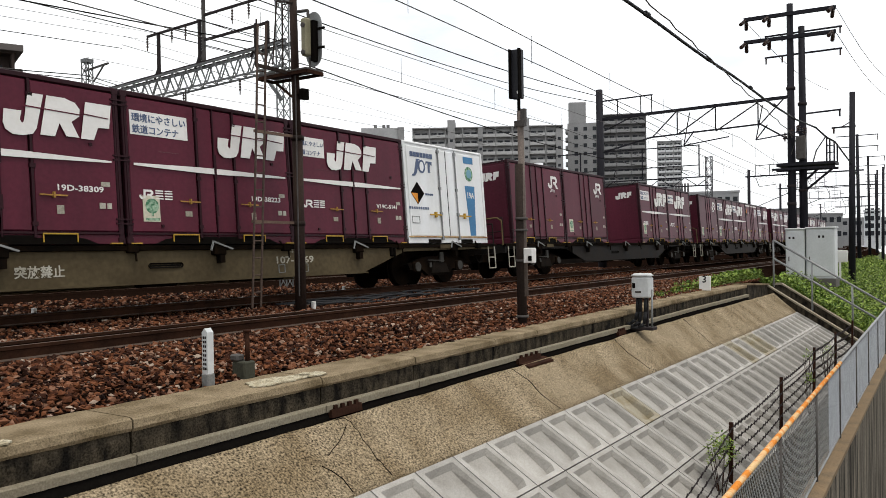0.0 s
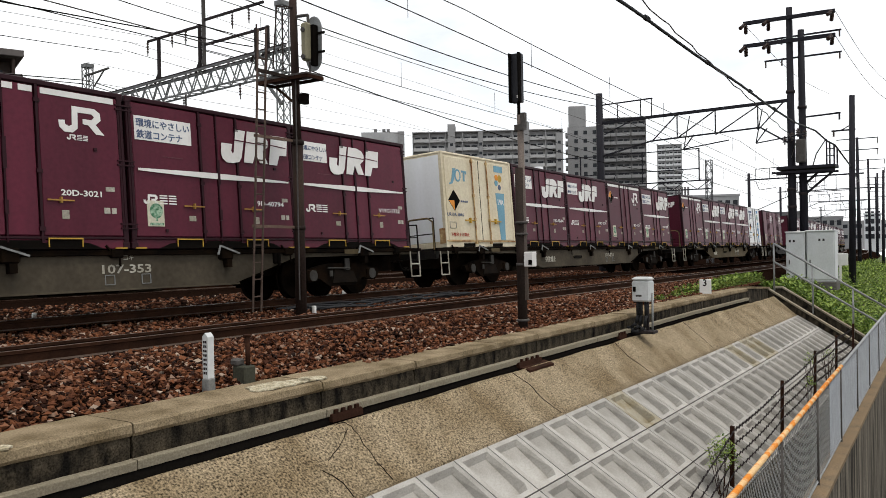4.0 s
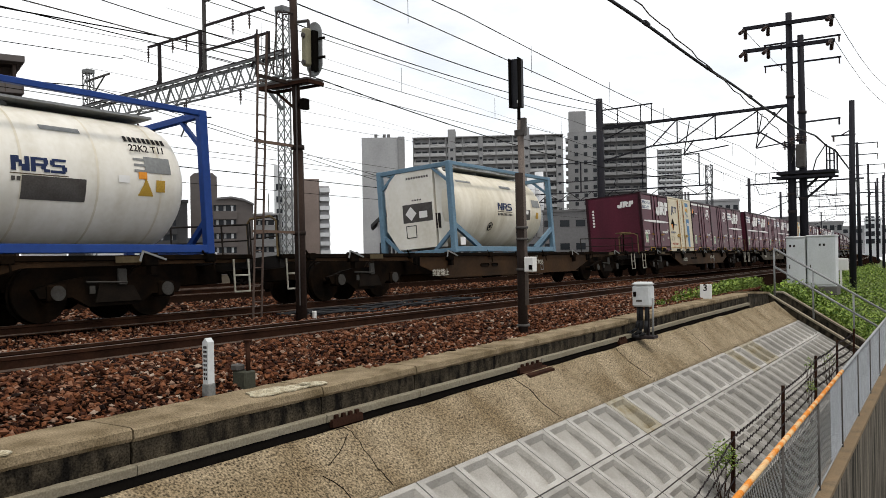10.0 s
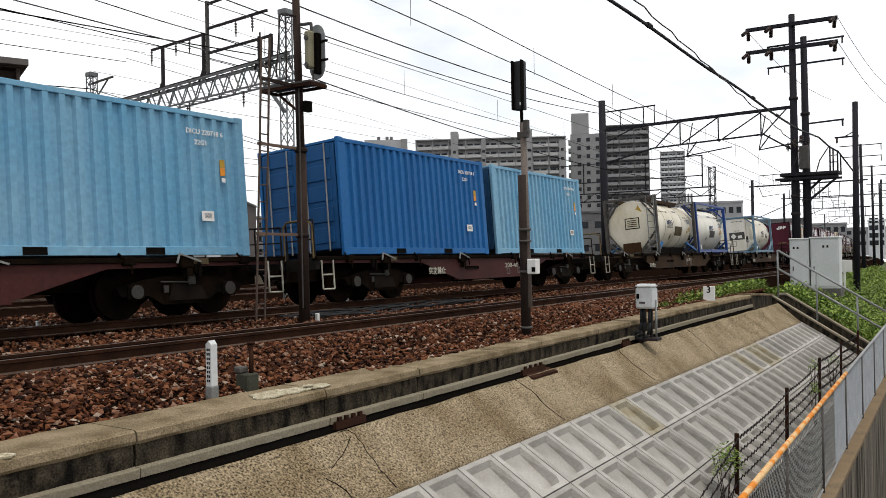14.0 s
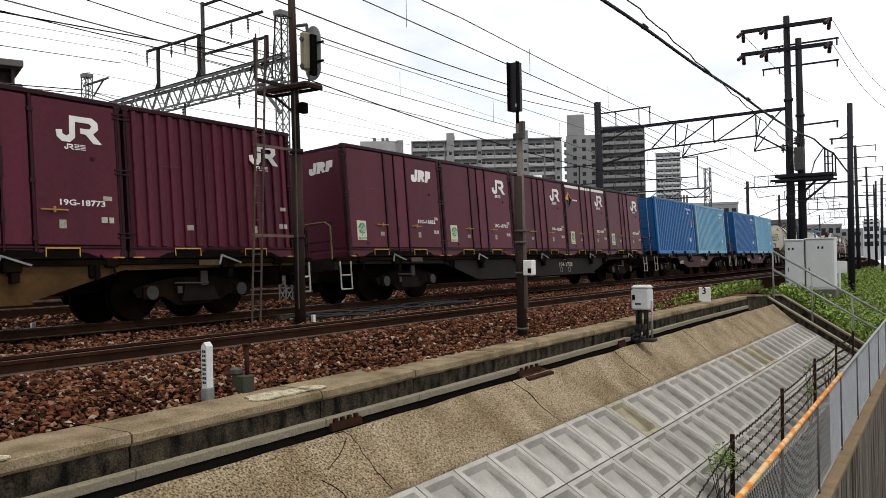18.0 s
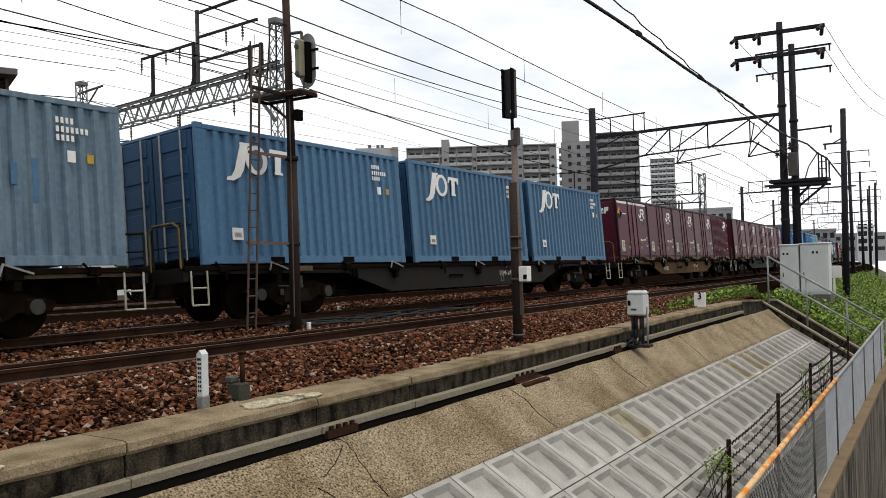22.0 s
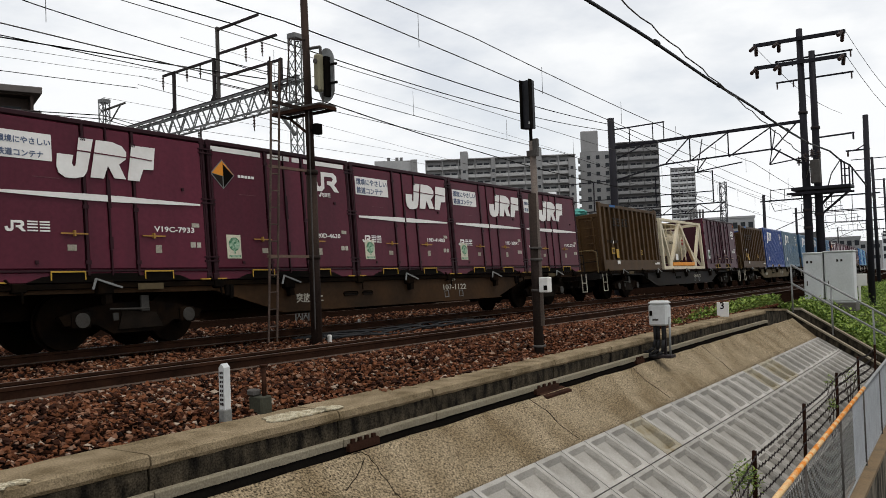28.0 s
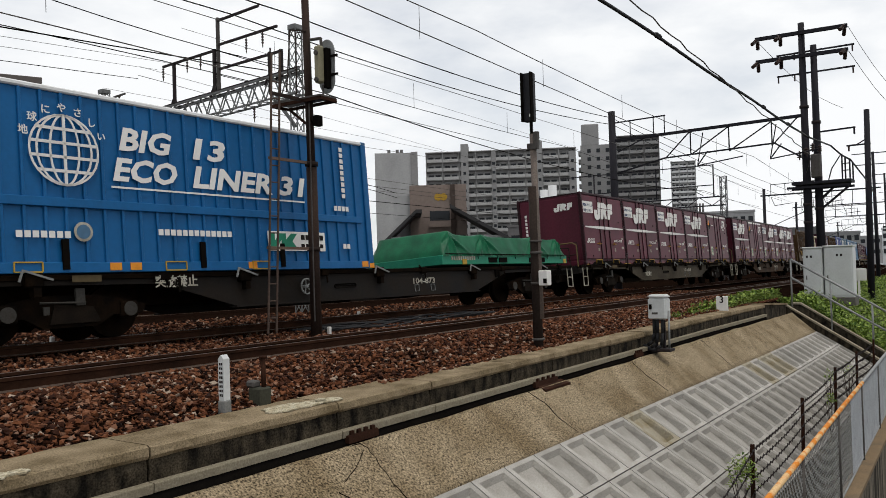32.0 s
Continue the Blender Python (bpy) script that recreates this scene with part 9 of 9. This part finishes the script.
m, w = facing(58.7, 55.0, 100)
t = thing("hall", "black low hall with a ridged roof", "building", "buildings beyond the railway")
t.matrix_basis = m
part("wall", prism(bmesh.new(), [(0, -3), (w, -3), (w, 4.6), (w * 0.8, 5.2), (w * 0.1, 5.6), (0, 5.3)], 0, 9), ROOF, t)
m, w = facing(57.5, 54.4, 60)
t = thing("hall", "white flat-roofed shed with a railing", "building", "buildings beyond the railway")
t.matrix_basis = m
part("wall", slab(0, w, 0, 6, -2.5, 1.65, 0.03), BUILD_WHITE, t)
for k in range(7):
    part("rail_post", slab(w * k / 6.2, w * k / 6.2 + 0.06, 0, 0.06, 1.65, 2.2), BUILD_GREY, t)
part("rail", slab(0, w, 0, 0.06, 2.2, 2.26), BUILD_GREY, t)
m, w = facing(51.4, 50.2, 70)
t = thing("solar_panel", "tilted grey panel on a low white roof", "panel")
t.matrix_basis = m
bm = bmesh.new()
bar(bm, (w / 2, 0, 1.15), (w / 2, 1.2, 2.3), w, 0.08)
part("panel", bm, PANE, t)
part("base", slab(-0.2, w + 1.0, 0.2, 3, -2.5, 1.1), BUILD_WHITE, t)
m, w = facing(45.5, 44.1, 150)
t = thing("apartment_building", "white flats stepping down, with slanted balconies", "building", "buildings beyond the railway")
t.matrix_basis = m
for k in range(5):
    part("wing", slab(w * 0.2 * k, w * 0.2 * (k + 1) - 0.02, k * 0.6, 10, -3, 17 - k * 1.1, 0.03), BUILD_WHITE, t)
for j in range(6):
    part("balcony", slab(w * 0.5, w * 1.05, -0.5, 0.0, 0.5 + j * 2.1, 1.3 + j * 2.1), BUILD_PALE, t)
    part("window", slab(w * 0.1, w * 0.4, -0.05, 0.02, 0.9 + j * 2.3, 2.0 + j * 2.3), PANE, t)
m, w = facing(43.43, 41.7, 160)
t = thing("apartment_building", "cream panel tower with rows of slanted balconies", "building", "buildings beyond the railway")
t.matrix_basis = m
part("wall", slab(0, w * 0.6, 0, 9, -3, 15.3, 0.03), BUILD_PINK, t)
part("wing", slab(w * 0.6 + 0.02, w, 1.0, 9, -3, 14.0, 0.03), BUILD_PALE, t)
for j in range(8):
    part("balcony", slab(w * 0.62, w * 1.02, -0.2, 0.98, 0.4 + j * 1.75, 1.2 + j * 1.75), BUILD_WHITE, t)
low_block("grey flat-roofed railway depot building", 17.3, 13.4, 170, 9.6, BUILD_PALE, 3, 8)
low_block("grey distant low office building", 9.3, 7.2, 210, 5.6, BUILD_GREY, 2, 5)
low_block("pale distant block with flat roof", 6.0, 5.05, 230, 6.6, BUILD_WHITE, 4, 3)
low_block("grey distant low warehouse", 15.6, 9.6, 260, 8.5, BUILD_DARK, 2, 8)
low_block("grey distant long shed", 7.6, 1.0, 300, 6.0, BUILD_GREY, 2, 8)
low_block("grey row of workshops", 30, 19, 150, 7.5, BUILD_DARK, 2, 10)
# tall white tank by the apartments
m, w = facing(27.7, 26.4, 150)
t = thing("water_tank", "white ribbed rooftop water tank", "tank")
t.matrix_basis = m
for k in range(2):
    bm = bmesh.new()
    rod(bm, (w * (0.28 + 0.42 * k), 0, 3), (w * (0.28 + 0.42 * k), 0, 14.2 + 0.8 * k), 0.8, n=16)
    part("cylinder", bm, BUILD_WHITE, t)
for k in range(5):
    q = thing("exhaust_stack", "thin dark exhaust pipe on a roof", "chimney", "stacks on the depot roof")
    x_, y_ = azi(17.45 - 0.2 * k, 171)
    q.matrix_basis = pose(x_, y_, 9.6)
    part("pipe", rod(bmesh.new(), (0, 0, 0), (0, 0, 2.2), 0.22, n=8), BUILD_DARK, q)

# ---- plants ----
LEAF = bpy.data.materials.new("leaf_green")
LEAF.use_nodes = True
n_, l_ = LEAF.node_tree.nodes, LEAF.node_tree.links
b_ = n_["Principled BSDF"]
b_.inputs["Roughness"].default_value, b_.inputs["Specular IOR Level"].default_value = 0.6, 0.15
geo, rampn = n_.new("ShaderNodeNewGeometry"), n_.new("ShaderNodeValToRGB")
rampn.color_ramp.elements[0].color, rampn.color_ramp.elements[1].color = (0.022, 0.06, 0.005, 1), (0.125, 0.24, 0.014, 1)
e_ = rampn.color_ramp.elements.new(0.92)
e_.color = (0.26, 0.34, 0.07, 1)
l_.new(geo.outputs["Random Per Island"], rampn.inputs["Fac"])
l_.new(rampn.outputs["Color"], b_.inputs["Base Color"])


def leaves(name, label, spots, size, category="plants"):
    """Many small bent leaves, one object of stuff."""
    rng = np.random.default_rng(len(spots))
    verts, faces = [], []
    for p, up in spots:
        a, tilt = rng.uniform(0, 6.283), rng.uniform(0.1, 1.2)
        L = size * rng.uniform(0.6, 1.4)
        d = Vector((math.cos(a) * math.cos(tilt), math.sin(a) * math.cos(tilt), math.sin(tilt) * up))
        s = Vector((-math.sin(a), math.cos(a), 0)) * (L * 0.26)
        q = Vector(p)
        i = len(verts)
        verts += [q, q + d * L * 0.5 + s, q + d * L + Vector((0, 0, -0.25 * L)), q + d * L * 0.5 - s]
        faces.append((i, i + 1, i + 2, i + 3))
    me = bpy.data.meshes.new(name)
    me.from_pydata(verts, [], faces)
    me.materials.append(LEAF)
    return tagged(new(name, me), label, category, kind="stuff")


# Bank beyond the stair, under weeds.
bm = bmesh.new()
bank = [(5.9, -0.62), (6.6, -0.72), (7.2, -1.0), (8.0, -1.45), (9.0, -2.05), (10.2, -2.75), (10.9, -2.95), (11.4, -3.6), (14.0, -4.25), (15.5, -5.05)]
rows_ = []
for s in stations(31.2, 240, 1.6):
    rows_.append([bm.verts.new(at(s, r, u + 0.10 * noise.noise((s * 0.8, r, 2)) - 0.5 * (s > 120) * (s - 120) / 120)) for r, u in bank])
for a, b in zip(rows_, rows_[1:]):
    for i in range(len(bank) - 1):
        bm.faces.new((a[i], a[i + 1], b[i + 1], b[i])).smooth = True
bmesh.ops.recalc_face_normals(bm, faces=bm.faces)
tagged(new("grass_bank", mesh_of("grass_bank", bm, mat("bank_soil", (0.06, 0.09, 0.03), 0.95, scale=1.5, fine=12, amount=0.5, second=(0.07, 0.06, 0.035)))), "railway bank overgrown with weeds", "bank", kind="structure")

rng = np.random.default_rng(4)
spots = []
for _ in range(30000):
    s = 31.3 + 55 * rng.random() ** 1.7
    r = 5.95 + 4.9 * rng.random()
    u = np.interp(r, [q[0] for q in bank], [q[1] for q in bank])
    clump = 0.5 + 0.5 * noise.noise((s * 0.7, r * 0.9, 5))
    if clump < 0.22 and r < 6.8:
        continue
    hgt = (0.15 + 0.65 * clump * rng.random()) * (0.6 if r < 6.6 else 1.0)
    spots.append((at(s, r, u + hgt * rng.random() * 1.3), 1.0))
leaves("weeds", "dense bright green weeds covering the bank", spots, 0.16)
spots = []
for _ in range(4200):
    s = 18.5 + 13.0 * rng.random() ** 0.6
    r = 5.45 + 0.62 * rng.random()
    if noise.noise((s * 1.1, r, 9)) < -0.1 and s < 24.5:
        continue
    spots.append((at(s, r, -0.34 + 0.3 * rng.random() * (min(s, 28) - 16) / 10), 1.0))
leaves("weeds", "low green weeds along the edge of the ballast", spots, 0.11)
for x, y, z, n, R_ in ((11.8, 3.1, -2.25, 380, 0.32), (6.9, 3.9, -2.05, 60, 0.12), (21.5, 3.1, -2.0, 90, 0.25), (17.8, 2.9, -2.1, 60, 0.16), (20.8, 3.4, -2.05, 80, 0.2)):
    spots = []
    for _ in range(n):
        a, e = rng.uniform(0, 6.28), rng.uniform(-0.6, 1.4)
        rr = R_ * rng.random() ** 0.5
        spots.append(((x + rr * math.cos(a) * math.cos(e), y + 0.7 * rr * math.sin(a) * math.cos(e), z + rr * math.sin(e) + 0.1), 1.0))
    ob = leaves("shrub", "small leggy green shrub growing at the fence post", spots, 0.06, "shrub")
    bm = bmesh.new()
    for k in range(7):
        a = 0.9 * k
        rod(bm, (x, y, z - 0.7), (x + R_ * 0.7 * math.cos(a), y + R_ * 0.6 * math.sin(a), z + R_ * 0.7), 0.009, 0.003, 5)
    part("twig", bm, RUST, ob)

# ---- loose ballast ----
def stones(name, label, count, area, size, seed, material):
    """Angular crushed stones in one mesh, kind stuff. area(rng) gives a place on the bed."""
    rng = np.random.default_rng(seed)
    base = np.array([(1, 0, 0), (-1, 0, 0), (0, 1, 0), (0, -1, 0), (0, 0, 1), (0, 0, -1)], float)
    tri = np.array([(0, 2, 4), (2, 1, 4), (1, 3, 4), (3, 0, 4), (2, 0, 5), (1, 2, 5), (3, 1, 5), (0, 3, 5)])
    V, F = [], []
    for k in range(count):
        p = area(rng)
        v = base * (size * rng.uniform(0.55, 1.35) * rng.uniform(0.4, 1.35, 3)) + rng.uniform(-0.25, 0.25, (6, 3)) * size
        q, _ = np.linalg.qr(rng.normal(size=(3, 3)))
        w_ = v @ q
        w_[:, 2] *= 0.7
        V.append(w_ + np.array(p))
        F.append(tri + 6 * k)
    V, F = np.concatenate(V), np.concatenate(F)
    me = bpy.data.meshes.new(name)
    me.from_pydata(V.tolist(), [], F.tolist())
    me.materials.append(material)
    return tagged(new(name, me), label, "ballast", kind="stuff")


STONE = bpy.data.materials.new("ballast_stone")
STONE.use_nodes = True
n_, l_ = STONE.node_tree.nodes, STONE.node_tree.links
b_ = n_["Principled BSDF"]
b_.inputs["Roughness"].default_value, b_.inputs["Specular IOR Level"].default_value = 0.9, 0.1
geo, rampn = n_.new("ShaderNodeNewGeometry"), n_.new("ShaderNodeValToRGB")
cr = rampn.color_ramp
cr.elements[0].color, cr.elements[1].color = (0.008, 0.004, 0.003, 1), (0.34, 0.27, 0.21, 1)
for pos_, col_ in ((0.25, (0.036, 0.013, 0.007, 1)), (0.5, (0.092, 0.032, 0.0145, 1)), (0.74, (0.145, 0.054, 0.024, 1)), (0.92, (0.19, 0.10, 0.063, 1))):
    e_ = cr.elements.new(pos_)
    e_.color = col_
l_.new(geo.outputs["Random Per Island"], rampn.inputs["Fac"])
l_.new(rampn.outputs["Color"], b_.inputs["Base Color"])
BED = [(-5.4, -0.2), (-4.9, -0.19), (-1.2, -0.17), (1.2, -0.185), (1.9, -0.2), (2.6, -0.16), (5.0, -0.14), (5.35, -0.2), (6.0, -0.44), (6.3, -0.40)]


def on_bed(lo, hi, s0, s1, power):
    def area(rng):
        r = rng.uniform(lo, hi)
        s = s0 + (s1 - s0) * rng.random() ** power
        if r > 6.0 and s < 7.6:
            r -= 0.6
        return at(s, r, float(np.interp(r, [q[0] for q in BED], [q[1] for q in BED])) + rng.uniform(-0.02, 0.045) + (rise(s) - 0.1) * max(0.0, r - 5.2))
    return area


stones("loose_ballast", "rust-brown angular crushed stones on the ballast shoulder", 38000, on_bed(4.45, 6.26, 1.5, 30, 1.35), 0.034, 11, STONE)
stones("loose_ballast", "rust-brown angular crushed stones between the tracks", 17000, on_bed(0.68, 3.15, 2.5, 36, 1.3), 0.037, 12, STONE)
stones("loose_ballast", "rust-brown angular crushed stones beyond the freight line", 9000, on_bed(-5.3, -0.68, 3.5, 40, 1.2), 0.045, 13, STONE)
stones("loose_ballast", "rust-brown crushed stones inside the rails", 6000, on_bed(-0.5, 0.5, 3.0, 36, 1.3), 0.042, 14, STONE)


def motions():
    """The whole train rolls by on the canted line."""
    times = [2 * i for i in range(17)]
    for w, c in wagons_made:
        walk(w, [(t, on_line(STRETCH * (c + s_of(t)) + SHIFT)) for t in times])
    for ob, c in loads_made:
        walk(ob, [(t, on_line(STRETCH * (c + s_of(t)) + SHIFT, 0.0, 1.0)) for t in times])


motions()
